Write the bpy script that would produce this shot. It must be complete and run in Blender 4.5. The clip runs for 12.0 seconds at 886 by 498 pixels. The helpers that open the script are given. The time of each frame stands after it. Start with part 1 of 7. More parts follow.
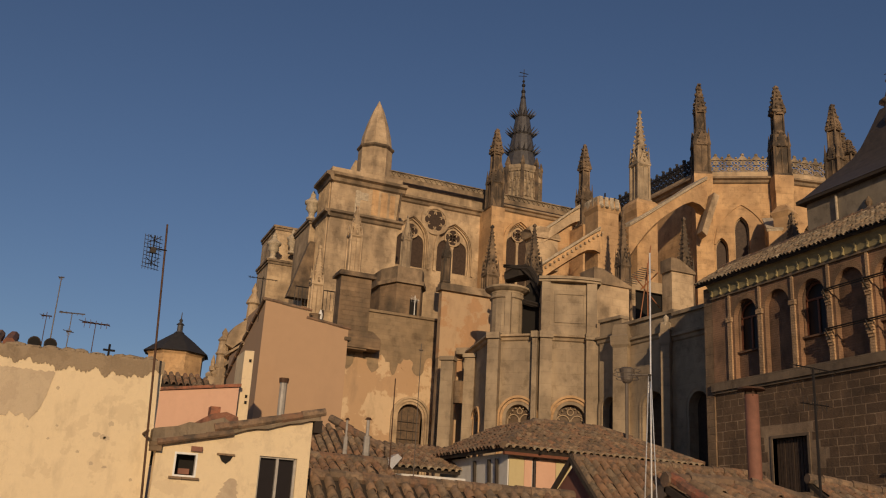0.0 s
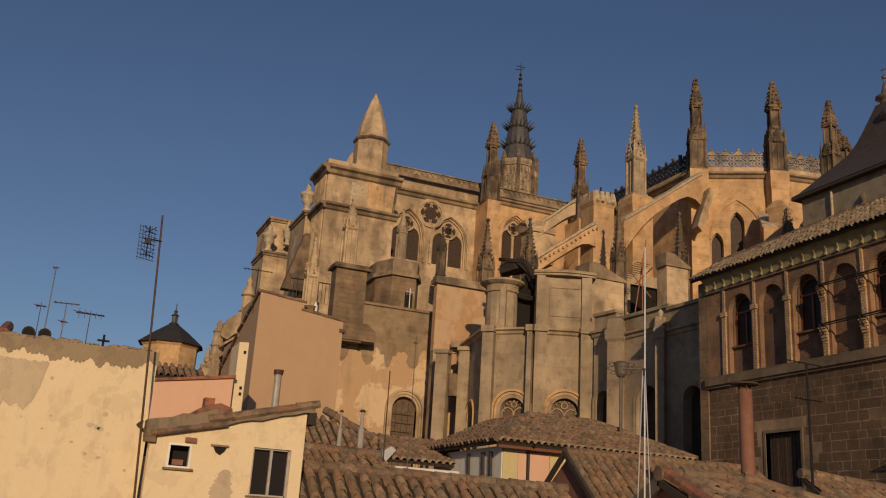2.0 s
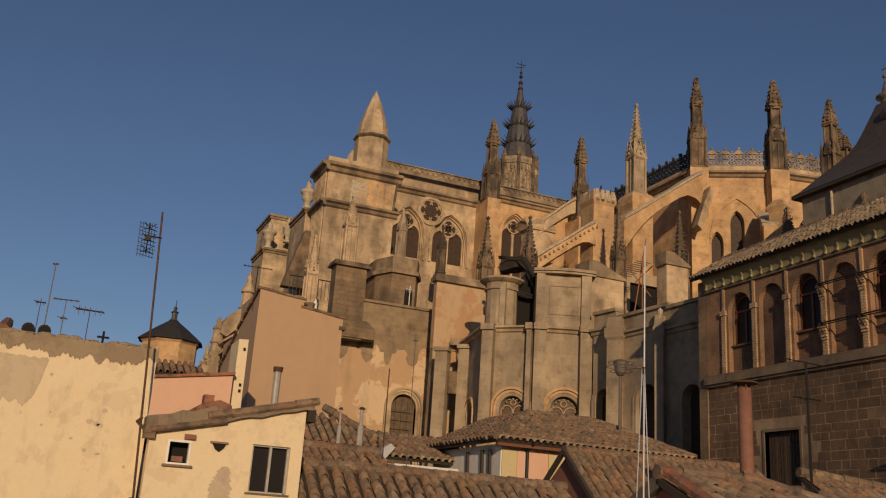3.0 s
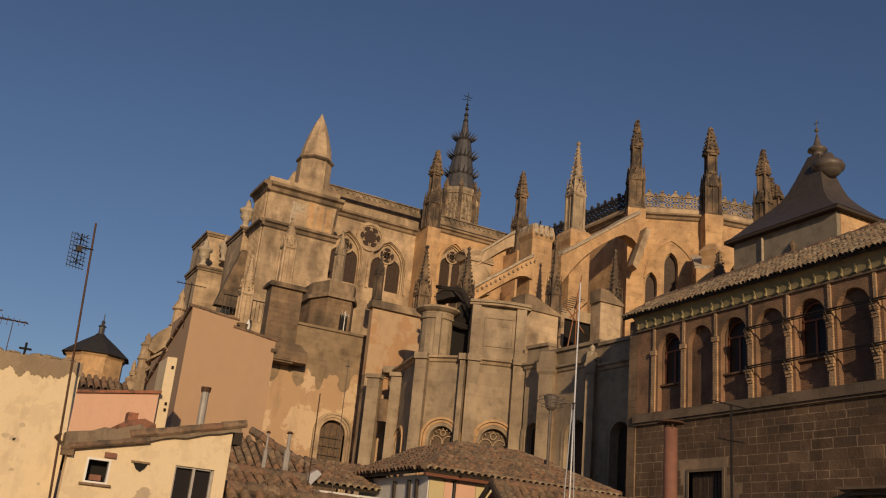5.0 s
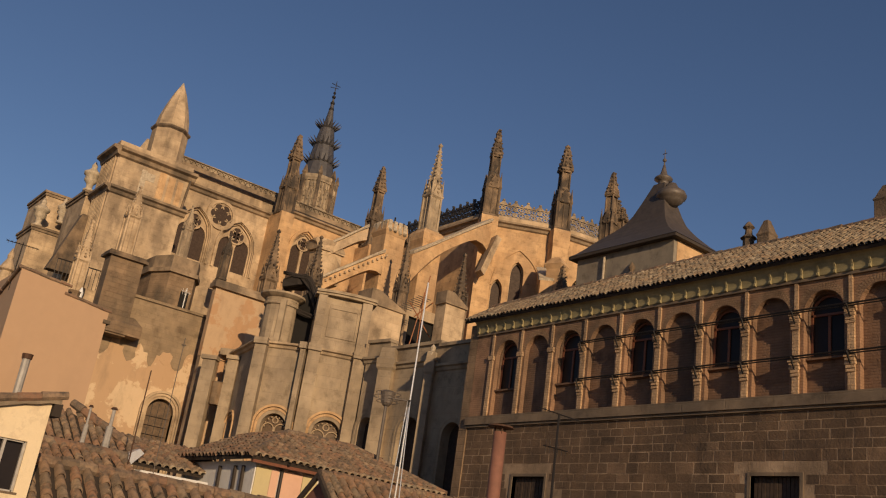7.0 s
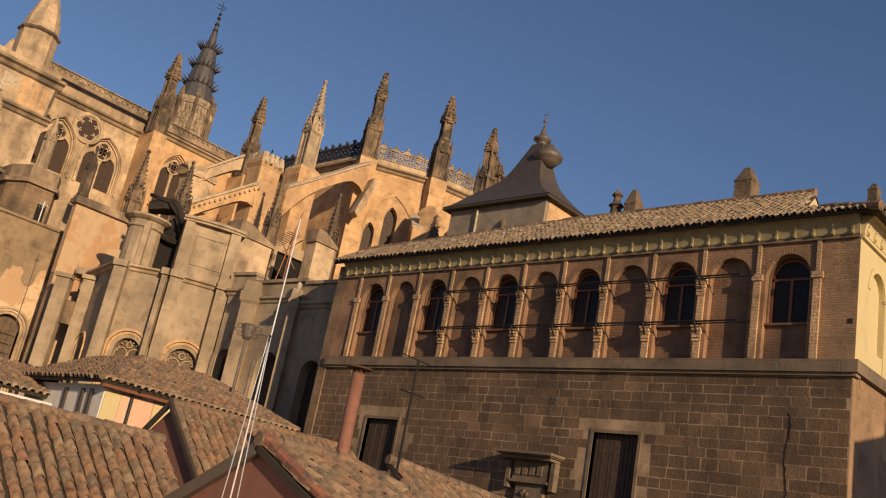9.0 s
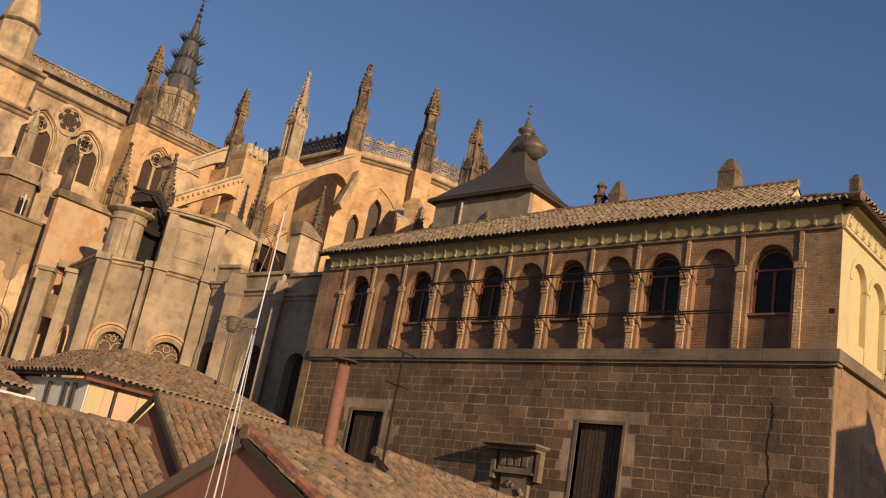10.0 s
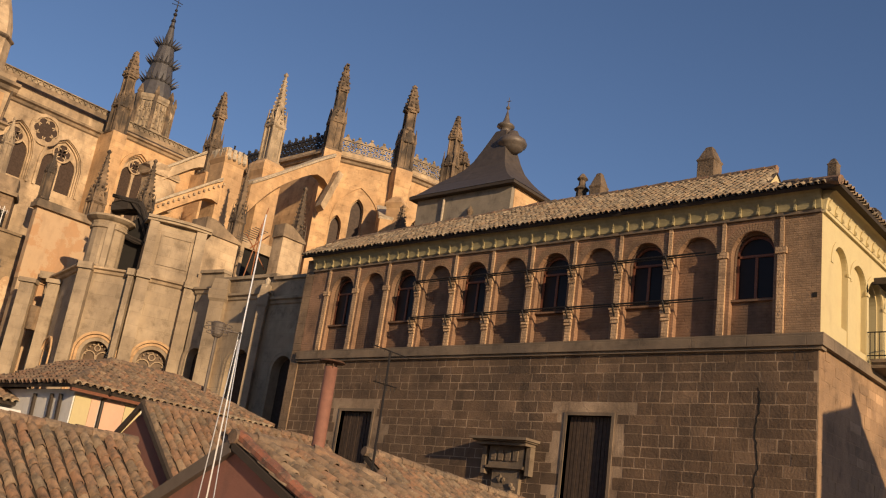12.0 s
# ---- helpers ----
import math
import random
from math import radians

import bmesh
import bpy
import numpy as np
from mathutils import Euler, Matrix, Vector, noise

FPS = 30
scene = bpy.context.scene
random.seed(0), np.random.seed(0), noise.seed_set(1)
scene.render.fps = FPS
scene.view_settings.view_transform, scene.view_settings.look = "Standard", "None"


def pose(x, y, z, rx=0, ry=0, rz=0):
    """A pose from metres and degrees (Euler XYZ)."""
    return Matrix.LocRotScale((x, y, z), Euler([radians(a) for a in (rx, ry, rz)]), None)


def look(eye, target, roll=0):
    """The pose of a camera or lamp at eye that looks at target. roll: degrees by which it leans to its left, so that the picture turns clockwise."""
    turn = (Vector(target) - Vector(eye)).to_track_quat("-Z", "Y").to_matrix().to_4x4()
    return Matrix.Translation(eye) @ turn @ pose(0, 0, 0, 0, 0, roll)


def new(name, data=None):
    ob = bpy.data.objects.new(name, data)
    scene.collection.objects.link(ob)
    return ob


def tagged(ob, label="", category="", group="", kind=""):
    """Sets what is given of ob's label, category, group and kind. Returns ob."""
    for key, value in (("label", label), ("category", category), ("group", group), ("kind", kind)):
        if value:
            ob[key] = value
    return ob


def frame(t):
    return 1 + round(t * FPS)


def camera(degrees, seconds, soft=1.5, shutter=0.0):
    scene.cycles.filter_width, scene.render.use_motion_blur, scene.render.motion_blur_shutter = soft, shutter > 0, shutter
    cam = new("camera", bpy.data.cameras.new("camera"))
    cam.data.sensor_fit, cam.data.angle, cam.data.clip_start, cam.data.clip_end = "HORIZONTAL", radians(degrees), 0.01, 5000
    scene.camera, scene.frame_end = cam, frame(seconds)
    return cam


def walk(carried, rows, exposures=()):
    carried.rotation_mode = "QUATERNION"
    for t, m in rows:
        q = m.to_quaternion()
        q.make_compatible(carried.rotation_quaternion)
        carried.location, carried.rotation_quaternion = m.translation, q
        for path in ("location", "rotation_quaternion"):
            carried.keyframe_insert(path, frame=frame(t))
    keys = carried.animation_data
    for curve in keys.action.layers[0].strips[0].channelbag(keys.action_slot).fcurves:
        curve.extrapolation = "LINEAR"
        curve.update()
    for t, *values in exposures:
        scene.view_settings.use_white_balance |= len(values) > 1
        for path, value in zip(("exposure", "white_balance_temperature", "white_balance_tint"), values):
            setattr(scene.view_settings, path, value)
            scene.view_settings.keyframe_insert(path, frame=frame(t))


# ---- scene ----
# x runs along the fronts that face the terrace, y leads away from it
EYE = 9.0
cam = camera(50.86, 12.0, 1.15)
PATH = [
    (0.0, pose(0, 0, EYE, 107.42, -3.17, -23.34)),
    (0.5, pose(0, 0, EYE, 107.41, -3.74, -23.61)),
    (1.0, pose(0, 0, EYE, 107.36, -3.54, -23.67)),
    (1.5, pose(0, 0, EYE, 107.21, -3.36, -23.69)),
    (2.0, pose(0, 0, EYE, 107.01, -3.49, -23.73)),
    (2.5, pose(0, 0, EYE, 106.86, -3.63, -23.76)),
    (4.3, pose(0, 0, EYE, 107.44, -4.48, -24.94)),
    (4.5, pose(0, 0, EYE, 107.80, -5.05, -25.62)),
    (5.0, pose(0, 0, EYE, 108.96, -5.33, -28.32)),
    (5.5, pose(0, 0, EYE, 109.94, -5.67, -30.98)),
    (6.0, pose(0, 0, EYE, 110.44, -6.15, -33.10)),
    (6.5, pose(0, 0, EYE, 110.42, -6.70, -35.86)),
    (7.0, pose(0, 0, EYE, 109.82, -7.96, -38.93)),
    (7.5, pose(0, 0, EYE, 109.00, -8.89, -41.14)),
    (7.7, pose(0, 0, EYE, 108.70, -9.32, -42.13)),
    (9.3, pose(0, 0, EYE, 107.78, -10.60, -49.00)),
    (9.5, pose(0, 0, EYE, 107.78, -10.53, -49.32)),
    (10.0, pose(0, 0, EYE, 107.52, -10.10, -49.00)),
    (10.5, pose(0, 0, EYE, 107.38, -9.36, -49.23)),
    (11.0, pose(0, 0, EYE, 107.30, -8.67, -49.21)),
    (11.5, pose(0, 0, EYE, 107.34, -8.09, -49.32)),
    (12.0, pose(0, 0, EYE, 107.42, -7.91, -49.39)),
]
EXPOSURES = [(0.0, -0.08), (2.5, -0.08), (5.0, 0.02), (7.5, 0.36), (9.5, 0.72), (12.0, 0.76)]
walk(cam, PATH, EXPOSURES)

# ---- daylight: low evening sun behind the terrace, clear sky ----
SUN_AZ, SUN_EL = radians(197.0), radians(14.0)
SUN_TO = Vector((math.sin(SUN_AZ) * math.cos(SUN_EL), math.cos(SUN_AZ) * math.cos(SUN_EL), math.sin(SUN_EL)))
world = bpy.data.worlds.new("sky")
scene.world = world
world.use_nodes = True
wn, wl = world.node_tree.nodes, world.node_tree.links
sky = wn.new("ShaderNodeTexSky")
sky.sky_type, sky.sun_disc = "NISHITA", False
sky.sun_elevation, sky.sun_rotation = SUN_EL, SUN_AZ
sky.air_density, sky.dust_density, sky.ozone_density = 1.0, 0.3, 5.0
wn["Background"].inputs["Strength"].default_value = 0.059
tone = wn.new("ShaderNodeVectorMath")
tone.operation = "MULTIPLY"
tone.inputs[1].default_value = (1.54, 1.15, 1.05)
wl.new(sky.outputs[0], tone.inputs[0])
wl.new(tone.outputs[0], wn["Background"].inputs["Color"])
sun_data = bpy.data.lights.new("sun", "SUN")
sun_data.energy, sun_data.angle, sun_data.color = 3.3, radians(0.6), (1.0, 0.73, 0.45)
sun = new("sun", sun_data)
sun.matrix_world = look(SUN_TO * 50, (0, 0, 0))


# ---- materials ----
def node_mat(name):
    m = bpy.data.materials.new(name)
    m.use_nodes = True
    nt = m.node_tree
    return m, nt.nodes, nt.links, nt.nodes["Principled BSDF"]


def noise_node(n, l, vec, scale, detail=5.0, rough=0.6):
    t = n.new("ShaderNodeTexNoise")
    t.inputs["Scale"].default_value, t.inputs["Detail"].default_value, t.inputs["Roughness"].default_value = scale, detail, rough
    l.new(vec, t.inputs["Vector"])
    return t.outputs["Fac"]


def ramp_node(n, l, fac, stops):
    r = n.new("ShaderNodeValToRGB")
    e = r.color_ramp.elements
    while len(e) < len(stops):
        e.new(0.5)
    for el, (p, c) in zip(e, stops):
        el.position, el.color = p, (*c, 1)
    l.new(fac, r.inputs["Fac"])
    return r.outputs["Color"]


def mix_node(n, l, a, b, fac, blend="MIX"):
    m = n.new("ShaderNodeMix")
    m.data_type, m.blend_type = "RGBA", blend
    for sock, v in ((m.inputs[6], a), (m.inputs[7], b), (m.inputs[0], fac)):
        if isinstance(v, bpy.types.NodeSocket):
            l.new(v, sock)
        elif isinstance(v, tuple):
            sock.default_value = (*v, 1)
        else:
            sock.default_value = v
    return m.outputs[2]


def wall_coords(n, l):
    """Coordinates along a wall of any direction: metres along it, metres up."""
    g = n.new("ShaderNodeNewGeometry")
    cr = n.new("ShaderNodeVectorMath")
    cr.operation = "CROSS_PRODUCT"
    l.new(g.outputs["True Normal"], cr.inputs[0])
    cr.inputs[1].default_value = (0, 0, 1)
    no = n.new("ShaderNodeVectorMath")
    no.operation = "NORMALIZE"
    l.new(cr.outputs[0], no.inputs[0])
    dt = n.new("ShaderNodeVectorMath")
    dt.operation = "DOT_PRODUCT"
    l.new(no.outputs[0], dt.inputs[0])
    l.new(g.outputs["Position"], dt.inputs[1])
    sp = n.new("ShaderNodeSeparateXYZ")
    l.new(g.outputs["Position"], sp.inputs[0])
    cb = n.new("ShaderNodeCombineXYZ")
    l.new(dt.outputs["Value"], cb.inputs[0])
    l.new(sp.outputs["Z"], cb.inputs[1])
    return g.outputs["Position"], cb.outputs[0]


def stretched(n, l, vec, sx, sy, sz):
    m = n.new("ShaderNodeMapping")
    m.inputs["Scale"].default_value = (sx, sy, sz)
    l.new(vec, m.inputs["Vector"])
    return m.outputs[0]


def masonry(name, light, dark, stain, course=0.45, length=0.9, joint=0.25, stain_amount=0.5, rough=0.9, bump=0.4, random_tint=0.0, mortar=None, squash=1.0):
    """Stone or brickwork: ashlar joints, blotches, run-down stains and grain."""
    m, n, l, b = node_mat(name)
    pos, uv = wall_coords(n, l)
    big = noise_node(n, l, pos, 0.32, 5)
    mid = noise_node(n, l, pos, 0.9, 9, 0.62)
    fine = noise_node(n, l, pos, 14, 6, 0.7)
    col = ramp_node(n, l, mid, [(0.3, dark), (0.68, light)])
    streak = noise_node(n, l, stretched(n, l, uv, 1.2, 0.35, 1), 0.7, 4, 0.55)
    both = n.new("ShaderNodeMath")
    both.operation = "MULTIPLY"
    l.new(big, both.inputs[0])
    l.new(streak, both.inputs[1])
    stain_fac = ramp_node(n, l, both.outputs[0], [(0.205, (0, 0, 0)), (0.335, (stain_amount,) * 3)])
    col = mix_node(n, l, col, stain, stain_fac)
    pits = ramp_node(n, l, noise_node(n, l, pos, 1.6, 10, 0.66), [(0.33, (0.50, 0.48, 0.46)), (0.47, (1, 1, 1)), (0.70, (1.16, 1.15, 1.13))])
    col = mix_node(n, l, col, pits, 0.65, "MULTIPLY")
    height = fine
    if course:
        br = n.new("ShaderNodeTexBrick")
        br.inputs["Scale"].default_value = 1.0
        br.inputs["Brick Width"].default_value, br.inputs["Row Height"].default_value = length, course
        br.inputs["Mortar Size"].default_value, br.inputs["Mortar Smooth"].default_value = min(0.018, course * 0.16), 0.4
        br.inputs["Color1"].default_value, br.inputs["Color2"].default_value = (1.0, 1.0, 1.0, 1), (0.70, 0.68, 0.66, 1)
        mo = mortar or (0.6, 0.57, 0.52)
        br.inputs["Mortar"].default_value = (*mo, 1)
        br.offset, br.squash = 0.5, squash
        l.new(uv, br.inputs["Vector"])
        col = mix_node(n, l, col, br.outputs["Color"], joint, "MULTIPLY")
        inv = n.new("ShaderNodeMath")
        inv.operation = "MULTIPLY_ADD"
        l.new(br.outputs["Fac"], inv.inputs[0])
        inv.inputs[1].default_value = -0.7
        l.new(fine, inv.inputs[2])
        height = inv.outputs[0]
    if random_tint:
        info = n.new("ShaderNodeObjectInfo")
        t = ramp_node(n, l, info.outputs["Random"], [(0.0, (1 - random_tint,) * 3), (0.55, (1, 0.97, 0.94)), (0.84, (1.1, 1.08, 1.05)), (0.93, (1.15, 1.13, 1.10)), (1.0, (1 + random_tint * 3.2, 1 + random_tint * 3.1, 1 + random_tint * 3.0))])
        col = mix_node(n, l, col, t, 1.0, "MULTIPLY")
    l.new(col, b.inputs["Base Color"])
    b.inputs["Roughness"].default_value = rough
    bp = n.new("ShaderNodeBump")
    bp.inputs["Strength"].default_value, bp.inputs["Distance"].default_value = bump, 0.04
    l.new(height, bp.inputs["Height"])
    l.new(bp.outputs[0], b.inputs["Normal"])
    return m


def plaster(name, base, worn, stain, scale=1.0, amount=0.5, bump=0.25, patch=0.56):
    """Rendered wall: peeled patches, damp runs and grain."""
    m, n, l, b = node_mat(name)
    pos, uv = wall_coords(n, l)
    big = noise_node(n, l, pos, 0.7 * scale, 8, 0.65)
    mid = noise_node(n, l, pos, 3.5 * scale, 8, 0.7)
    fine = noise_node(n, l, pos, 30, 5, 0.7)
    streak = noise_node(n, l, stretched(n, l, uv, 1.6, 0.6, 1), 0.8 * scale, 6, 0.62)
    col = mix_node(n, l, base, tuple(c * 0.86 for c in base), mid)
    col = mix_node(n, l, col, worn, ramp_node(n, l, big, [(patch, (0, 0, 0)), (patch + 0.03, (amount,) * 3)]))
    col = mix_node(n, l, col, stain, ramp_node(n, l, streak, [(0.52, (0, 0, 0)), (0.78, (amount,) * 3)]))
    specks = noise_node(n, l, pos, 9.0 * scale, 9, 0.75)
    col = mix_node(n, l, col, stain, ramp_node(n, l, specks, [(0.60, (0, 0, 0)), (0.70, (amount * 0.8,) * 3)]))
    l.new(col, b.inputs["Base Color"])
    b.inputs["Roughness"].default_value = 0.92
    mx = n.new("ShaderNodeMath")
    mx.operation = "ADD"
    l.new(fine, mx.inputs[0])
    l.new(mid, mx.inputs[1])
    bp = n.new("ShaderNodeBump")
    bp.inputs["Strength"].default_value, bp.inputs["Distance"].default_value = bump, 0.03
    l.new(mx.outputs[0], bp.inputs["Height"])
    l.new(bp.outputs[0], b.inputs["Normal"])
    return m


def tile_mat(name, cols, island=False):
    """Weathered clay roof tiles: each its own tint, lichen and soot."""
    m, n, l, b = node_mat(name)
    g = n.new("ShaderNodeNewGeometry")
    if island:
        rnd = g.outputs["Random Per Island"]
    else:
        rnd = n.new("ShaderNodeObjectInfo").outputs["Random"]
    col = ramp_node(n, l, rnd, [(i / (len(cols) - 1), c) for i, c in enumerate(cols)])
    mid = noise_node(n, l, g.outputs["Position"], 5, 8, 0.7)
    fine = noise_node(n, l, g.outputs["Position"], 40, 5, 0.7)
    col = mix_node(n, l, col, (0.058, 0.047, 0.038), ramp_node(n, l, mid, [(0.44, (0, 0, 0)), (0.64, (0.85, 0.85, 0.85))]))
    lichen = noise_node(n, l, g.outputs["Position"], 13, 8, 0.75)
    col = mix_node(n, l, col, (0.34, 0.29, 0.20), ramp_node(n, l, lichen, [(0.57, (0, 0, 0)), (0.68, (0.45, 0.45, 0.45))]))
    col = mix_node(n, l, col, (0.42, 0.36, 0.24), ramp_node(n, l, fine, [(0.60, (0, 0, 0)), (0.72, (0.5, 0.5, 0.5))]))
    l.new(col, b.inputs["Base Color"])
    b.inputs["Roughness"].default_value = 0.9
    bp = n.new("ShaderNodeBump")
    bp.inputs["Strength"].default_value, bp.inputs["Distance"].default_value = 0.35, 0.02
    l.new(fine, bp.inputs["Height"])
    l.new(bp.outputs[0], b.inputs["Normal"])
    return m


def plain(name, base, rough=0.6, metal=0.0, vary=0.25, scale=6.0, second=None):
    m, n, l, b = node_mat(name)
    g = n.new("ShaderNodeNewGeometry")
    f = noise_node(n, l, g.outputs["Position"], scale, 7, 0.7)
    other = second or tuple(c * (1 - vary) for c in base)
    l.new(ramp_node(n, l, f, [(0.35, base), (0.65, other)]), b.inputs["Base Color"])
    b.inputs["Roughness"].default_value, b.inputs["Metallic"].default_value = rough, metal
    bp = n.new("ShaderNodeBump")
    bp.inputs["Strength"].default_value, bp.inputs["Distance"].default_value = 0.15, 0.01
    l.new(f, bp.inputs["Height"])
    l.new(bp.outputs[0], b.inputs["Normal"])
    return m


STONE = masonry("pale_limestone", (0.60, 0.45, 0.285), (0.37, 0.268, 0.165), (0.15, 0.112, 0.075), 0.42, 0.95, 0.38, 0.65)
STONE_LEDGE = masonry("sooty_limestone_ledge", (0.38, 0.275, 0.17), (0.17, 0.122, 0.078), (0.06, 0.048, 0.036), 0, 0, 0, 0.7, bump=0.7)
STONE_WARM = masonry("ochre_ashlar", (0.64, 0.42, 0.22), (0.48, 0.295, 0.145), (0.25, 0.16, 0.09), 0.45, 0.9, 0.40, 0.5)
STONE_GREY = masonry("grey_granite_ashlar", (0.42, 0.325, 0.215), (0.31, 0.238, 0.155), (0.15, 0.115, 0.08), 0.62, 1.25, 0.30, 0.55)
STONE_DARK = masonry("weathered_carved_stone", (0.29, 0.20, 0.12), (0.07, 0.051, 0.035), (0.035, 0.029, 0.024), 0, 0, 0, 0.85, bump=0.9)
STONE_BROWN = masonry("brown_rubble_masonry", (0.29, 0.195, 0.113), (0.155, 0.104, 0.062), (0.08, 0.065, 0.045), 0.28, 0.5, 0.28, 0.7, bump=0.7)
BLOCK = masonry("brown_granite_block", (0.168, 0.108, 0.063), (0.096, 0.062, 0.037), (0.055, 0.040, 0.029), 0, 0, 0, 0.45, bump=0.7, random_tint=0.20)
# end-face copy of the block stone, its sunlight put into a lighter colour
BLOCK_SUNLIT = masonry("sunlit_toned_block", (0.36, 0.235, 0.135), (0.25, 0.16, 0.092), (0.12, 0.085, 0.055), 0, 0, 0, 0.35, bump=0.7, random_tint=0.18)
MORTAR = masonry("lime_mortar", (0.46, 0.33, 0.21), (0.20, 0.137, 0.085), (0.12, 0.088, 0.057), 0, 0, 0, 0.5, bump=0.6)
BRICK = masonry("brown_brickwork", (0.42, 0.272, 0.155), (0.26, 0.166, 0.095), (0.11, 0.08, 0.055), 0.065, 0.25, 0.7, 0.45, bump=0.5)
PLASTER_OLD = plaster("mottled_ochre_render", (0.34, 0.215, 0.125), (0.25, 0.15, 0.088), (0.12, 0.082, 0.058), 2.2, 0.7)
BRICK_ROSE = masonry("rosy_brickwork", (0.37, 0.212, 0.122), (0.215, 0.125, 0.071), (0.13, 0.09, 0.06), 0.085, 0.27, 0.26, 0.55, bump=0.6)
# rosy brick again, darkened to paint the shade inside the arches and on sills
BRICK_RECESS = masonry("recess_shade_brickwork", (0.265, 0.152, 0.088), (0.15, 0.086, 0.052), (0.08, 0.056, 0.04), 0.085, 0.27, 0.35, 0.75, bump=0.6)
BRICK_PALE = masonry("worn_pilaster_brick", (0.66, 0.44, 0.25), (0.46, 0.30, 0.17), (0.21, 0.145, 0.095), 0.095, 0.2, 0.45, 0.55, bump=0.8)
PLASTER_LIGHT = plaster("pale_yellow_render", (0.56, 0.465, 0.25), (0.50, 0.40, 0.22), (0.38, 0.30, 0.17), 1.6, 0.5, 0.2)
PLASTER_CREAM = plaster("peeling_cream_render", (0.76, 0.615, 0.40), (0.60, 0.475, 0.31), (0.42, 0.33, 0.225), 2.6, 0.6, 0.4, 0.56)
PLASTER_TAN = plaster("smooth_tan_render", (0.45, 0.295, 0.18), (0.42, 0.27, 0.16), (0.33, 0.22, 0.14), 0.7, 0.4, 0.12)
PLASTER_PINK = plaster("salmon_pink_render", (0.68, 0.42, 0.29), (0.60, 0.36, 0.25), (0.45, 0.28, 0.19), 1.5, 0.4)
PLASTER_RED = plaster("brick_red_render", (0.24, 0.105, 0.075), (0.19, 0.085, 0.062), (0.11, 0.065, 0.05), 2.0, 0.6)
PLASTER_WHITE = plaster("chalky_white_render", (0.68, 0.66, 0.62), (0.55, 0.52, 0.48), (0.38, 0.36, 0.34), 1.8, 0.5)
RUBBLE = plaster("patchy_lime_render_over_rubble", (0.64, 0.47, 0.29), (0.44, 0.28, 0.155), (0.26, 0.18, 0.11), 0.75, 0.85, 0.7, 0.47)
RUBBLE_GREY = masonry("grey_rubble", (0.33, 0.24, 0.145), (0.21, 0.152, 0.092), (0.14, 0.105, 0.07), 0.3, 0.7, 0.35, 0.5)
COVE_SHADED = plain("shade_toned_cove", (0.33, 0.275, 0.14), 0.85, 0, 0.35, 3.0)
LEDGE = masonry("ledge_granite", (0.235, 0.172, 0.112), (0.15, 0.112, 0.075), (0.10, 0.08, 0.06), 0.9, 1.6, 0.2, 0.6)
TILE_COLS = [(0.15, 0.105, 0.068), (0.20, 0.13, 0.080), (0.25, 0.14, 0.080), (0.19, 0.14, 0.094), (0.27, 0.185, 0.115), (0.22, 0.118, 0.068), (0.17, 0.12, 0.08)]
TILE = tile_mat("weathered_clay_tile", TILE_COLS)
TILE_JOINED = tile_mat("weathered_clay_tile_rows", TILE_COLS, True)
PALE_COLS = [(0.22, 0.165, 0.105), (0.32, 0.24, 0.15), (0.27, 0.175, 0.10), (0.38, 0.30, 0.20), (0.24, 0.19, 0.13), (0.33, 0.22, 0.13)]
TILE_PALE = tile_mat("bleached_clay_tile", PALE_COLS)
TILE_PALE_JOINED = tile_mat("bleached_clay_tile_rows", PALE_COLS, True)
TILE_BED = plain("tile_bedding", (0.040, 0.029, 0.021), 0.95)
TILE_RED = tile_mat("new_red_tile", [(0.26, 0.085, 0.048), (0.34, 0.13, 0.07), (0.22, 0.08, 0.05), (0.30, 0.17, 0.10)], True)
SLATE = plain("dark_slate", (0.08, 0.063, 0.05), 0.6, 0, 0.4, 2.5)
LEAD = plain("weathered_lead", (0.13, 0.105, 0.085), 0.55, 0.1, 0.35, 2.0)
# black slate of the far dome, also the painted shade of one parapet
BLACK_SLATE_SHADE = plain("black_slate_and_parapet_shade", (0.035, 0.032, 0.032), 0.7, 0.0, 0.4, 3.0)
SPIRE_SLATE = plain("slate_spire", (0.075, 0.070, 0.072), 0.55, 0, 0.4, 2.0)
IRON = plain("black_wrought_iron", (0.022, 0.018, 0.016), 0.6, 0.4)
RUST = plain("rusty_iron", (0.11, 0.055, 0.03), 0.75, 0.3, 0.5)
STEEL = plain("galvanised_steel", (0.78, 0.75, 0.70), 0.3, 0.6, 0.15, 20)
ZINC = plain("dull_zinc", (0.40, 0.37, 0.33), 0.6, 0.2, 0.3, 8)
WHITE = plain("white_painted_metal", (0.75, 0.74, 0.70), 0.5, 0, 0.12)
WOOD_RED = plain("reddish_window_wood", (0.19, 0.065, 0.03), 0.6, 0, 0.35, 14)
DOOR_WOOD = plain("brown_door_planks", (0.075, 0.048, 0.031), 0.85, 0, 0.5, 7)
WOOD_DARK = plain("dark_weathered_timber", (0.055, 0.04, 0.028), 0.8, 0, 0.4, 9)
TERRACOTTA = plain("terracotta_flue", (0.235, 0.105, 0.068), 0.8, 0, 0.25, 5)
LEAD_GLASS = plain("sooty_leaded_glass", (0.075, 0.052, 0.040), 0.5, 0, 0.4, 6)
LEAD_GLASS.node_tree.nodes["Principled BSDF"].inputs["Specular IOR Level"].default_value = 0.08
GLASS = plain("dark_window_glass", (0.016, 0.012, 0.012), 0.35, 0, 0.2)
GLASS.node_tree.nodes["Principled BSDF"].inputs["Specular IOR Level"].default_value = 0.2
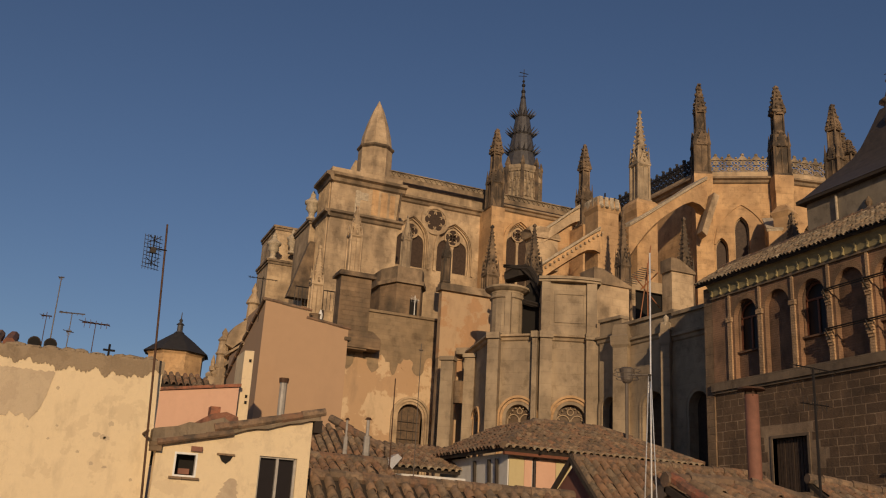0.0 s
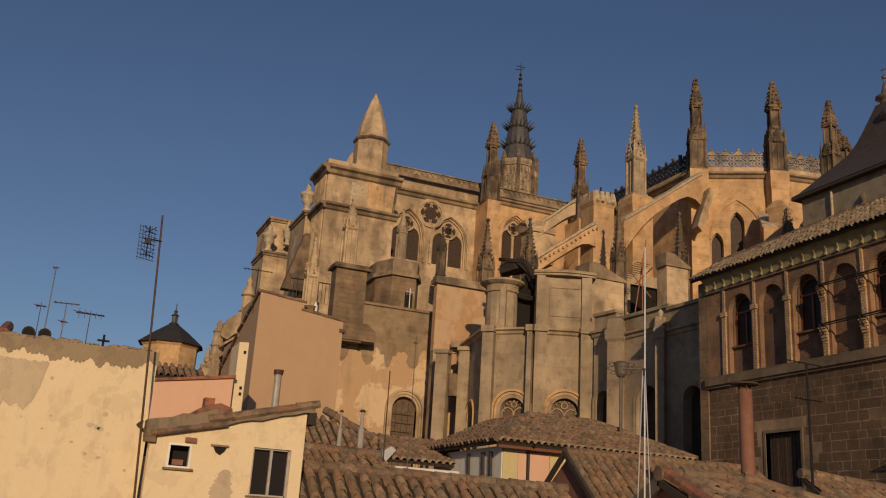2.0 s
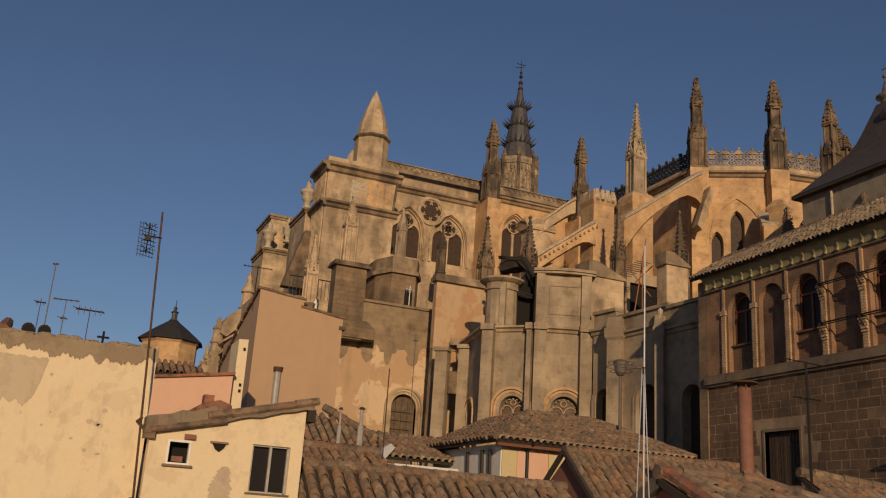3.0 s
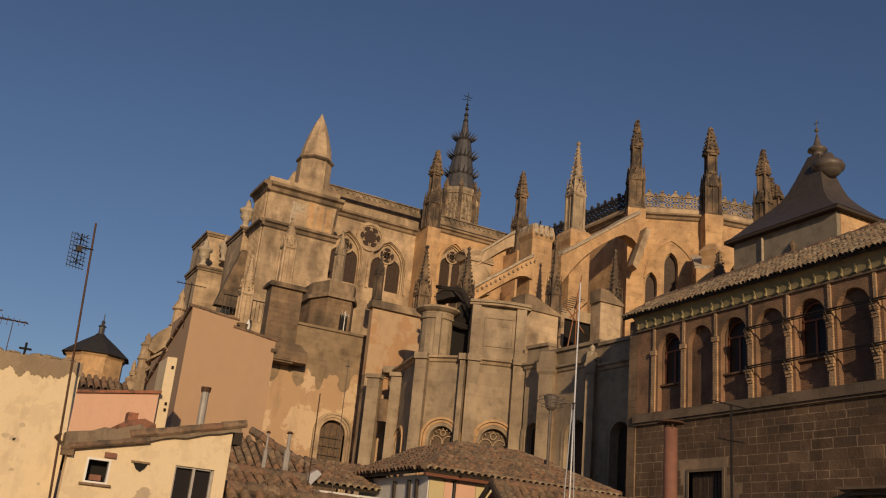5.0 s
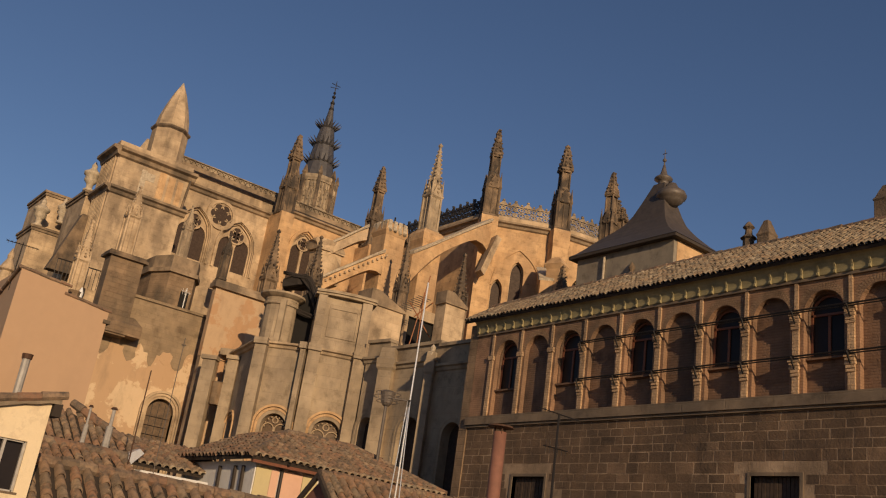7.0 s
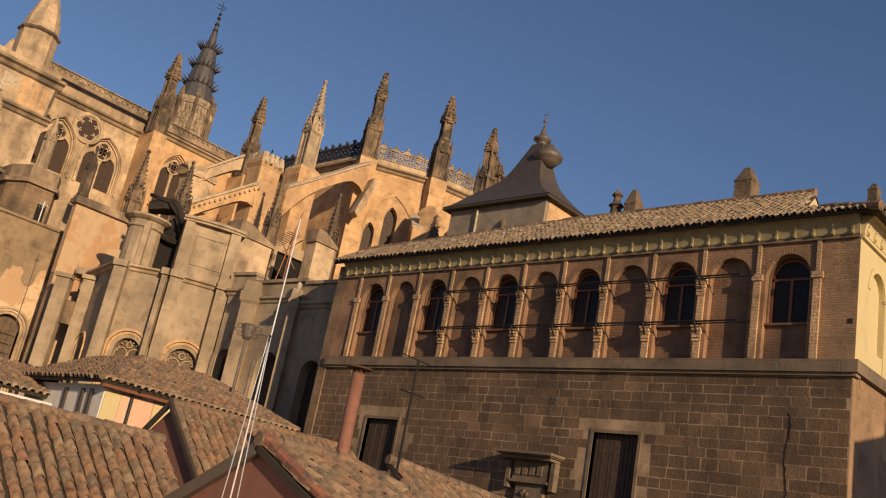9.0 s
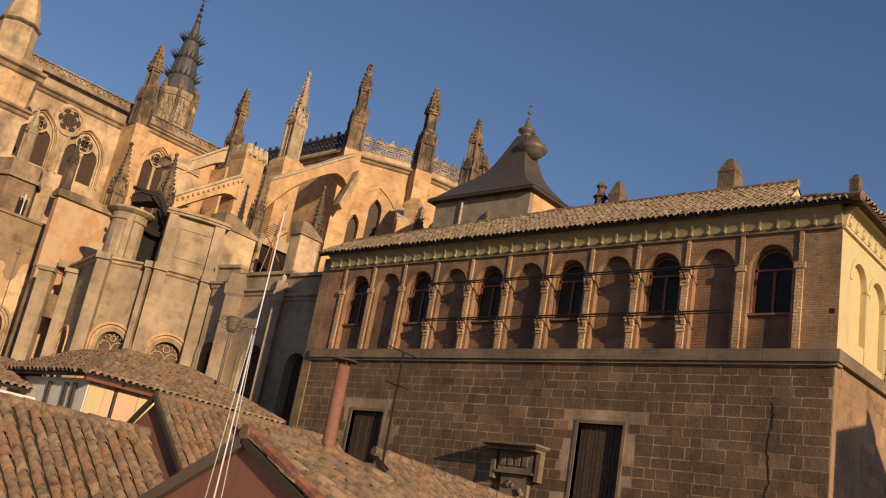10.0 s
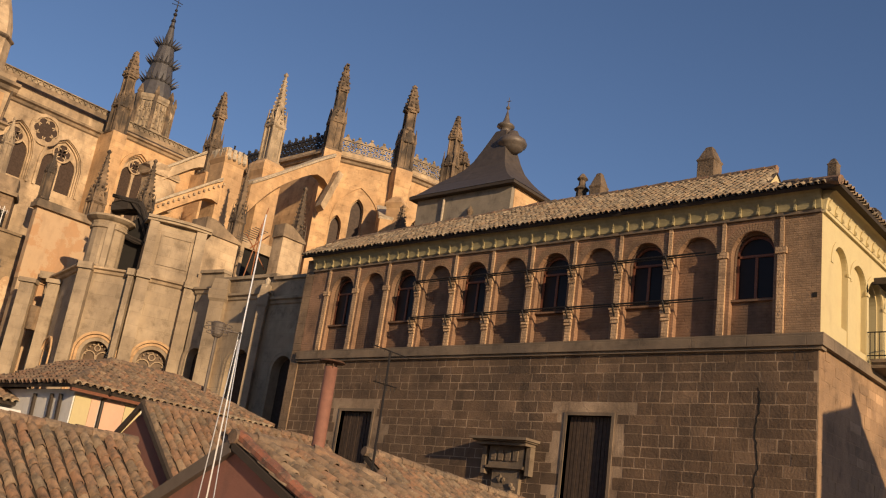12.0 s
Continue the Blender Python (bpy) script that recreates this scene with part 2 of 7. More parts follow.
DUSTY_GLASS = plain("dusty_brown_window", (0.15, 0.095, 0.052), 0.7, 0, 0.55, 4)
CHAR = plain("charred_timber", (0.028, 0.021, 0.016), 0.9)
VOID = plain("unlit_interior", (0.012, 0.010, 0.008), 0.95)
GROUND = plain("dusty_paving", (0.12, 0.10, 0.08), 0.95, 0, 0.3, 0.4)
ORANGE = plain("orange_scaffold_paint", (0.30, 0.105, 0.03), 0.6, 0, 0.3)
LIME_WHITE = plain("lichen_white_stone", (0.52, 0.43, 0.31), 0.9, 0, 0.45, 5)
SPIRE_PALE = masonry("bleached_carved_stone", (0.47, 0.365, 0.24), (0.23, 0.175, 0.115), (0.12, 0.10, 0.075), 0, 0, 0, 0.5, bump=0.7)
SPIRE_STONE = masonry("pale_weathered_carving", (0.45, 0.35, 0.23), (0.22, 0.165, 0.11), (0.08, 0.065, 0.05), 0, 0, 0, 0.7, bump=0.9)


# ---- shaping helpers ----
def part(name, bm, material, parent=None, label="", smooth=False, kind=""):
    if name.endswith("wall"):
        bmesh.ops.remove_doubles(bm, verts=bm.verts, dist=0.0002)
    bmesh.ops.recalc_face_normals(bm, faces=bm.faces)
    me = bpy.data.meshes.new(name)
    bm.to_mesh(me)
    bm.free()
    me.materials.append(material)
    if smooth:
        for p in me.polygons:
            p.use_smooth = True
    ob = new(name, me)
    if parent is not None:
        ob.parent = parent
        ob.matrix_parent_inverse = parent.matrix_world.inverted()
    return tagged(ob, label, "", "", kind)


def thing(name, x, y, z, label, category, group="", kind=""):
    e = new(name)
    e.location = (x, y, z)
    e.empty_display_size = 0.3
    bpy.context.view_layer.update()
    return tagged(e, label, category, group, kind)


def slab(bm, pts, vec):
    a = [bm.verts.new(p) for p in pts]
    b = [bm.verts.new(Vector(p) + Vector(vec)) for p in pts]
    bm.faces.new(a)
    bm.faces.new(b[::-1])
    for i in range(len(a)):
        j = (i + 1) % len(a)
        bm.faces.new((a[i], b[i], b[j], a[j]))


def box(bm, x0, x1, y0, y1, z0, z1):
    slab(bm, [(x0, y0, z0), (x1, y0, z0), (x1, y1, z0), (x0, y1, z0)], (0, 0, z1 - z0))


class Front:
    """A wall's own frame: s metres along it from left to right, z up, k metres behind its face."""

    def __init__(self, p0, p1):
        self.o = Vector((p0[0], p0[1], 0))
        d = Vector((p1[0] - p0[0], p1[1] - p0[1], 0))
        self.len = d.length
        self.d = d.normalized()
        self.n = Vector((-self.d.y, self.d.x, 0))

    def at(self, s, z, k=0.0):
        return self.o + self.d * s + self.n * k + Vector((0, 0, z))


def fbox(bm, f, s0, s1, z0, z1, k0, k1):
    slab(bm, [f.at(s0, z0, k0), f.at(s1, z0, k0), f.at(s1, z1, k0), f.at(s0, z1, k0)], f.n * (k1 - k0))


def fpoly(bm, f, pts, k0, k1):
    slab(bm, [f.at(s, z, k0) for s, z in pts], f.n * (k1 - k0))


def curve_pts(sc, w, zs, rise, kind, seg=8):
    out = []
    for i in range(2 * seg + 1):
        a = math.pi * i / (2 * seg)
        if kind == "point":
            x = -w + w * i / seg
            y = math.sqrt(max(0, 4 * w * w - (abs(x) + w) ** 2)) / (math.sqrt(3) * w)
            out.append((sc + x, zs + rise * y))
        elif kind == "flat":
            return [(sc - w, zs + rise), (sc + w, zs + rise)]
        else:
            out.append((sc - w * math.cos(a), zs + rise * math.sin(a)))
    return out


def fwall(bm, f, s0, s1, z0, z1, openings, k0, k1):
    """A wall with openings (left, right, sill, springing, rise, kind), one above no other."""
    s = s0
    for a, b, sill, zs, rise, kind in sorted(openings):
        if a > s + 1e-4:
            fbox(bm, f, s, a, z0, z1, k0, k1)
        if sill > z0 + 1e-4:
            fbox(bm, f, a, b, z0, sill, k0, k1)
        c = curve_pts((a + b) / 2, (b - a) / 2, zs, rise, kind)
        pts = [(a, z1), (a, zs)] + c[1 if abs(c[0][1] - zs) < 1e-6 else 0: -1 if abs(c[-1][1] - zs) < 1e-6 else None] + [(b, zs), (b, z1)]
        mid = len(pts) // 2
        for i in range(1, len(pts) - 2):
            p, q = pts[i], pts[i + 1]
            if abs(p[0] - q[0]) > 1e-5:
                fpoly(bm, f, [p, q, (q[0], z1), (p[0], z1)], k0, k1)
        s = b
    if s1 > s + 1e-4:
        fbox(bm, f, s, s1, z0, z1, k0, k1)


def farch(bm, f, sc, w, zs, rise, band, k0, k1, kind="round", leg=None):
    """A moulded band round an arch, with legs down to leg."""
    a = curve_pts(sc, w, zs, rise, kind)
    b = curve_pts(sc, w + band, zs, rise + band, kind)
    for i in range(len(a) - 1):
        fpoly(bm, f, [a[i], a[i + 1], b[i + 1], b[i]], k0, k1)
    if leg is not None:
        fbox(bm, f, sc - w - band, sc - w, leg, zs, k0, k1)
        fbox(bm, f, sc + w, sc + w + band, leg, zs, k0, k1)


def fpane(bm, f, sc, w, z0, zs, rise, k, kind="round"):
    fpoly(bm, f, [(sc - w, z0), (sc + w, z0)] + curve_pts(sc, w, zs, rise, kind)[::-1], k, k + 0.04)


def cyl(bm, p, q, r, r2=None, seg=7):
    p, q = Vector(p), Vector(q)
    r2 = r if r2 is None else r2
    d = (q - p).normalized()
    u = d.cross(Vector((0.31, 0.17, 0.93))).normalized()
    v = d.cross(u)
    ra = [bm.verts.new(p + (u * math.cos(t) + v * math.sin(t)) * r) for t in [2 * math.pi * i / seg for i in range(seg)]]
    rb = [bm.verts.new(q + (u * math.cos(t) + v * math.sin(t)) * max(r2, 1e-3)) for t in [2 * math.pi * i / seg for i in range(seg)]]
    bm.faces.new(ra)
    bm.faces.new(rb[::-1])
    for i in range(seg):
        bm.faces.new((ra[i], rb[i], rb[(i + 1) % seg], ra[(i + 1) % seg]))


def lathe(bm, x, y, prof, seg=8, turn=0.0):
    rings = []
    for r, z in prof:
        rings.append([bm.verts.new((x + r * math.cos(turn + 2 * math.pi * i / seg), y + r * math.sin(turn + 2 * math.pi * i / seg), z)) for i in range(seg)])
    for a, b in zip(rings, rings[1:]):
        for i in range(seg):
            j = (i + 1) % seg
            bm.faces.new((a[i], a[j], b[j], b[i]))
    bm.faces.new(rings[0][::-1])
    bm.faces.new(rings[-1])


def blob(bm, x, y, z, r, rng, squash=1.0):
    res = bmesh.ops.create_icosphere(bm, subdivisions=1, radius=r, matrix=Matrix.Translation((x, y, z)))
    for v in res["verts"]:
        d = v.co - Vector((x, y, z))
        v.co = Vector((x, y, z)) + d * (0.75 + 0.5 * rng.random()) * (squash if abs(d.z) > 0.5 * r else 1)


def roughen(bm, amount, seed):
    rng = random.Random(seed)
    for v in bm.verts:
        v.co += Vector((rng.uniform(-1, 1), rng.uniform(-1, 1), rng.uniform(-0.6, 0.6))) * amount


# ---- ground ----
gb = bmesh.new()
box(gb, -1500, 1500, -1500, 1500, -0.5, 0.0)
tagged(part("ground", gb, GROUND), "dusty pale street paving reaching the horizon", "ground", kind="structure")


# ---- roofs of barrel tiles ----
def tile_mesh(mat, length=0.42, r0=0.088, r1=0.074):
    bm = bmesh.new()
    rows = []
    for t, r, lift in ((0.0, r0, 0.016), (length, r1, 0.0)):
        ring = []
        for rr in (r, r - 0.018):
            ring.append([bm.verts.new((rr * math.cos(a), t, lift + rr * 1.05 * math.sin(a))) for a in [math.pi * i / 5 for i in range(6)]])
        rows.append(ring)
    for i in range(5):
        bm.faces.new((rows[0][0][i], rows[1][0][i], rows[1][0][i + 1], rows[0][0][i + 1]))
        bm.faces.new((rows[0][0][i + 1], rows[0][1][i + 1], rows[0][1][i], rows[0][0][i]))
    bmesh.ops.recalc_face_normals(bm, faces=bm.faces)
    me = bpy.data.meshes.new("tile")
    bm.to_mesh(me)
    bm.free()
    me.materials.append(mat)
    for p in me.polygons:
        p.use_smooth = True
    return me


TILE_MESH = tile_mesh(TILE)
TILE_MESH_PALE = tile_mesh(TILE_PALE)


def inside(poly, x, y):
    c = False
    for i in range(len(poly)):
        (x1, y1), (x2, y2) = poly[i], poly[i - 1]
        if (y1 > y) != (y2 > y) and x < (x2 - x1) * (y - y1) / (y2 - y1) + x1:
            c = not c
    return c


def tiled_slope(owner, origin, along, up, outline, seed, singles=300, pitch=0.23, course=0.31, pick=None, pale=False):
    """Covers one roof plane with barrel tiles. origin: a corner; along the eaves, up the slope; outline in metres of that plane."""
    unit, joined = (TILE_MESH_PALE, TILE_PALE_JOINED) if pale else (TILE_MESH, TILE_JOINED)
    rng = random.Random(seed)
    o, a, u = Vector(origin), Vector(along).normalized(), Vector(up).normalized()
    nrm = a.cross(u).normalized()
    bed = bmesh.new()
    slab(bed, [o + a * s + u * t - nrm * 0.01 for s, t in outline], -nrm * 0.10)
    part("roof_bed", bed, TILE_BED, owner)
    smin, smax = min(p[0] for p in outline), max(p[0] for p in outline)
    tmin, tmax = min(p[1] for p in outline), max(p[1] for p in outline)
    spots = []
    for c in range(int((smax - smin) / pitch) + 1):
        s = smin + (c + 0.5) * pitch
        sway = rng.uniform(-0.02, 0.02)
        for r in range(int((tmax - tmin) / course) + 1):
            t = tmin + r * course
            if inside(outline, s, t + 0.12):
                spots.append((s + sway + rng.uniform(-0.012, 0.012), t + rng.uniform(-0.03, 0.03) - 0.05, r))
    key = pick or (lambda s, t: t)
    spots.sort(key=lambda p: key(p[0], p[1]))
    frame_m = Matrix((a, u, nrm)).transposed().to_4x4()
    rest_v, rest_f = [], []
    for i, (s, t, r) in enumerate(spots):
        m = Matrix.Translation(o + a * s + u * t + nrm * rng.uniform(0.0, 0.02)) @ frame_m @ pose(0, 0, 0, rng.uniform(-1.2, 1.2), rng.uniform(-4, 4), rng.uniform(-2, 2)) @ Matrix.Diagonal((pitch / 0.24, 1, pitch / 0.185, 1))
        if i < singles:
            ob = new("tile", unit)
            ob.parent = owner
            ob.matrix_parent_inverse = owner.matrix_world.inverted()
            ob.matrix_basis = m
        else:
            base = len(rest_v)
            rest_v.extend((m @ v.co)[:] for v in unit.vertices)
            rest_f.extend(tuple(base + k for k in p.vertices) for p in unit.polygons)
    if rest_v:
        me = bpy.data.meshes.new("tile")
        me.from_pydata(rest_v, [], rest_f)
        me.materials.append(joined)
        for p in me.polygons:
            p.use_smooth = True
        ob = new("tile", me)
        ob.parent = owner
        ob.matrix_parent_inverse = owner.matrix_world.inverted()
        tagged(ob, kind="stuff")


CAPS = {}


def cap_mesh(mat):
    """One capping tile of unit length and radius."""
    if mat.name not in CAPS:
        bm = bmesh.new()
        cyl(bm, (0, 0, 0), (0, 1.12, 0), 1.06, 0.9, 8)
        bmesh.ops.recalc_face_normals(bm, faces=bm.faces)
        me = bpy.data.meshes.new("ridge_cap")
        bm.to_mesh(me)
        bm.free()
        me.materials.append(mat)
        CAPS[mat.name] = me
    return CAPS[mat.name]


def ridge_tiles(owner, p, q, seed, r=0.13, mat=None):
    """A run of larger capping tiles along a ridge or hip."""
    rng = random.Random(seed)
    p, q = Vector(p), Vector(q)
    n = max(1, int((q - p).length / 0.36))
    turn = (q - p).to_track_quat("Y", "Z").to_matrix().to_4x4()
    for i in range(n):
        j = Vector((rng.uniform(-0.015, 0.015), rng.uniform(-0.015, 0.015), rng.uniform(-0.01, 0.02)))
        ob = new("ridge_cap", cap_mesh(mat or TILE))
        ob.parent = owner
        ob.matrix_parent_inverse = owner.matrix_world.inverted()
        ob.matrix_basis = Matrix.Translation(p.lerp(q, i / n) + j) @ turn @ Matrix.Diagonal((r, (q - p).length / n, r, 1))


# ---- the palace with the long arcaded gallery ----
PX, PY0, PY1 = 23.51, 8.49, 28.90          # gallery face, its near corner and far end
LEDGE0, LEDGE1, CORN, EAVE = 15.03, 15.36, 18.72, 19.32
palace = thing("palace", PX, 18.7, 0, "long palace wing, stone below, arched brick gallery above", "building")
gf = Front((PX, PY1), (PX, PY0))
GL = gf.len
BAY, BAY0 = 1.665, 1.04

lower = bmesh.new()
DOORS = [(2.95, 4.60, 11.22, 13.06, 0, "flat"), (12.94, 14.48, 8.2, 13.11, 0, "flat")]
fwall(lower, gf, 0, GL - 0.04, 0, LEDGE0, DOORS, 0.05, 0.65)
part("lower_wall", lower, MORTAR, palace, "brown stone wall with pale lime joints")
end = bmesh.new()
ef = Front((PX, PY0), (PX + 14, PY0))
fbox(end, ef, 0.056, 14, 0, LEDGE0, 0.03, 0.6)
# ashlar colour raised above the gallery side's to hold the sunlight
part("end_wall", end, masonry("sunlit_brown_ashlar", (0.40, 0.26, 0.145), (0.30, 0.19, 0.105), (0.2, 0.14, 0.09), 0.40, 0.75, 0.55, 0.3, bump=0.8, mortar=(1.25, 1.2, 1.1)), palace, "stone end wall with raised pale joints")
core = bmesh.new()
box(core, PX + 0.67, PX + 13.9, PY0 + 0.66, PY1, 0, EAVE - 0.3)
part("inner_core", core, VOID, palace)
back = bmesh.new()
fbox(back, Front((PX + 14, PY1), (PX, PY1)), 0, 14, 0, EAVE - 0.1, -0.02, -0.5)
part("far_end_wall", back, STONE_BROWN, palace)

ledge = bmesh.new()
fbox(ledge, gf, -0.06, GL + 0.12, LEDGE0, LEDGE1, -0.12, 0.7)
part("stone_ledge", ledge, LEDGE, palace, "weathered granite string course")
ledge = bmesh.new()
box(ledge, PX + 0.72, PX + 14, PY0 - 0.12, PY0 + 0.5, LEDGE0, LEDGE1)
part("stone_ledge", ledge, LEDGE, palace)
ledge = bmesh.new()
fbox(ledge, gf, -0.06, GL + 0.06, LEDGE0 - 0.09, LEDGE0 - 0.004, -0.05, 0.3)
part("ledge_moulding", ledge, LEDGE, palace)

# gallery: eleven bays, windows and blind bays by turns
IMP, APEX, SILL, W = 17.72, 18.36, 16.42, 0.615
g_open = []
for i in range(11):
    sc = BAY0 + BAY * (i + 0.5)
    g_open.append((sc - W, sc + W, LEDGE1 + 0.001, IMP, APEX - IMP, "round"))
gal = bmesh.new()
fwall(gal, gf, 0.0, GL - 1.05, LEDGE1, CORN, g_open, 0.0, 0.199)
part("arcade_wall", gal, BRICK_ROSE, palace, "worn rosy brick arcade")
pier = bmesh.new()
fbox(pier, gf, GL - 1.049, GL - 0.006, LEDGE1, CORN, 0.0, 0.6)
part("corner_pier", pier, BRICK, palace, "thin brown brick corner pier")
inner = bmesh.new()
i_open = []
for i in range(0, 11, 2):
    sc = BAY0 + BAY * (i + 0.5)
    i_open.append((sc - W + 0.04, sc + W - 0.04, SILL, IMP, APEX - IMP - 0.05, "round"))
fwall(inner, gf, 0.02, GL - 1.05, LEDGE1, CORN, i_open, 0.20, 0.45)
part("gallery_back_wall", inner, BRICK_RECESS, palace, "brick infill of the arches, recess shade in its colour")
for i in range(12):
    s = BAY0 + BAY * i
    pb = bmesh.new()
    fbox(pb, gf, s - 0.055, s + 0.055, IMP + 0.06, CORN - 0.05, -0.06, 0.0)
    fbox(pb, gf, s - 0.10, s + 0.10, LEDGE1, IMP - 0.12, -0.07, 0.0)
    fbox(pb, gf, s - 0.15, s + 0.15, IMP - 0.12, IMP + 0.06, -0.11, 0.0)
    part("pilaster", pb, BRICK_PALE, palace, "worn pale brick pilaster")
    if 3 <= i <= 9:
        for zc in (IMP + 0.02, SILL - 0.06):
            cb = bmesh.new()
            for q, (hw_, out) in enumerate(((0.16, 0.20), (0.14, 0.17), (0.15, 0.15), (0.12, 0.13), (0.13, 0.10))):
                fbox(cb, gf, s - hw_, s + hw_, zc - 0.10 * (q + 1) + 0.012, zc - 0.10 * q, -out, -0.06)
            roughen(cb, 0.008, i)
            part("corbel", cb, BRICK_PALE, palace, "stepped brick corbel")
    if i < 11:
        sc = s + BAY / 2
        vb = bmesh.new()
        for k in range(29):
            a = math.pi * (k + 0.5) / 29
            p = Vector((-math.cos(a), math.sin(a)))
            q = Vector((-p.y, p.x))
            c0, c1 = (W + 0.01), (W + 0.24)
            zz = (APEX - IMP) / W
            pts = [(sc + p.x * c0 - q.x * 0.022, IMP + (p.y * c0 - q.y * 0.022) * zz), (sc + p.x * c0 + q.x * 0.022, IMP + (p.y * c0 + q.y * 0.022) * zz),
                   (sc + p.x * c1 + q.x * 0.03, IMP + (p.y * c1 + q.y * 0.03)), (sc + p.x * c1 - q.x * 0.03, IMP + (p.y * c1 - q.y * 0.03))]
            pts = [(min(max(a0, s + 0.06), s + BAY - 0.06), min(b0, CORN - 0.07)) for a0, b0 in pts]
            fpoly(vb, gf, pts, -0.006, 0.0)
        part("voussoir", vb, BRICK, palace, kind="stuff")
    if i < 11 and i % 2 == 0:
        sc = s + BAY / 2
        w = W - 0.045
        wb = bmesh.new()
        farch(wb, gf, sc, w - 0.075, IMP, APEX - IMP - 0.13, 0.07, 0.30, 0.38, "round", SILL)
        fbox(wb, gf, sc - w, sc + w, IMP - 0.04, IMP + 0.03, 0.30, 0.37)
        fbox(wb, gf, sc - 0.04, sc + 0.04, SILL, IMP - 0.04, 0.305, 0.37)
        fbox(wb, gf, sc - w, sc + w, SILL, SILL + 0.07, 0.30, 0.38)
        win = part("gallery_window", wb, WOOD_RED, palace, "arched window with red-brown wooden frame")
        for a, b in ((sc - w + 0.02, sc - 0.04), (sc + 0.04, sc + w - 0.02)):
            p = bmesh.new()
            fbox(p, gf, a, b, SILL + 0.07, IMP - 0.04, 0.345, 0.355)
            part("pane", p, GLASS, win)
        p = bmesh.new()
        fpane(p, gf, sc, w - 0.07, IMP + 0.03, IMP + 0.031, APEX - IMP - 0.16, 0.345)
        part("fanlight", p, GLASS, win)
        p = bmesh.new()
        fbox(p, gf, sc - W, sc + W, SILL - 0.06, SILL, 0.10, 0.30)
        part("sill", p, BRICK_RECESS, win)

# iron rods and curled brackets across the middle bays
for i in range(3, 10):
    s = BAY0 + BAY * i
    for z in (IMP + 0.03, SILL - 0.02):
        rb = bmesh.new()
        cyl(rb, gf.at(s - 0.05, z, -0.26), gf.at(s + BAY + 0.05 if i < 9 else s + BAY * 0.75, z + 0.02, -0.26), 0.028, seg=5)
        cyl(rb, gf.at(s - 0.05, z - 0.05, -0.22), gf.at(s + BAY * 0.98, z - 0.04, -0.22), 0.02, seg=5)
        part("iron_rod", rb, IRON, palace, "thin black iron rod")
        bb = bmesh.new()
        prev = gf.at(s, z, -0.30)
        for k in range(1, 8):
            a = k / 7
            nxt = gf.at(s + 0.02, z - 0.42 * a, -0.30 + 0.30 * a * a)
            cyl(bb, prev, nxt, 0.028, seg=5)
            prev = nxt
        cyl(bb, gf.at(s, z, -0.30), gf.at(s, z, 0.0), 0.016, seg=5)
        blob(bb, *gf.at(s, z - 0.08, -0.14), 0.055, random.Random(i))
        part("bracket", bb, IRON, palace, "curled wrought iron bracket")

# coved cornice with small brackets, both faces
def cove(f, length, mat, label):
    bm = bmesh.new()
    prof = [(0.0, CORN)]
    for k in range(7):
        a = math.pi / 2 * k / 6
        prof.append((-0.09 - 0.26 * (1 - math.cos(a)), CORN + 0.06 + 0.46 * math.sin(a)))
    prof += [(-0.38, EAVE - 0.02), (0.3, EAVE - 0.02), (0.3, CORN)]
    slab(bm, [f.at(0, z, k) for k, z in prof], f.d * length)
    part("coved_cornice", bm, mat, palace, label)
    bm = bmesh.new()
    fbox(bm, f, 0, length, CORN - 0.05, CORN + 0.035, -0.085, 0.05)
    part("cornice_moulding", bm, PLASTER_LIGHT if mat is PLASTER_LIGHT else LEDGE, palace)
    s = 0.15
    while s < length - 0.05:
        b = bmesh.new()
        pts = [(-0.08, CORN + 0.03), (-0.17, CORN + 0.05), (-0.18, CORN + 0.10), (-0.13, CORN + 0.16), (-0.14, CORN + 0.24), (-0.20, CORN + 0.34), (-0.09, CORN + 0.3)]
        slab(b, [f.at(s - 0.03, z, k) for k, z in pts], f.d * 0.06)
        part("cornice_bracket", b, mat, palace)
        s += 0.515


# gallery cove repeats the end cove's yellow, dimmed in colour for its shade
cove(gf, GL + 0.0, COVE_SHADED, "plaster cove in a shade-dulled olive tone")
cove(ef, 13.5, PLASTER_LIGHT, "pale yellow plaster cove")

# sunlit end face in yellow plaster
y_open = [(0.84, 1.94, 15.9, 17.5, 0.62, "round"), (2.30, 3.52, 15.62, 17.42, 0.64, "round"), (3.66, 5.0, 15.4, 17.35, 0.66, "round"), (5.25, 6.5, 15.62, 17.35, 0.66, "round")]
yb = bmesh.new()
fwall(yb, ef, 0.008, 13.6, LEDGE1, CORN, y_open, 0.0, 0.14)
part("yellow_wall", yb, PLASTER_LIGHT, palace, "pale yellow plastered end wall with arches")
yb = bmesh.new()
fwall(yb, ef, 0.3, 13.6, LEDGE1, CORN, [(3.72, 4.94, 15.4, 17.35, 0.6, "round")], 0.141, 0.4)
part("yellow_back_wall", yb, PLASTER_LIGHT, palace)
for a, b, sill, zs, rise, kind in y_open:
    ab = bmesh.new()
    farch(ab, ef, (a + b) / 2, (b - a) / 2 + 0.02, zs, rise, 0.16, -0.025, 0.0, "round")
    fbox(ab, ef, b + 0.01, b + 0.19, LEDGE1, zs, -0.025, 0.0)
    fbox(ab, ef, b - 0.02, b + 0.22, zs - 0.05, zs + 0.04, -0.05, 0.0)
    part("arch_moulding", ab, PLASTER_LIGHT, palace)
bal = bmesh.new()
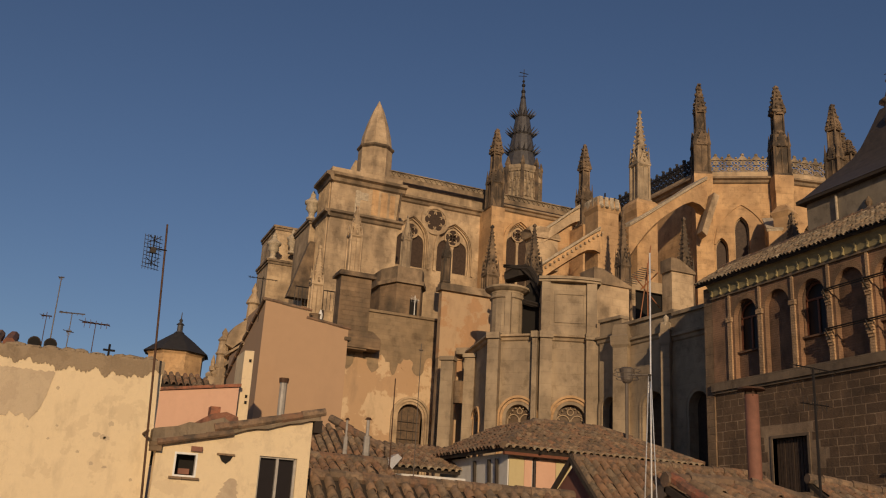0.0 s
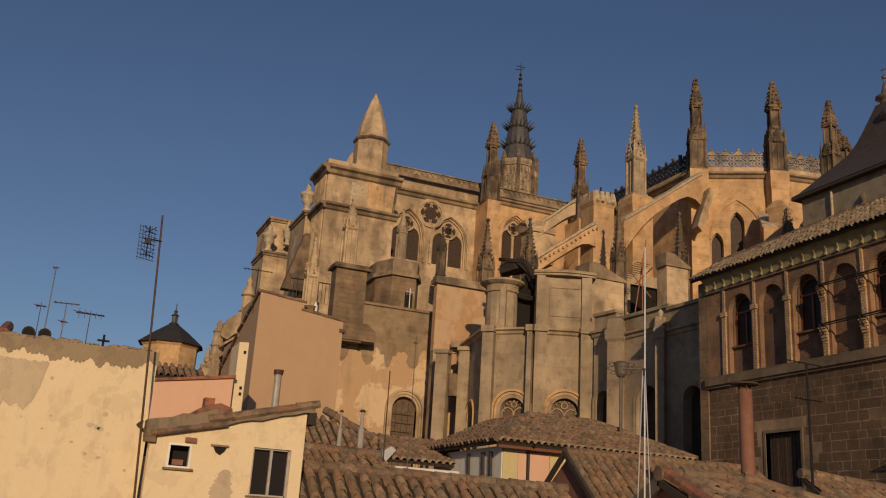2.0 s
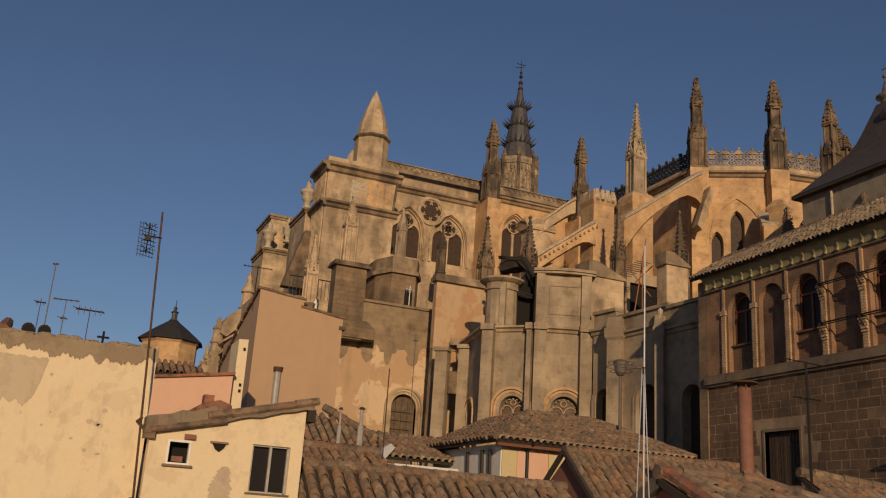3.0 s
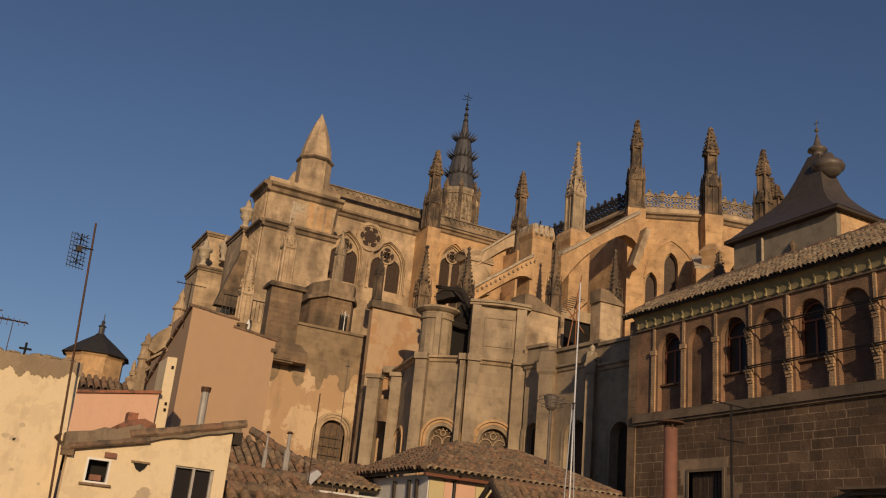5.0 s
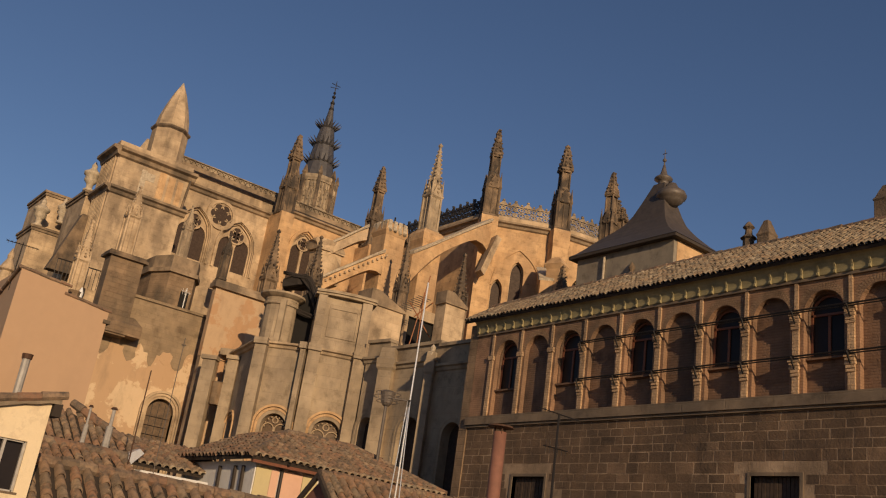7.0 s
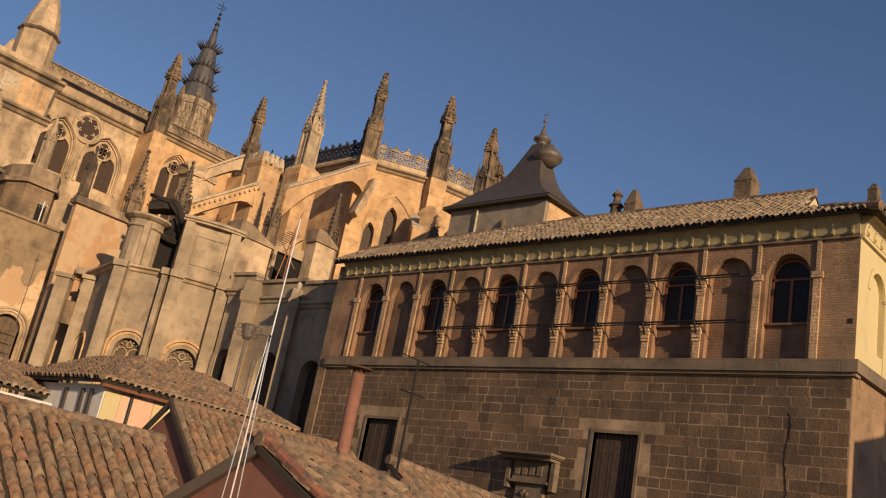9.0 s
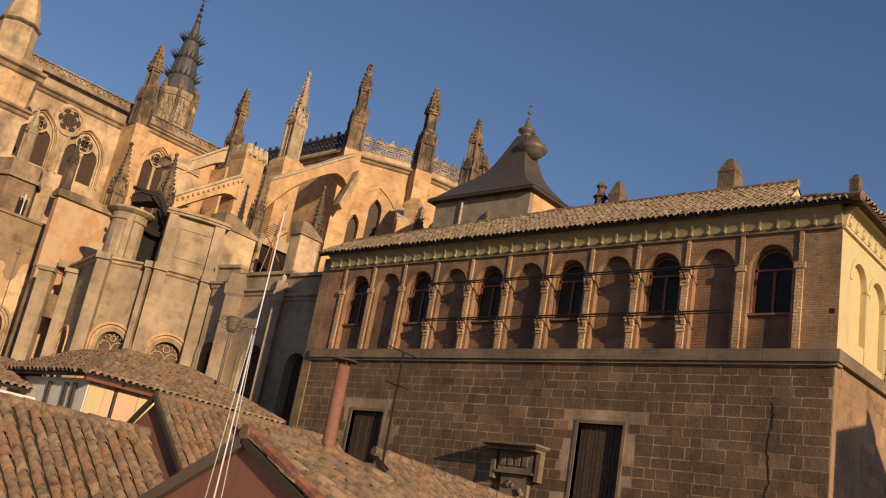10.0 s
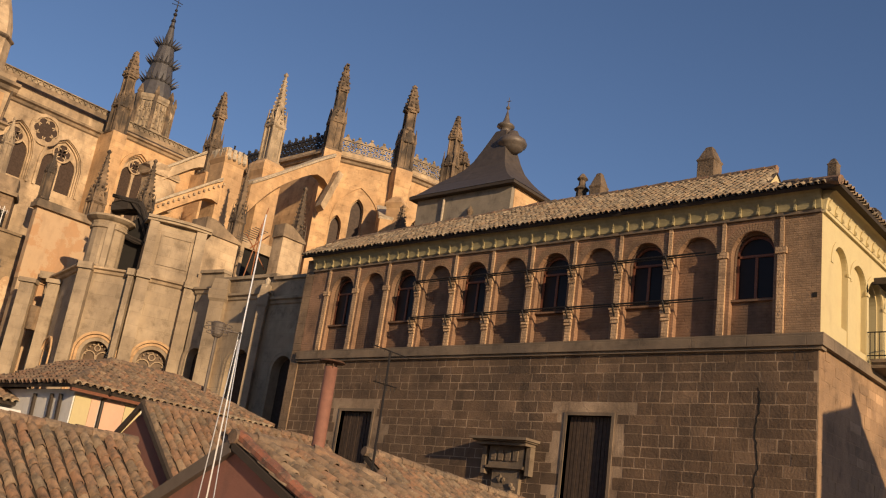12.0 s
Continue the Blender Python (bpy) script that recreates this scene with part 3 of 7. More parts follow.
fbox(bal, ef, 3.55, 6.2, 15.42, 15.52, -0.75, -0.12)
fbox(bal, ef, 3.62, 6.13, 15.28, 15.42, -0.6, -0.12)
balcony = part("balcony", bal, LEDGE, palace, "stone balcony slab with thin iron railing")
rl = bmesh.new()
for z in (15.62, 16.30):
    cyl(rl, ef.at(3.58, z, -0.72), ef.at(6.17, z, -0.72), 0.018, seg=5)
    cyl(rl, ef.at(3.58, z, -0.72), ef.at(3.58, z, -0.02), 0.018, seg=5)
for k in range(22):
    cyl(rl, ef.at(3.58 + k * 0.123, 15.5, -0.72), ef.at(3.58 + k * 0.123, 16.3, -0.72), 0.010, seg=4)
for k in range(1, 6):
    cyl(rl, ef.at(3.58, 15.5, -0.72 + k * 0.123), ef.at(3.58, 16.3, -0.72 + k * 0.123), 0.010, seg=4)
part("railing", rl, IRON, balcony, "thin black iron railing")
aw = bmesh.new()
fbox(aw, ef, 4.15, 6.0, 18.02, 18.10, -0.9, 0.0)
fbox(aw, ef, 4.15, 4.22, 17.90, 18.02, -0.9, 0.0)
part("small_canopy", aw, WOOD_DARK, palace)

# doors in the stone wall
for j, (a, b, sill, top, rise, kind) in enumerate(DOORS):
    db = bmesh.new()
    fbox(db, gf, a, b, sill, top, 0.32, 0.40)
    n = 12
    for k in range(n):
        s = a + (b - a) * (k + 0.5) / n
        fbox(db, gf, s - 0.055, s + 0.055, sill, top, 0.22 - 0.006 * (k % 3), 0.32)
    d = part("plank_door", db, DOOR_WOOD, palace, "dark brown weathered plank door")
    fb = bmesh.new()
    fbox(fb, gf, a - 0.10, a, sill, top + 0.10, 0.02, 0.3)
    fbox(fb, gf, b, b + 0.10, sill, top + 0.10, 0.02, 0.3)
    fbox(fb, gf, a, b, top, top + 0.10, 0.02, 0.3)
    part("door_surround", fb, LEDGE, palace)

# carved stone tablet under a small hood
tb = bmesh.new()
fbox(tb, gf, 9.85, 12.05, 12.20, 12.28, -0.70, 0.04)
fbox(tb, gf, 9.92, 11.98, 12.16, 12.20, -0.60, 0.04)
fbox(tb, gf, 10.0, 11.9, 12.06, 12.16, -0.48, 0.04)
tablet = part("wall_tablet", tb, LEDGE, palace, "carved coat of arms tablet under a stone hood")
for s0, s1, z0, z1, k in ((10.30, 11.65, 11.45, 12.06, -0.16), (10.45, 11.5, 9.2, 11.38, -0.10), (10.05, 10.2, 11.2, 12.05, -0.2), (11.75, 11.9, 11.2, 12.05, -0.2), (10.25, 11.7, 11.38, 11.46, -0.24)):
    b = bmesh.new()
    fbox(b, gf, s0, s1, z0, z1, k, 0.04)
    part("tablet_panel", b, LEDGE, tablet)
rng = random.Random(4)
for k in range(4):
    rb = bmesh.new()
    fbox(rb, gf, 10.42 + k * 0.28, 10.60 + k * 0.28, 11.62, 11.92, -0.21, -0.15)
    part("carved_letter_block", rb, LEDGE, tablet)
    for q in range(4):
        rb = bmesh.new()
        blob(rb, *gf.at(10.6 + 0.75 * rng.random(), 10.2 + 0.9 * rng.random(), -0.10), 0.10, rng)
        part("carved_boss", rb, LEDGE, tablet)

# palace roof: hip towards the near corner
RX, RZ = 26.0, 21.27
ex, ez = PX - 0.42, EAVE - 0.02
sl = math.hypot(RX - ex, RZ - ez)
up = Vector((RX - ex, 0, RZ - ez))
hip_y = 10.8
far_s = PY1 + 0.5
tiled_slope(palace, (ex, PY1 + 0.5, ez), (0, -1, 0), up, [(0, 0), (far_s - (PY0 - 0.62), 0), (far_s - 8.1, 0.35), (far_s - 9.6, 0.55), (far_s - 10.3, 1.1), (far_s - hip_y, sl), (far_s - 19.0, sl), (0, sl * 0.5)], 11, 300, 0.20, 0.28, lambda s, t: -s, True)
up2 = Vector((0, 2.5, 0.55))
tiled_slope(palace, (ex, PY0 - 0.62, ez), (1, 0, 0), up2, [(0, 0), (14.5, 0), (14.5, up2.length), (1.0, up2.length)], 12, 0, 0.20, 0.28, None, True)
ridge_tiles(palace, (ex, PY0 - 0.62, ez + 0.05), (ex + 0.42, 9.5, ez + 0.32), 3)
ridge_tiles(palace, (RX, hip_y, RZ + 0.03), (RX, 19.0, RZ + 0.03), 4)
ridge_tiles(palace, (RX, 19.0, RZ + 0.03), ((ex + RX) / 2, PY1 + 0.5, (ez + RZ) / 2 + 0.03), 5)
rb = bmesh.new()
slab(rb, [(RX, hip_y, RZ - 0.02), (RX + 4, hip_y, RZ - 2.58), (RX + 4, 19.0, RZ - 2.58), (RX, 19.0, RZ - 0.02)], (0, 0, -0.15))
part("rear_roof", rb, TILE_BED, palace)
rb = bmesh.new()
slab(rb, [(ex + 0.9, hip_y, 19.0), (RX + 3.2, hip_y, 19.0), (RX + 0.05, hip_y, RZ - 0.12), (ex + 0.9, hip_y, ez + 0.42)], (0, 0.14, 0))
part("gablet", rb, PLASTER_LIGHT, palace, "small sunlit plastered gablet")


def roof_chimney(x, y, z0, h, w, owner):
    bm = bmesh.new()
    prof = [(w * 0.80, z0), (w * 0.79, z0 + h * 0.72), (w * 0.88, z0 + h * 0.735), (w * 0.86, z0 + h * 0.76), (w * 0.76, z0 + h * 0.775), (w * 0.44, z0 + h * 0.93), (w * 0.38, z0 + h * 0.94), (w * 0.34, z0 + h * 0.98), (w * 0.2, z0 + h)]
    lathe(bm, x, y, prof, 4, math.pi / 4)
    bmesh.ops.bevel(bm, geom=bm.edges[:], offset=0.02, segments=1, affect="EDGES")
    part("roof_chimney", bm, STONE_DARK, owner, "weathered stone chimney with a tapered cap")


roof_chimney(26.5, 13.3, 20.6, 2.1, 0.54, palace)
roof_chimney(27.0, 17.9, 20.4, 2.3, 0.45, palace)
roof_chimney(23.25, 8.12, 19.33, 0.72, 0.23, palace)
roof_chimney(26.6, 8.15, 19.33, 0.55, 0.30, palace)
fb = bmesh.new()
lathe(fb, 27.0, 18.65, [(0.26, 20.3), (0.2, 22.1), (0.3, 22.15), (0.14, 22.3), (0.12, 22.5), (0.22, 22.58), (0.05, 22.8)], 8)
part("roof_finial", fb, STONE_DARK, palace)


# stone blocks of the palace walls
def block_mesh(seed, mat):
    rng = random.Random(seed)
    bm = bmesh.new()
    rings = []
    for k, ins in ((1.0, 0.0), (0.35, 0.0), (0.0, 0.02)):
        rings.append([bm.verts.new((x + rng.uniform(-0.02, 0.02), k + (rng.uniform(0, 0.05) if k == 0 else 0), z + rng.uniform(-0.03, 0.03))) for x, z in
                      ((ins, ins), (0.5, ins * 0.8), (1 - ins, ins), (1 - ins * 0.8, 0.5), (1 - ins, 1 - ins), (0.5, 1 - ins * 0.8), (ins, 1 - ins), (ins * 0.8, 0.5))])
    for a, b in zip(rings, rings[1:]):
        for i in range(8):
            bm.faces.new((a[i], a[(i + 1) % 8], b[(i + 1) % 8], b[i]))
    bm.faces.new(rings[-1])
    bmesh.ops.recalc_face_normals(bm, faces=bm.faces)
    me = bpy.data.meshes.new("stone_block")
    bm.to_mesh(me)
    bm.free()
    me.materials.append(mat)
    return me


BLOCKS = [block_mesh(k, BLOCK) for k in range(6)]
END_BLOCKS = [block_mesh(k + 10, BLOCK_SUNLIT) for k in range(6)]


def lay_blocks(f, s0, s1, z_low, z_top, seed, skip, singles, face, kinds):
    rng = random.Random(seed)
    spots, z = [], z_top
    while z > z_low:
        h = rng.uniform(0.25, 0.36)
        s = s0 + rng.uniform(-0.3, 0.0)
        while s < s1:
            w = rng.choice((0.38, 0.48, 0.56, 0.66, 0.82)) * rng.uniform(0.9, 1.1)
            a, b = max(s, s0), min(s + w, s1)
            if b - a > 0.15 and not any(a < q[1] and b > q[0] and z - h < q[3] and z > q[2] for q in skip):
                spots.append((a, b, z - h, z))
            s += w
        z -= h
    spots.sort(key=lambda p: p[2] < z_low + 1.0 or -p[1])
    rest_v, rest_f = [], []
    for i, (a, b, za, zb) in enumerate(spots):
        g, d = rng.choice((0.002, 0.005, 0.009, 0.013)), rng.uniform(0.003, 0.007)
        if rng.random() < 0.08:
            d = 0.012
        m = Matrix.Translation(f.at(a + g, za + g, face - d)) @ Matrix((f.d, f.n, (0, 0, 1))).transposed().to_4x4() @ Matrix.Diagonal((b - a - 2 * g, d + 0.03, zb - za - 2 * g, 1))
        me = kinds[rng.randrange(6)]
        if i < singles:
            ob = new("stone_block", me)
            ob.parent = palace
            ob.matrix_parent_inverse = palace.matrix_world.inverted()
            ob.matrix_basis = m
        else:
            base = len(rest_v)
            rest_v.extend((m @ v.co)[:] for v in me.vertices)
            rest_f.extend(tuple(base + k for k in p.vertices) for p in me.polygons)
    if rest_v:
        me = bpy.data.meshes.new("stone_block")
        me.from_pydata(rest_v, [], rest_f)
        me.materials.append(kinds[0].materials[0])
        ob = new("stone_block", me)
        ob.parent = palace
        ob.matrix_parent_inverse = palace.matrix_world.inverted()
        tagged(ob, kind="stuff")


DOOR_GAPS = [(a - 0.10, b + 0.10, sill - 0.2, top + 0.10) for a, b, sill, top, r_, k_ in DOORS]
# darker blocks on the grazed gallery face, light-painted ones on the end face
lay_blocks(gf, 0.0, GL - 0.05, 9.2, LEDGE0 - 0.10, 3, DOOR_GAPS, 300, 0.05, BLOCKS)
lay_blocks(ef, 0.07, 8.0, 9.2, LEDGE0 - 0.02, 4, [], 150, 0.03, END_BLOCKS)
ck = bmesh.new()
rng = random.Random(8)
mid_ = [(18.80 + 0.05 * math.sin(k * 0.45) + rng.uniform(-0.025, 0.025), 13.95 - 0.11 * k) for k in range(28)]
pts = mid_ + [(x + 0.02 + 0.03 * rng.random(), z) for x, z in mid_[::-1]]
fpoly(ck, gf, pts, 0.036, 0.052)
part("wall_crack", ck, VOID, palace, "long dark crack in the masonry")
vh = bmesh.new()
fbox(vh, gf, GL - 0.22, GL - 0.10, 16.33, 16.46, -0.012, 0.02)
part("vent_hole", vh, VOID, palace)

# house behind the terrace, whose shadow falls on the end wall
nb_ = thing("neighbour_house", 23.8, -4, 0, "plain rendered house with a chimney beyond the terrace", "house")
bm = bmesh.new()
slab(bm, [(20.3, -5, 0), (25.4, -5, 0), (25.4, -5, 15.17), (22.75, -5, 17.02), (22.62, -5, 17.37), (22.5, -5, 17.37), (22.45, -5, 16.97), (20.3, -5, 16.37)], (0, 2, 0))
part("house_wall", bm, PLASTER_CREAM, nb_)


# ---- gothic pieces ----
def ring(bm, f, sc, zc, r0, r1, k0, k1, a0=0.0, a1=2 * math.pi, seg=18):
    for i in range(seg):
        t, u = a0 + (a1 - a0) * i / seg, a0 + (a1 - a0) * (i + 1) / seg
        fpoly(bm, f, [(sc + r0 * math.cos(t), zc + r0 * math.sin(t)), (sc + r1 * math.cos(t), zc + r1 * math.sin(t)),
                      (sc + r1 * math.cos(u), zc + r1 * math.sin(u)), (sc + r0 * math.cos(u), zc + r0 * math.sin(u))], k0, k1)


def square_prof(bm, x, y, prof, turn=0.0):
    lathe(bm, x, y, [(r * math.sqrt(2), z) for r, z in prof], 4, math.pi / 4 + turn)


def turned(x, y, turn, dx, dy):
    c, q = math.cos(turn), math.sin(turn)
    return x + dx * c - dy * q, y + dx * q + dy * c


def gablets(bm, x, y, turn, half, z0, z1, thick):
    """A small steep gable on each of four sides of a shaft."""
    for q in range(4):
        t = turn + q * math.pi / 2
        ux, uy = math.cos(t), math.sin(t)
        nx, ny = uy, -ux
        o = Vector((x + nx * half, y + ny * half, 0))
        u = Vector((ux, uy, 0))
        slab(bm, [o - u * half + Vector((0, 0, z0)), o + u * half + Vector((0, 0, z0)), o + Vector((0, 0, z1))], Vector((nx, ny, 0)) * thick)


def pinnacle(owner, x, y, z0, z1, w, seed, turn=0.0, head=0.8, mat=None):
    """A worn two-stage pinnacle: recessed panels between posts, gablets, narrower stage, crocketed head."""
    rng = random.Random(seed)
    h, mat = z1 - z0, mat or STONE_DARK
    a = w / 2
    body = bmesh.new()
    square_prof(body, x, y, [(a * 1.10, z0), (a * 1.10, z0 + h * 0.02), (a * 0.78, z0 + h * 0.035), (a * 0.78, z0 + h * 0.30), (a * 0.95, z0 + h * 0.32), (a * 0.90, z0 + h * 0.36), (a * 0.60, z0 + h * 0.47),
                             (a * 0.46, z0 + h * 0.50), (a * 0.46, z0 + h * 0.665), (a * 0.86 * head, z0 + h * 0.69), (a * 0.80 * head, z0 + h * 0.72), (a * 0.66 * head, z0 + h * 0.77), (a * 0.46 * head, z0 + h * 0.86), (a * 0.30 * head, z0 + h * 0.95), (a * 0.14, z0 + h)], turn)
    bmesh.ops.subdivide_edges(body, edges=body.edges[:], cuts=1)
    roughen(body, w * 0.02, seed)
    pin = part("pinnacle", body, mat, owner, "tall worn carved stone pinnacle")
    posts = bmesh.new()
    for dx, dy in ((-1, -1), (1, -1), (1, 1), (-1, 1)):
        px, py = turned(x, y, turn, dx * a * 0.86, dy * a * 0.86)
        lathe(posts, px, py, [(w * 0.105, z0 + h * 0.025), (w * 0.095, z0 + h * 0.30), (w * 0.14, z0 + h * 0.315), (w * 0.12, z0 + h * 0.335), (w * 0.09, z0 + h * 0.36), (w * 0.015, z0 + h * (0.47 + 0.04 * rng.random()))], 6)
        px, py = turned(x, y, turn, dx * a * 0.52, dy * a * 0.52)
        lathe(posts, px, py, [(w * 0.075, z0 + h * 0.44), (w * 0.065, z0 + h * 0.66), (w * 0.09, z0 + h * 0.675), (w * 0.01, z0 + h * 0.77)], 5)
    for dx, dy in ((0, -1), (-1, 0), (0, 1), (1, 0)):
        px, py = turned(x, y, turn, dx * a * 0.80, dy * a * 0.80)
        lathe(posts, px, py, [(w * 0.045, z0 + h * 0.03), (w * 0.04, z0 + h * 0.30), (w * 0.07, z0 + h * 0.31)], 5)
    part("shaft_rib", posts, mat, pin, kind="stuff")
    gb_ = bmesh.new()
    gablets(gb_, x, y, turn, a * 0.84, z0 + h * 0.31, z0 + h * 0.465, w * 0.07)
    gablets(gb_, x, y, turn, a * 0.50, z0 + h * 0.665, z0 + h * 0.77, w * 0.12 * head)
    part("gablet", gb_, mat, pin, kind="stuff")
    cro = bmesh.new()
    for lv, rad, n in ((0.33, 1.05, 8), (0.37, 0.98, 8), (0.41, 0.88, 8), (0.45, 0.72, 8), (0.69, 0.90 * head, 8), (0.73, 0.92 * head, 8), (0.78, 0.80 * head, 8), (0.83, 0.64 * head, 8), (0.88, 0.52 * head, 6), (0.93, 0.40 * head, 6), (0.97, 0.28, 4)):
        for i in range(n):
            t = turn + 2 * math.pi * i / n + 0.4
            blob(cro, x + a * rad * math.cos(t), y + a * rad * math.sin(t), z0 + h * (lv + rng.uniform(-0.012, 0.012)), w * rng.uniform(0.06, 0.105), rng)
    part("crocket", cro, mat, pin, kind="stuff")
    return pin


def crocket_spire(owner, x, y, z0, z1, w, seed, mat=None, shaft=0.38, name="spirelet"):
    """A slender crocketed spirelet: panelled square shaft, gablets with corner points, steep crocketed cone."""
    rng = random.Random(seed)
    h, mat, a = z1 - z0, mat or STONE_DARK, w / 2
    zs = z0 + h * shaft
    bm = bmesh.new()
    square_prof(bm, x, y, [(a * 1.12, z0), (a * 1.12, z0 + h * 0.03), (a * 0.84, z0 + h * 0.045), (a * 0.82, zs - h * 0.03), (a * 1.08, zs - h * 0.01), (a * 1.05, zs + h * 0.01), (a * 0.66, zs + h * 0.03), (a * 0.50, zs + h * 0.20), (a * 0.12, z0 + h * 0.95), (a * 0.24, z0 + h * 0.965), (a * 0.22, z0 + h * 0.98), (a * 0.04, z0 + h)])
    sp = part(name, bm, mat, owner, "slender crocketed stone spirelet")
    ps = bmesh.new()
    for dx, dy in ((-1, -1), (1, -1), (1, 1), (-1, 1)):
        lathe(ps, x + dx * a * 0.86, y + dy * a * 0.86, [(a * 0.22, z0 + h * 0.035), (a * 0.20, zs), (a * 0.29, zs + h * 0.012), (a * 0.22, zs + h * 0.03), (a * 0.02, zs + h * 0.19)], 5)
    for dx, dy in ((0, -1), (-1, 0), (0, 1), (1, 0)):
        lathe(ps, x + dx * a * 0.84, y + dy * a * 0.84, [(a * 0.10, z0 + h * 0.04), (a * 0.09, zs), (a * 0.02, zs + h * 0.02)], 4)
    gablets(ps, x, y, 0.0, a * 0.88, zs - h * 0.01, zs + h * 0.15, a * 0.14)
    part("shaft_rib", ps, mat, sp, kind="stuff")
    cro = bmesh.new()
    n = 11
    for i in range(n):
        t = i / n
        zz = zs + h * (0.03 + (0.92 - shaft) * t)
        rr = a * (0.92 * (1 - t) ** 1.1 + 0.16)
        for q in range(8 if t < 0.35 else 4):
            ang = math.pi / 4 + q * math.pi / (4 if t < 0.35 else 2)
            blob(cro, x + rr * 1.08 * math.cos(ang), y + rr * 1.08 * math.sin(ang), zz + rng.uniform(-0.04, 0.04), w * (0.105 - 0.04 * t) * rng.uniform(0.8, 1.2), rng, 1.3)
    part("crocket", cro, mat, sp, kind="stuff")
    return sp


def urn(owner, x, y, z0, z1, r):
    h = z1 - z0
    bm = bmesh.new()
    lathe(bm, x, y, [(r * 0.62, z0), (r * 0.62, z0 + h * 0.06), (r * 0.34, z0 + h * 0.12), (r * 0.42, z0 + h * 0.25), (r * 0.78, z0 + h * 0.36), (r * 0.72, z0 + h * 0.5), (r * 0.95, z0 + h * 0.54),
                     (r, z0 + h * 0.62), (r * 0.62, z0 + h * 0.68), (r * 0.3, z0 + h * 0.78), (r * 0.34, z0 + h * 0.86), (r * 0.06, z0 + h)], 12)
    part("urn", bm, LIME_WHITE, owner, "pale carved stone urn finial", True)


def lattice(owner, f, s0, s1, z0, z1, k, cells, mat, crest=0.0, name="parapet"):
    """Pierced parapet: rails, crossing ribs and, where asked, a row of points."""
    bm = bmesh.new()
    fbox(bm, f, s0, s1, z0, z0 + 0.10, k - 0.10, k + 0.10)
    fbox(bm, f, s0, s1, z1 - 0.07, z1, k - 0.08, k + 0.08)
    step = (s1 - s0) / cells
    rows = 2 if crest else 1
    t = 0.15 if crest else 0.05
    hz = (z1 - z0 - 0.17) / rows
    rng = random.Random(cells)
    for i in range(cells):
        a, b = s0 + i * step, s0 + (i + 1) * step
        for r in range(rows):
            za, zb = z0 + 0.10 + r * hz, z0 + 0.10 + (r + 1) * hz
            fpoly(bm, f, [(a, za), (a + t, za), (b, zb), (b - t, zb)], k - 0.05, k + 0.05)
            fpoly(bm, f, [(b - t, za), (b, za), (a + t, zb), (a, zb)], k - 0.045, k + 0.045)
            if crest:
                ring(bm, f, (a + b) / 2, (za + zb) / 2, hz * 0.26, hz * 0.44, k - 0.07, k + 0.07, seg=8)
                ring(bm, f, a, (za + zb) / 2, hz * 0.20, hz * 0.36, k - 0.06, k + 0.06, seg=8)
                for dx, dz in ((0, 0.28), (0, -0.28), (0.28, 0), (-0.28, 0)):
                    blob(bm, *f.at((a + b) / 2 + dx * step * 1.2, (za + zb) / 2 + dz * hz * 1.2, k), 0.07, rng)
        if crest:
            fpoly(bm, f, [(a + 0.12 * step, z1), (b - 0.12 * step, z1), ((a + b) / 2, z1 + crest)], k - 0.05, k + 0.05)
            blob(bm, *f.at((a + b) / 2, z1 + crest, k), crest * 0.42, rng)
            blob(bm, *f.at(a, z1 + crest * 0.35, k), crest * 0.34, rng)
    if not crest:
        fbox(bm, f, s0, s1, z0 + 0.1, z1 - 0.07, k + 0.06, k + 0.10)
    return part(name, bm, mat, owner, "pierced stone parapet")


def gothic_window(owner, f, sc, w, sill, spring, rise, k):
    """Two lancets and a quatrefoil cut in a tracery plate, sooty leaded glass behind."""
    fr = bmesh.new()
    lw = w * 0.40
    fwall(fr, f, sc - w - 0.15, sc + w + 0.15, sill - 0.1, spring + rise + 0.15,
          [(sc - 0.10 - 2 * lw, sc - 0.10, sill, spring - 0.1, 0.75, "point"), (sc + 0.10, sc + 0.10 + 2 * lw, sill, spring - 0.1, 0.75, "point")], k - 0.22, k - 0.08)
    farch(fr, f, sc, w - 0.12, spring, rise - 0.12, 0.14, k - 0.40, k - 0.22, "point", sill)
    win = part("window", fr, STONE, owner, "traceried gothic window with two lancets")
    p = bmesh.new()
    fbox(p, f, sc - w, sc + w, sill, spring + rise * 0.5, k - 0.07, k - 0.04)
    part("pane", p, LEAD_GLASS, win, "sooty leaded glass")
    zc, r = spring + rise * 0.47, w * 0.215
    q = bmesh.new()
    for i in range(4):
        t = i * math.pi / 2
        ring(q, f, sc + r * 1.05 * math.cos(t), zc + r * 1.05 * math.sin(t), 0.01, r, k - 0.23, k - 0.222, seg=10)
    ring(q, f, sc, zc, 0.01, r * 0.7, k - 0.228, k - 0.221, seg=8)
    part("quatrefoil_pane", q, LEAD_GLASS, win)
    q = bmesh.new()
    ring(q, f, sc, zc, w * 0.42, w * 0.50, k - 0.30, k - 0.22, seg=18)
    for i in range(4):
        t = i * math.pi / 2
        ring(q, f, sc + r * 1.05 * math.cos(t), zc + r * 1.05 * math.sin(t), r, r * 1.25, k - 0.27, k - 0.22, t - 2.2, t + 2.2, 10)
    part("quatrefoil_moulding", q, STONE, win)


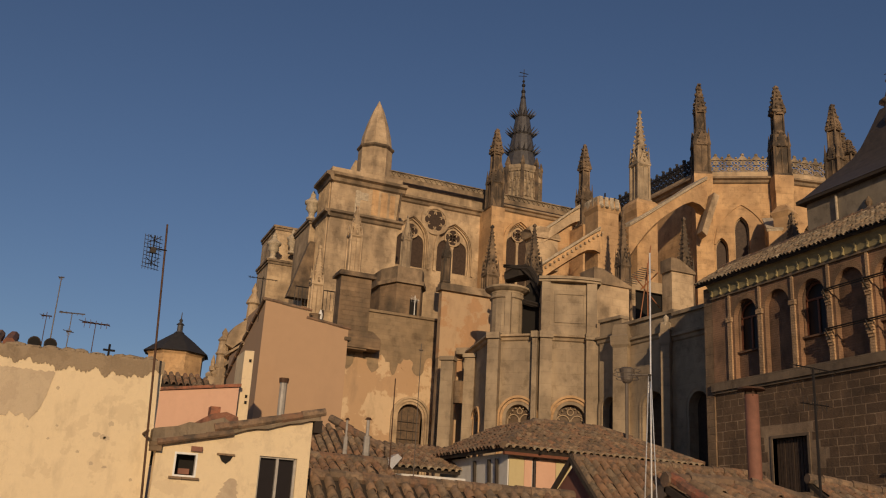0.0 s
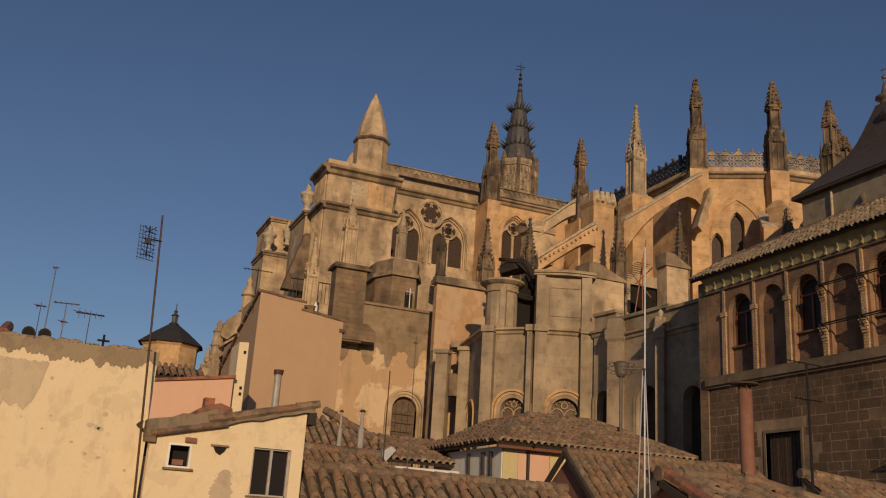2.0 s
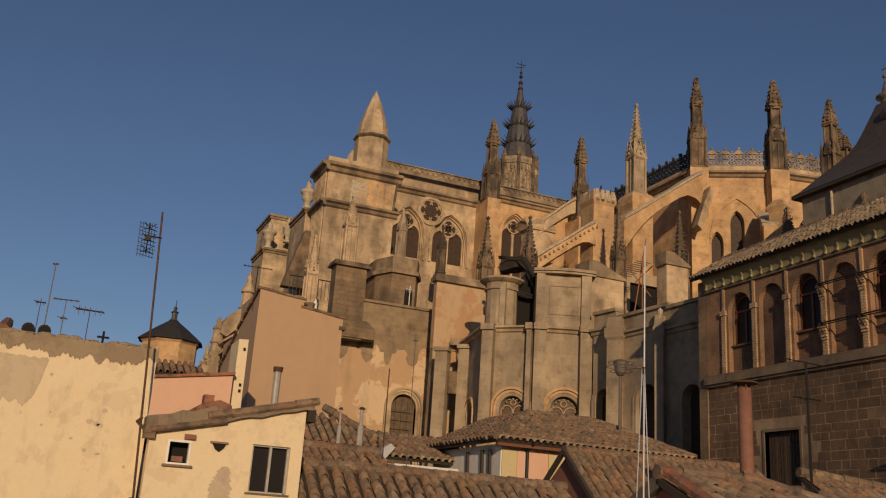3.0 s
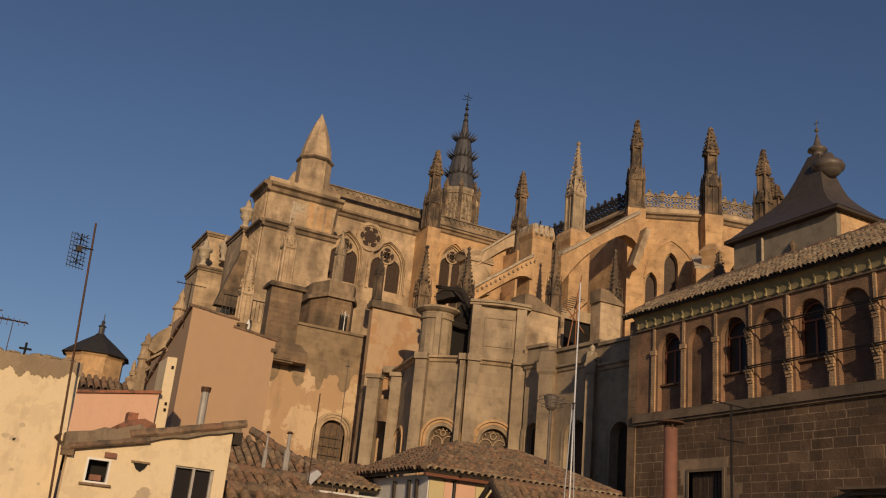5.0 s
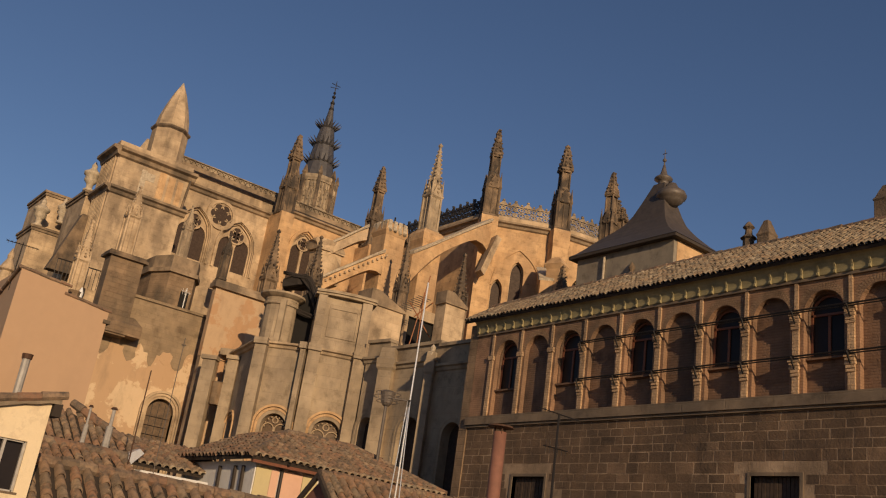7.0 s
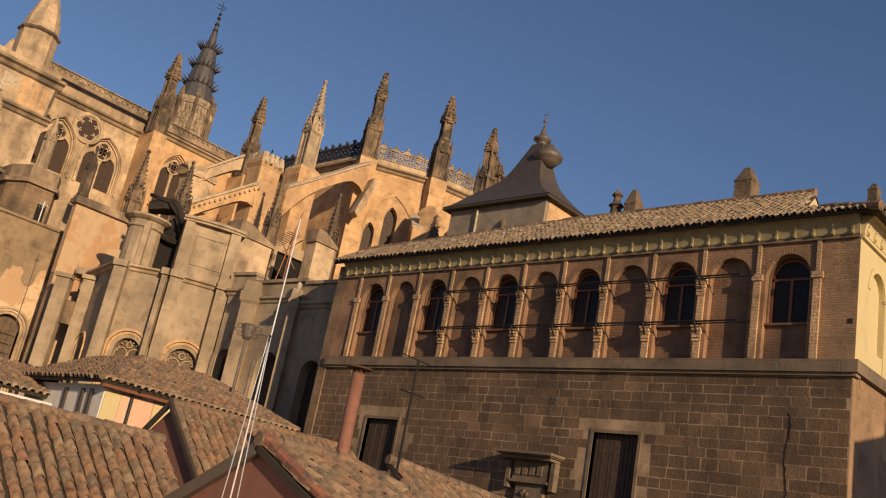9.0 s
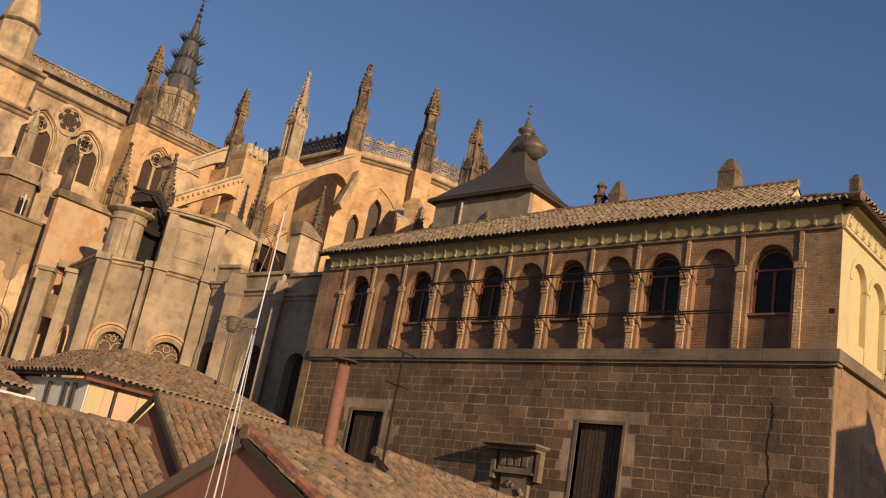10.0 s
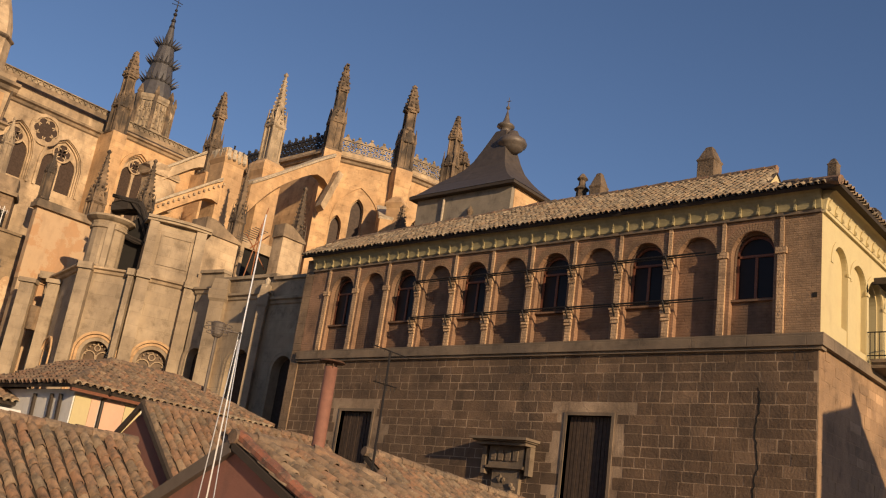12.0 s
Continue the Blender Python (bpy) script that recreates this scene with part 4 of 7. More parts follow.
def cornice(owner, f, s0, s1, z, h, out, mat, name="cornice"):
    bm = bmesh.new()
    prof = [(0.0, z - h * 0.6), (-out * 0.35, z - h * 0.45), (-out * 0.5, z - h * 0.1), (-out, z + h * 0.05), (-out, z + h * 0.35), (0.0, z + h * 0.45)]
    slab(bm, [f.at(s0, zz, k) for k, zz in prof], f.d * (s1 - s0))
    return part(name, bm, mat, owner, "soot-stained stone cornice" if mat is STONE_LEDGE else "")


def flyer(owner, p_top, p_low, width, drop_top, drop_low, mat, label="flying buttress"):
    """A raking buttress arch: straight top, hollow curve below."""
    a, b = Vector(p_top), Vector(p_low)
    d = Vector((b.x - a.x, b.y - a.y, 0))
    n = Vector((-d.y, d.x, 0)).normalized() * width
    pts = [a, b, b - Vector((0, 0, drop_low))]
    for i in range(1, 10):
        t = i / 10
        base = b.lerp(a, t)
        dep = drop_low * (1 - t) + 0.75 * t
        dep = dep - (drop_low - 0.75) * 0.9 * math.sin(math.pi * t) * (1 - t) if drop_low > 0.75 else dep
        if t > 0.72:
            dep = dep + (drop_top - 0.75) * ((t - 0.72) / 0.28) ** 2
        pts.append(base - Vector((0, 0, max(dep, 0.5))))
    pts.append(a - Vector((0, 0, drop_top)))
    bm = bmesh.new()
    for i in range(len(pts)):
        pts[i] = pts[i] - n / 2
    slab(bm, pts, n)
    ob = part("flying_buttress", bm, mat, owner, label)
    cop = bmesh.new()
    slab(cop, [a - n * 0.62, b - n * 0.62, b + n * 0.62, a + n * 0.62], (0, 0, 0.22))
    bmesh.ops.subdivide_edges(cop, edges=cop.edges[:], cuts=5)
    roughen(cop, 0.05, 7)
    part("coping", cop, LIME_WHITE, ob, "bleached weathered coping")
    return ob


# ---- cathedral: nave, choir and apse ----
cathedral = thing("cathedral", 34, 62, 0, "gothic cathedral of warm stone with pinnacles and flying buttresses", "cathedral")
nf = Front((21.0, 66.0), (42.2, 66.0))
PARA0, PARA1 = 36.75, 37.4
nb = bmesh.new()
fwall(nb, nf, 0, 9.9, 0, 35.0, [(2.05, 4.75, 29.45, 31.6, 1.95, "point"), (5.55, 8.55, 29.45, 31.6, 1.95, "point")], 0, 0.9)
part("nave_wall", nb, STONE, cathedral, "pale limestone clerestory wall")
gothic_window(cathedral, nf, 3.40, 1.35, 29.45, 31.6, 1.95, 0.55)
gothic_window(cathedral, nf, 7.05, 1.50, 29.45, 31.6, 1.95, 0.55)
for sc, hw in ((3.40, 1.42), (7.05, 1.57)):
    hm = bmesh.new()
    farch(hm, nf, sc, hw, 31.55, 2.05, 0.16, -0.12, 0.0, "point", 29.4)
    part("hood_mould", hm, STONE, cathedral)
rs = bmesh.new()
ring(rs, nf, 5.28, 33.60, 0.96, 1.22, -0.14, 0.0, seg=24)
for q in range(6):
    t = 2 * math.pi * q / 6
    ring(rs, nf, 5.28 + 0.56 * math.cos(t), 33.60 + 0.56 * math.sin(t), 0.34, 0.42, -0.06, 0.0, t - 2.0, t + 2.0, 10)
    fpoly(rs, nf, [(5.28 + 0.98 * math.cos(t + 0.36), 33.6 + 0.98 * math.sin(t + 0.36)), (5.28 + 0.98 * math.cos(t + 0.68), 33.6 + 0.98 * math.sin(t + 0.68)), (5.28 + 0.62 * math.cos(t + 0.52), 33.6 + 0.62 * math.sin(t + 0.52))], -0.05, 0.0)
rose = part("rose_window", rs, STONE, cathedral, "small six-lobed rose window")
p = bmesh.new()
ring(p, nf, 5.28, 33.60, 0.01, 0.96, -0.018, -0.002, seg=24)
part("pane", p, LEAD_GLASS, rose)
cornice(cathedral, nf, 0, 9.9, 35.0, 0.55, 0.42, STONE_LEDGE)
nb = bmesh.new()
fbox(nb, nf, 0, 21.2, 35.1, PARA0, 0.55, 1.3)
part("attic_wall", nb, STONE, cathedral)
cornice(cathedral, nf, 0, 21.2, 36.55, 0.35, -0.1, STONE_LEDGE)
lattice(cathedral, nf, 0, 21.0, PARA0, PARA1, 0.62, 44, SPIRE_STONE)
nb = bmesh.new()
fwall(nb, nf, 9.9, 21.2, 0, 35.9, [(11.75, 14.2, 29.2, 33.0, 1.75, "point")], 0.02, 0.9)
part("choir_wall", nb, STONE_WARM, cathedral, "orange-lit ochre ashlar wall")
gothic_window(cathedral, nf, 12.98, 1.22, 29.2, 33.0, 1.75, 0.6)
hm = bmesh.new()
farch(hm, nf, 12.98, 1.3, 33.0, 1.9, 0.28, -0.15, 0.02, "point", 30)
part("hood_mould", hm, STONE_WARM, cathedral)
cornice(cathedral, nf, 9.9, 21.2, 35.9, 0.5, 0.4, STONE_LEDGE)
rp = bmesh.new()
cyl(rp, nf.at(9.55, 28.8, -0.12), nf.at(9.55, 35.2, -0.12), 0.10)
part("rain_pipe", rp, LIME_WHITE, cathedral)
roof = bmesh.new()
box(roof, 21, 42, 67.4, 80, 34, 36.4)
part("nave_roof", roof, LEAD, cathedral)

# buttresses with tall pinnacles on the nave
for px, ptop, w, sd in ((30.85, 42.2, 1.16, 1), (39.35, 42.7, 1.12, 2)):
    bm = bmesh.new()
    box(bm, px - w * 0.5, px + w * 0.5, 63.8, 66.0, 0, 35.0)
    part("buttress", bm, STONE_WARM, cathedral)
    pinnacle(cathedral, px, 64.6, 34.95, ptop, w, sd, 0.0, 0.98)

# apse
AP = [(42.2, 66.0), (42.25, 53.45), (47.45, 50.2), (51.9, 49.2), (55.6, 52.0), (57.2, 57.0), (57.2, 66.0)]
for i in range(6):
    f = Front(AP[i], AP[i + 1])
    bm = bmesh.new()
    if i == 1:
        wins = [(1.37, 2.27, 26.5, 30.7, 0.85, "point"), (2.75, 3.80, 27.0, 32.2, 1.0, "point"), (4.25, 5.0, 26.5, 29.0, 0.7, "point")]
        fwall(bm, f, 0, f.len, 0, 36.1, wins, 0, 0.9)
    else:
        fwall(bm, f, 0, f.len, 0, 36.1, [(f.len * 0.36, f.len * 0.58, 27, 31.6, 1.2, "point")], 0, 0.9)
        wins = [(f.len * 0.36, f.len * 0.58, 27, 31.6, 1.2, "point")]
    part("apse_wall", bm, STONE_WARM, cathedral, "smooth ochre apse wall with lancets")
    for a, b, sill, zs, rise, kind in wins:
        w = bmesh.new()
        farch(w, f, (a + b) / 2, (b - a) / 2 - 0.08, zs, rise - 0.08, 0.07, 0.3, 0.45, "point", sill)
        win = part("window", w, STONE, cathedral, "dark pointed lancet window")
        p = bmesh.new()
        fpane(p, f, (a + b) / 2, (b - a) / 2, sill, zs, rise, 0.5, "point")
        part("pane", p, LEAD_GLASS, win)
    if i == 1:
        hm = bmesh.new()
        farch(hm, f, 3.28, 1.9, 31.0, 3.1, 0.13, -0.10, 0.0, "point")
        part("hood_mould", hm, STONE_WARM, cathedral)
        rp = bmesh.new()
        cyl(rp, f.at(0.35, 26.0, -0.08), f.at(0.35, 35.6, -0.08), 0.07)
        part("rain_pipe", rp, STONE_DARK, cathedral)
    cornice(cathedral, f, -0.1, f.len + 0.1, 36.1, 0.5, 0.42, STONE_LEDGE)
    bm = bmesh.new()
    fbox(bm, f, 0, f.len, 36.3, 36.75, 0.0, 0.3)
    part("parapet_base", bm, STONE, cathedral)
    # the left-facing parapet is near-black: its shade is put into the colour
    lattice(cathedral, f, 0.1, f.len - 0.1, 36.75, 37.85, 0.15, max(4, int(f.len / 0.88)), BLACK_SLATE_SHADE if i == 0 else SPIRE_STONE, 0.36)
rb = bmesh.new()
slab(rb, [(x + (0.8 if x < 48 else -0.8), y + 0.9, 36.0) for x, y in AP], (0, 0, 0.35))
part("apse_roof", rb, LEAD, cathedral)
for px, py, z0, z1, w, sd, turn, hd in ((42.5, 53.0, 36.3, 44.1, 1.22, 3, -0.45, 0.85), (47.3, 49.9, 36.1, 43.75, 1.25, 4, -0.4, 1.0), (51.9, 48.95, 36.0, 42.9, 1.2, 5, 0.2, 0.9), (55.9, 51.9, 36.0, 42.6, 1.2, 6, 0.5, 1.0)):
    bm = bmesh.new()
    square_prof(bm, px, py, [(w * 0.52, 0), (w * 0.52, 34.6), (w * 0.56, 35.0), (w * 0.56, z0)], turn)
    part("buttress", bm, STONE_WARM, cathedral)
    pinnacle(cathedral, px, py, z0, z1, w, sd, turn, hd)
pinnacle(cathedral, 52.7, 48.4, 36.0, 39.9, 1.0, 8, 0.3, 1.1)

# slender pale spire on its pier, and the raking arch to the apse
bm = bmesh.new()
square_prof(bm, 36.62, 52.5, [(0.85, 0), (0.85, 31.6), (0.98, 32.0), (0.98, 32.5), (0.75, 32.85)])
part("buttress_pier", bm, STONE_WARM, cathedral)
crocket_spire(cathedral, 36.62, 52.5, 32.8, 40.2, 1.08, 9, SPIRE_PALE, 0.40)
flyer(cathedral, (42.0, 52.2, 35.6), (34.6, 51.4, 30.3), 0.75, 2.6, 2.2, STONE_WARM, "lit raking flying buttress")
bm = bmesh.new()
square_prof(bm, 32.4, 50.9, [(0.80, 0), (0.80, 30.6), (0.92, 30.9), (0.86, 31.45)])
pier = part("buttress_pier", bm, STONE_WARM, cathedral)
tb = bmesh.new()
for i in range(4):
    box(tb, 31.62 + i * 0.42, 31.92 + i * 0.42, 49.98, 50.3, 31.0, 31.62)
    box(tb, 31.5, 31.8, 50.1 + i * 0.42, 50.4 + i * 0.42, 31.0, 31.6)
    blob(tb, 31.77 + i * 0.42, 49.96, 30.95, 0.16, random.Random(i))
roughen(tb, 0.04, 3)
part("carved_crown", tb, LIME_WHITE, pier)
flyer(cathedral, (31.8, 50.3, 29.2), (27.6, 51.6, 26.0), 0.8, 1.6, 0.9, STONE_WARM)
dn = bmesh.new()
for i in range(16):
    a = Vector((31.75, 49.85, 29.05)).lerp(Vector((27.65, 51.15, 25.95)), i / 15)
    box(dn, a.x - 0.06, a.x + 0.06, a.y - 0.1, a.y, a.z - 0.14, a.z)
part("dentil_row", dn, STONE, cathedral, kind="stuff")
flyer(cathedral, (32.8, 54.6, 32.3), (29.6, 55.6, 29.6), 0.8, 1.0, 0.8, STONE)
bm = bmesh.new()
slab(bm, [(29.45, 55.0, 27.5), (31.4, 55.0, 27.5), (31.4, 55.0, 29.75), (29.45, 55.0, 29.75)], (0, 1.2, 0))
slab(bm, [(29.25, 54.85, 29.75), (31.5, 54.85, 29.75), (31.5, 54.85, 30.0), (31.15, 54.85, 30.6), (29.2, 54.85, 30.5), (28.95, 54.85, 30.3)], (0, 1.4, 0))
bmesh.ops.subdivide_edges(bm, edges=bm.edges[:], cuts=2)
roughen(bm, 0.05, 5)
part("buttress_gable", bm, STONE, cathedral)
# raking strut against the apse and its little arch
bm = bmesh.new()
slab(bm, [(41.0, 51.2, 31.2), (42.0, 51.0, 34.3), (42.45, 50.95, 34.1), (41.4, 51.2, 30.9)], (0.2, 0.9, 0))
part("raking_strut", bm, STONE, cathedral)
flyer(cathedral, (46.2, 50.0, 32.6), (44.0, 47.2, 30.6), 0.9, 3.0, 2.6, STONE_WARM)
bm = bmesh.new()
square_prof(bm, 44.9, 47.2, [(0.55, 0), (0.55, 31.6), (0.7, 32.0), (0.3, 32.6)], 0.3)
part("buttress_pier", bm, STONE_WARM, cathedral)
crocket_spire(cathedral, 44.6, 46.2, 27.0, 31.8, 1.0, 22)

# small dark spirelets over the aisles
for x, y, z0, z1, w, sd in ((31.4, 46.9, 23.5, 29.8, 0.72, 10), (34.3, 44.6, 23.0, 29.0, 0.85, 11), (26.55, 55.75, 24.3, 30.3, 0.93, 12), (26.75, 49.9, 23.5, 28.7, 0.85, 13)):
    crocket_spire(cathedral, x, y, z0, z1, w, sd)
    bm = bmesh.new()
    square_prof(bm, x, y, [(w * 0.55, 0), (w * 0.55, z0)])
    part("buttress_pier", bm, STONE_DARK, cathedral)

# aisle roof terraces behind the chapels
bm = bmesh.new()
box(bm, 22.2, 42, 58, 66, 0, 25.4)
part("aisle_wall", bm, STONE, cathedral)
bm = bmesh.new()
box(bm, 26.5, 42, 47.5, 56, 0, 23.2)
part("chapel_terrace", bm, STONE_WARM, cathedral)

# ---- south transept block with its stumpy spire ----
transept = thing("transept", 19, 66, 0, "tall square stone transept block with a stumpy spire", "church wing")
TX0, TX1, TY = 16.45, 21.75, 62.0
bm = bmesh.new()
box(bm, TX0, TX1, TY, 65.2, 0, 34.0)
part("transept_wall", bm, STONE, transept, "plain pale stone wall")
tf, tl = Front((TX0, TY), (TX1, TY)), Front((TX0, 65.2), (TX0, TY))
for f, ln in ((tf, TX1 - TX0), (tl, 3.2)):
    cornice(transept, f, 0, ln + 0.38, 34.0, 0.7, 0.55, STONE_LEDGE)
    cornice(transept, f, 0, ln + 0.28, 31.2, 0.55, 0.42, STONE_LEDGE)
bm = bmesh.new()
box(bm, TX0 - 0.1, TX1 + 0.1, TY - 0.1, 65.3, 34.28, 34.75)
part("blocking_course", bm, STONE, transept)
for k in range(9):
    rb = bmesh.new()
    fbox(rb, tl, 0.12 + k * 0.34, 0.26 + k * 0.34, 20, 31.0, -0.12, 0.0)
    fbox(rb, tl, 0.12 + k * 0.34, 0.26 + k * 0.34, 31.5, 33.7, -0.12, 0.0)
    part("wall_rib", rb, STONE, transept)
rp = bmesh.new()
cyl(rp, (TX1 - 0.12, TY - 0.12, 31.5), (TX1 + 0.1, TY - 0.12, 34.2), 0.09)
part("rain_pipe", rp, STONE_DARK, transept)
for x0, x1, z0, z1 in ((18.3, 18.7, 31.5, 33.3), (18.7, 19.3, 32.6, 33.2), (19.6, 20.1, 31.6, 33.6), (20.3, 20.8, 31.5, 33.5), (21.0, 21.4, 31.6, 33.4)):
    pb = bmesh.new()
    box(pb, x0, x1, TY - 0.03, TY, z0, z1)
    part("wall_panel", pb, LIME_WHITE if x0 < 19.5 else STONE_WARM, transept)
sb = bmesh.new()
lathe(sb, 20.05, 63.6, [(1.33, 34.5), (1.31, 37.3)], 8, math.pi / 8)
tur = part("spire_drum", sb, STONE, transept)
sb = bmesh.new()
lathe(sb, 20.05, 63.6, [(1.30, 37.25), (1.46, 37.40), (1.46, 37.52), (1.26, 37.62)], 8, math.pi / 8)
part("spire_band", sb, STONE_DARK, tur)
sb = bmesh.new()
lathe(sb, 20.05, 63.6, [(1.25, 37.6), (1.12, 38.5), (0.82, 39.6), (0.45, 40.7), (0.15, 41.35)], 8, math.pi / 8)
part("spire_cone", sb, STONE, tur, "bare ochre stone spire")
sb = bmesh.new()
lathe(sb, 20.05, 63.6, [(0.15, 41.3), (0.12, 41.45), (0.02, 41.65)], 8)
part("spire_tip", sb, LIME_WHITE, tur)
sb = bmesh.new()
lathe(sb, 18.95, 64.8, [(0.42, 34.5), (0.42, 36.0), (0.1, 36.8)], 6)
part("stair_turret", sb, STONE, transept)
for x0, x1, y0, y1, z in ((16.0, 17.6, 65.6, 70, 31.5), (14.5, 16.7, 72, 76, 29.75), (15.2, 17.0, 74, 79, 33.3)):
    bm = bmesh.new()
    box(bm, x0, x1, y0, y1, 0, z)
    st = part("buttress_tower", bm, STONE, transept)
    bm = bmesh.new()
    box(bm, x0 - 0.2, x1 + 0.2, y0 - 0.2, y1, z, z + 0.18)
    box(bm, x0 - 0.1, x1 + 0.1, y0 - 0.1, y1, z - 0.2, z)
    part("cap_stone", bm, STONE_LEDGE, st)
urn(transept, 16.12, 65.9, 31.7, 34.05, 0.62)
urn(transept, 14.85, 72.3, 29.95, 32.3, 0.60)
urn(transept, 16.55, 73.2, 31.0, 33.2, 0.5)
bm = bmesh.new()
slab(bm, [(14.6, 64.5, 25.2), (15.9, 64.5, 29.6), (16.3, 64.5, 29.6), (16.3, 64.5, 25.2)], (0, 0.8, 0))
part("raking_strut", bm, STONE_DARK, transept)
for x, y, z0, z1, w, sd, mt in ((14.05, 54.3, 20.5, 26.2, 0.75, 14, STONE), (16.75, 56.0, 25.0, 29.9, 0.85, 15, STONE), (20.05, 55.2, 25.7, 29.6, 0.56, 16, SPIRE_STONE), (22.6, 54.3, 25.1, 28.3, 0.5, 17, STONE_DARK)):
    crocket_spire(transept, x, y, z0, z1, w, sd, mt, 0.55)
    if sd < 16:
        bm = bmesh.new()
        square_prof(bm, x, y, [(w * 0.62, 0), (w * 0.62, z0)])
        part("buttress_pier", bm, mt, transept)
# raised bay with a dark slit, terrace rail, lower wall
bm = bmesh.new()
slab(bm, [(18.62, 55.6, 0), (19.25, 54.2, 0), (20.9, 54.2, 0), (21.45, 55.2, 0), (21.45, 58, 0), (18.62, 58, 0)], (0, 0, 24.6))
bay_block = part("projecting_bay", bm, STONE_BROWN, transept, "low brown stone bay below the windows")
bm = bmesh.new()
slab(bm, [(18.42, 55.6, 24.6), (19.15, 54.0, 24.6), (21.0, 54.0, 24.6), (21.65, 55.2, 24.6), (21.65, 58, 24.6), (18.42, 58, 24.6)], (0, 0, 0.25))
slab(bm, [(18.6, 55.6, 24.85), (19.23, 54.15, 24.85), (20.92, 54.15, 24.85), (21.47, 55.2, 24.85), (21.47, 58, 24.85), (18.6, 58, 24.85)], (0, 0, 0.85))
part("cap_stone", bm, STONE_LEDGE, bay_block)
bm = bmesh.new()
box(bm, 20.2, 20.7, 54.12, 54.19, 22.3, 23.6)
part("slit_window", bm, VOID, bay_block)
bm = bmesh.new()
box(bm, 13.5, 18.6, 58, 62, 0, 23.0)
part("lower_wall", bm, STONE, transept)
bm = bmesh.new()
for k in range(24):
    cyl(bm, (13.6 + k * 0.24, 57.9, 23.0), (13.6 + k * 0.24, 57.9, 24.3), 0.025, seg=4)
cyl(bm, (13.6, 57.9, 24.3), (19.2, 57.9, 24.3), 0.04, seg=5)
part("terrace_rail", bm, IRON, transept)

# ---- walls below: chimney tower, grey wall with an arched window, orange wall ----
annex = thing("cathedral_annex", 18.5, 51, 0, "old patched rubble wall with a tall arched window", "church annex")
af = Front((14.9, 51.0), (21.9, 51.0))
bm = bmesh.new()
fwall(bm, af, 0, 7.0, 0, 18.8, [(3.83, 5.37, 11.5, 15.75, 0.77, "round")], 0, 0.8)
part("rubble_wall", bm, RUBBLE, annex, "flaking cream render over orange rubble")
bm = bmesh.new()
fbox(bm, af, 0, 7.0, 18.8, 21.65, 0.03, 0.8)
fbox(bm, af, -0.05, 7.0, 21.65, 21.8, -0.08, 0.8)
part("upper_wall", bm, RUBBLE_GREY, annex, "bare grey stone courses")
rng = random.Random(12)
for k in range(9):
    a = 0.2 + k * 0.72
    bm = bmesh.new()
    w, h = rng.uniform(0.5, 0.95), rng.uniform(0.25, 0.9)
    pts = [(a + w * (0.5 + 0.5 * math.cos(t) * rng.uniform(0.8, 1.1)), 18.75 + h * math.sin(t) * rng.uniform(0.7, 1.1)) for t in [2 * math.pi * i / 11 for i in range(11)]]
    fpoly(bm, af, pts, -0.012 - 0.002 * k, 0.0)
    part("render_patch", bm, RUBBLE if k % 2 else RUBBLE_GREY, annex)
for j, (w, k0) in enumerate(((0.77, -0.02), (0.92, -0.09), (1.07, -0.16))):
    bm = bmesh.new()
    farch(bm, af, 4.60, w, 15.75, w, 0.13, k0, k0 + 0.3, "round", 11.0)
    part("arch_moulding", bm, STONE, annex)
bm = bmesh.new()
fpane(bm, af, 4.60, 0.77, 11.5, 15.75, 0.77, 0.4)
wn_ = part("arched_window", bm, DUSTY_GLASS, annex, "dark leaded arched window")
bm = bmesh.new()
for k in range(1, 4):
    cyl(bm, af.at(3.83 + k * 0.385, 11.5, 0.36), af.at(3.83 + k * 0.385, 16.25, 0.36), 0.02, seg=4)
for k in range(8):
    cyl(bm, af.at(3.85, 12 + k * 0.5, 0.36), af.at(5.35, 12 + k * 0.5, 0.36), 0.015, seg=4)
part("window_grille", bm, IRON, wn_)
bm = bmesh.new()
box(bm, 14.35, 16.2, 50.0, 50.98, 19.1, 23.3)
ct = part("chimney_tower", bm, STONE_BROWN, annex, "squat brown masonry tower")
bm = bmesh.new()
box(bm, 14.15, 16.4, 49.8, 51.2, 23.3, 23.45)
box(bm, 14.25, 16.3, 49.9, 51.1, 23.45, 23.6)
part("cap_stone", bm, STONE_DARK, ct)
bm = bmesh.new()
box(bm, 14.3, 17.0, 49.9, 50.98, 19.2, 19.8)
slab(bm, [(14.3, 49.9, 19.8), (17.0, 49.9, 19.8), (16.6, 50.3, 20.3), (14.3, 50.3, 20.3)], (0, 0.6, 0))
part("base_ledge", bm, STONE_BROWN, ct)
bm = bmesh.new()
box(bm, 20.08, 27.9, 48.6, 49.05, 19.0, 22.95)
box(bm, 21.3, 27.9, 48.7, 49.05, 0, 18.98)
ow = part("orange_wall", bm, plaster("mottled_orange_render", (0.50, 0.345, 0.205), (0.42, 0.235, 0.115), (0.26, 0.17, 0.10), 0.9, 0.75, 0.5, 0.50), annex, "mottled orange and cream plastered wall")
bm = bmesh.new()
box(bm, 19.9, 27.9, 48.38, 49.15, 22.95, 23.22)
box(bm, 20.0, 27.9, 48.5, 49.15, 23.22, 23.42)
part("wall_cap", bm, STONE_LEDGE, ow)
bm = bmesh.new()
box(bm, 20.1, 20.8, 48.62, 49.05, 0, 18.98)
part("pilaster", bm, STONE, annex)

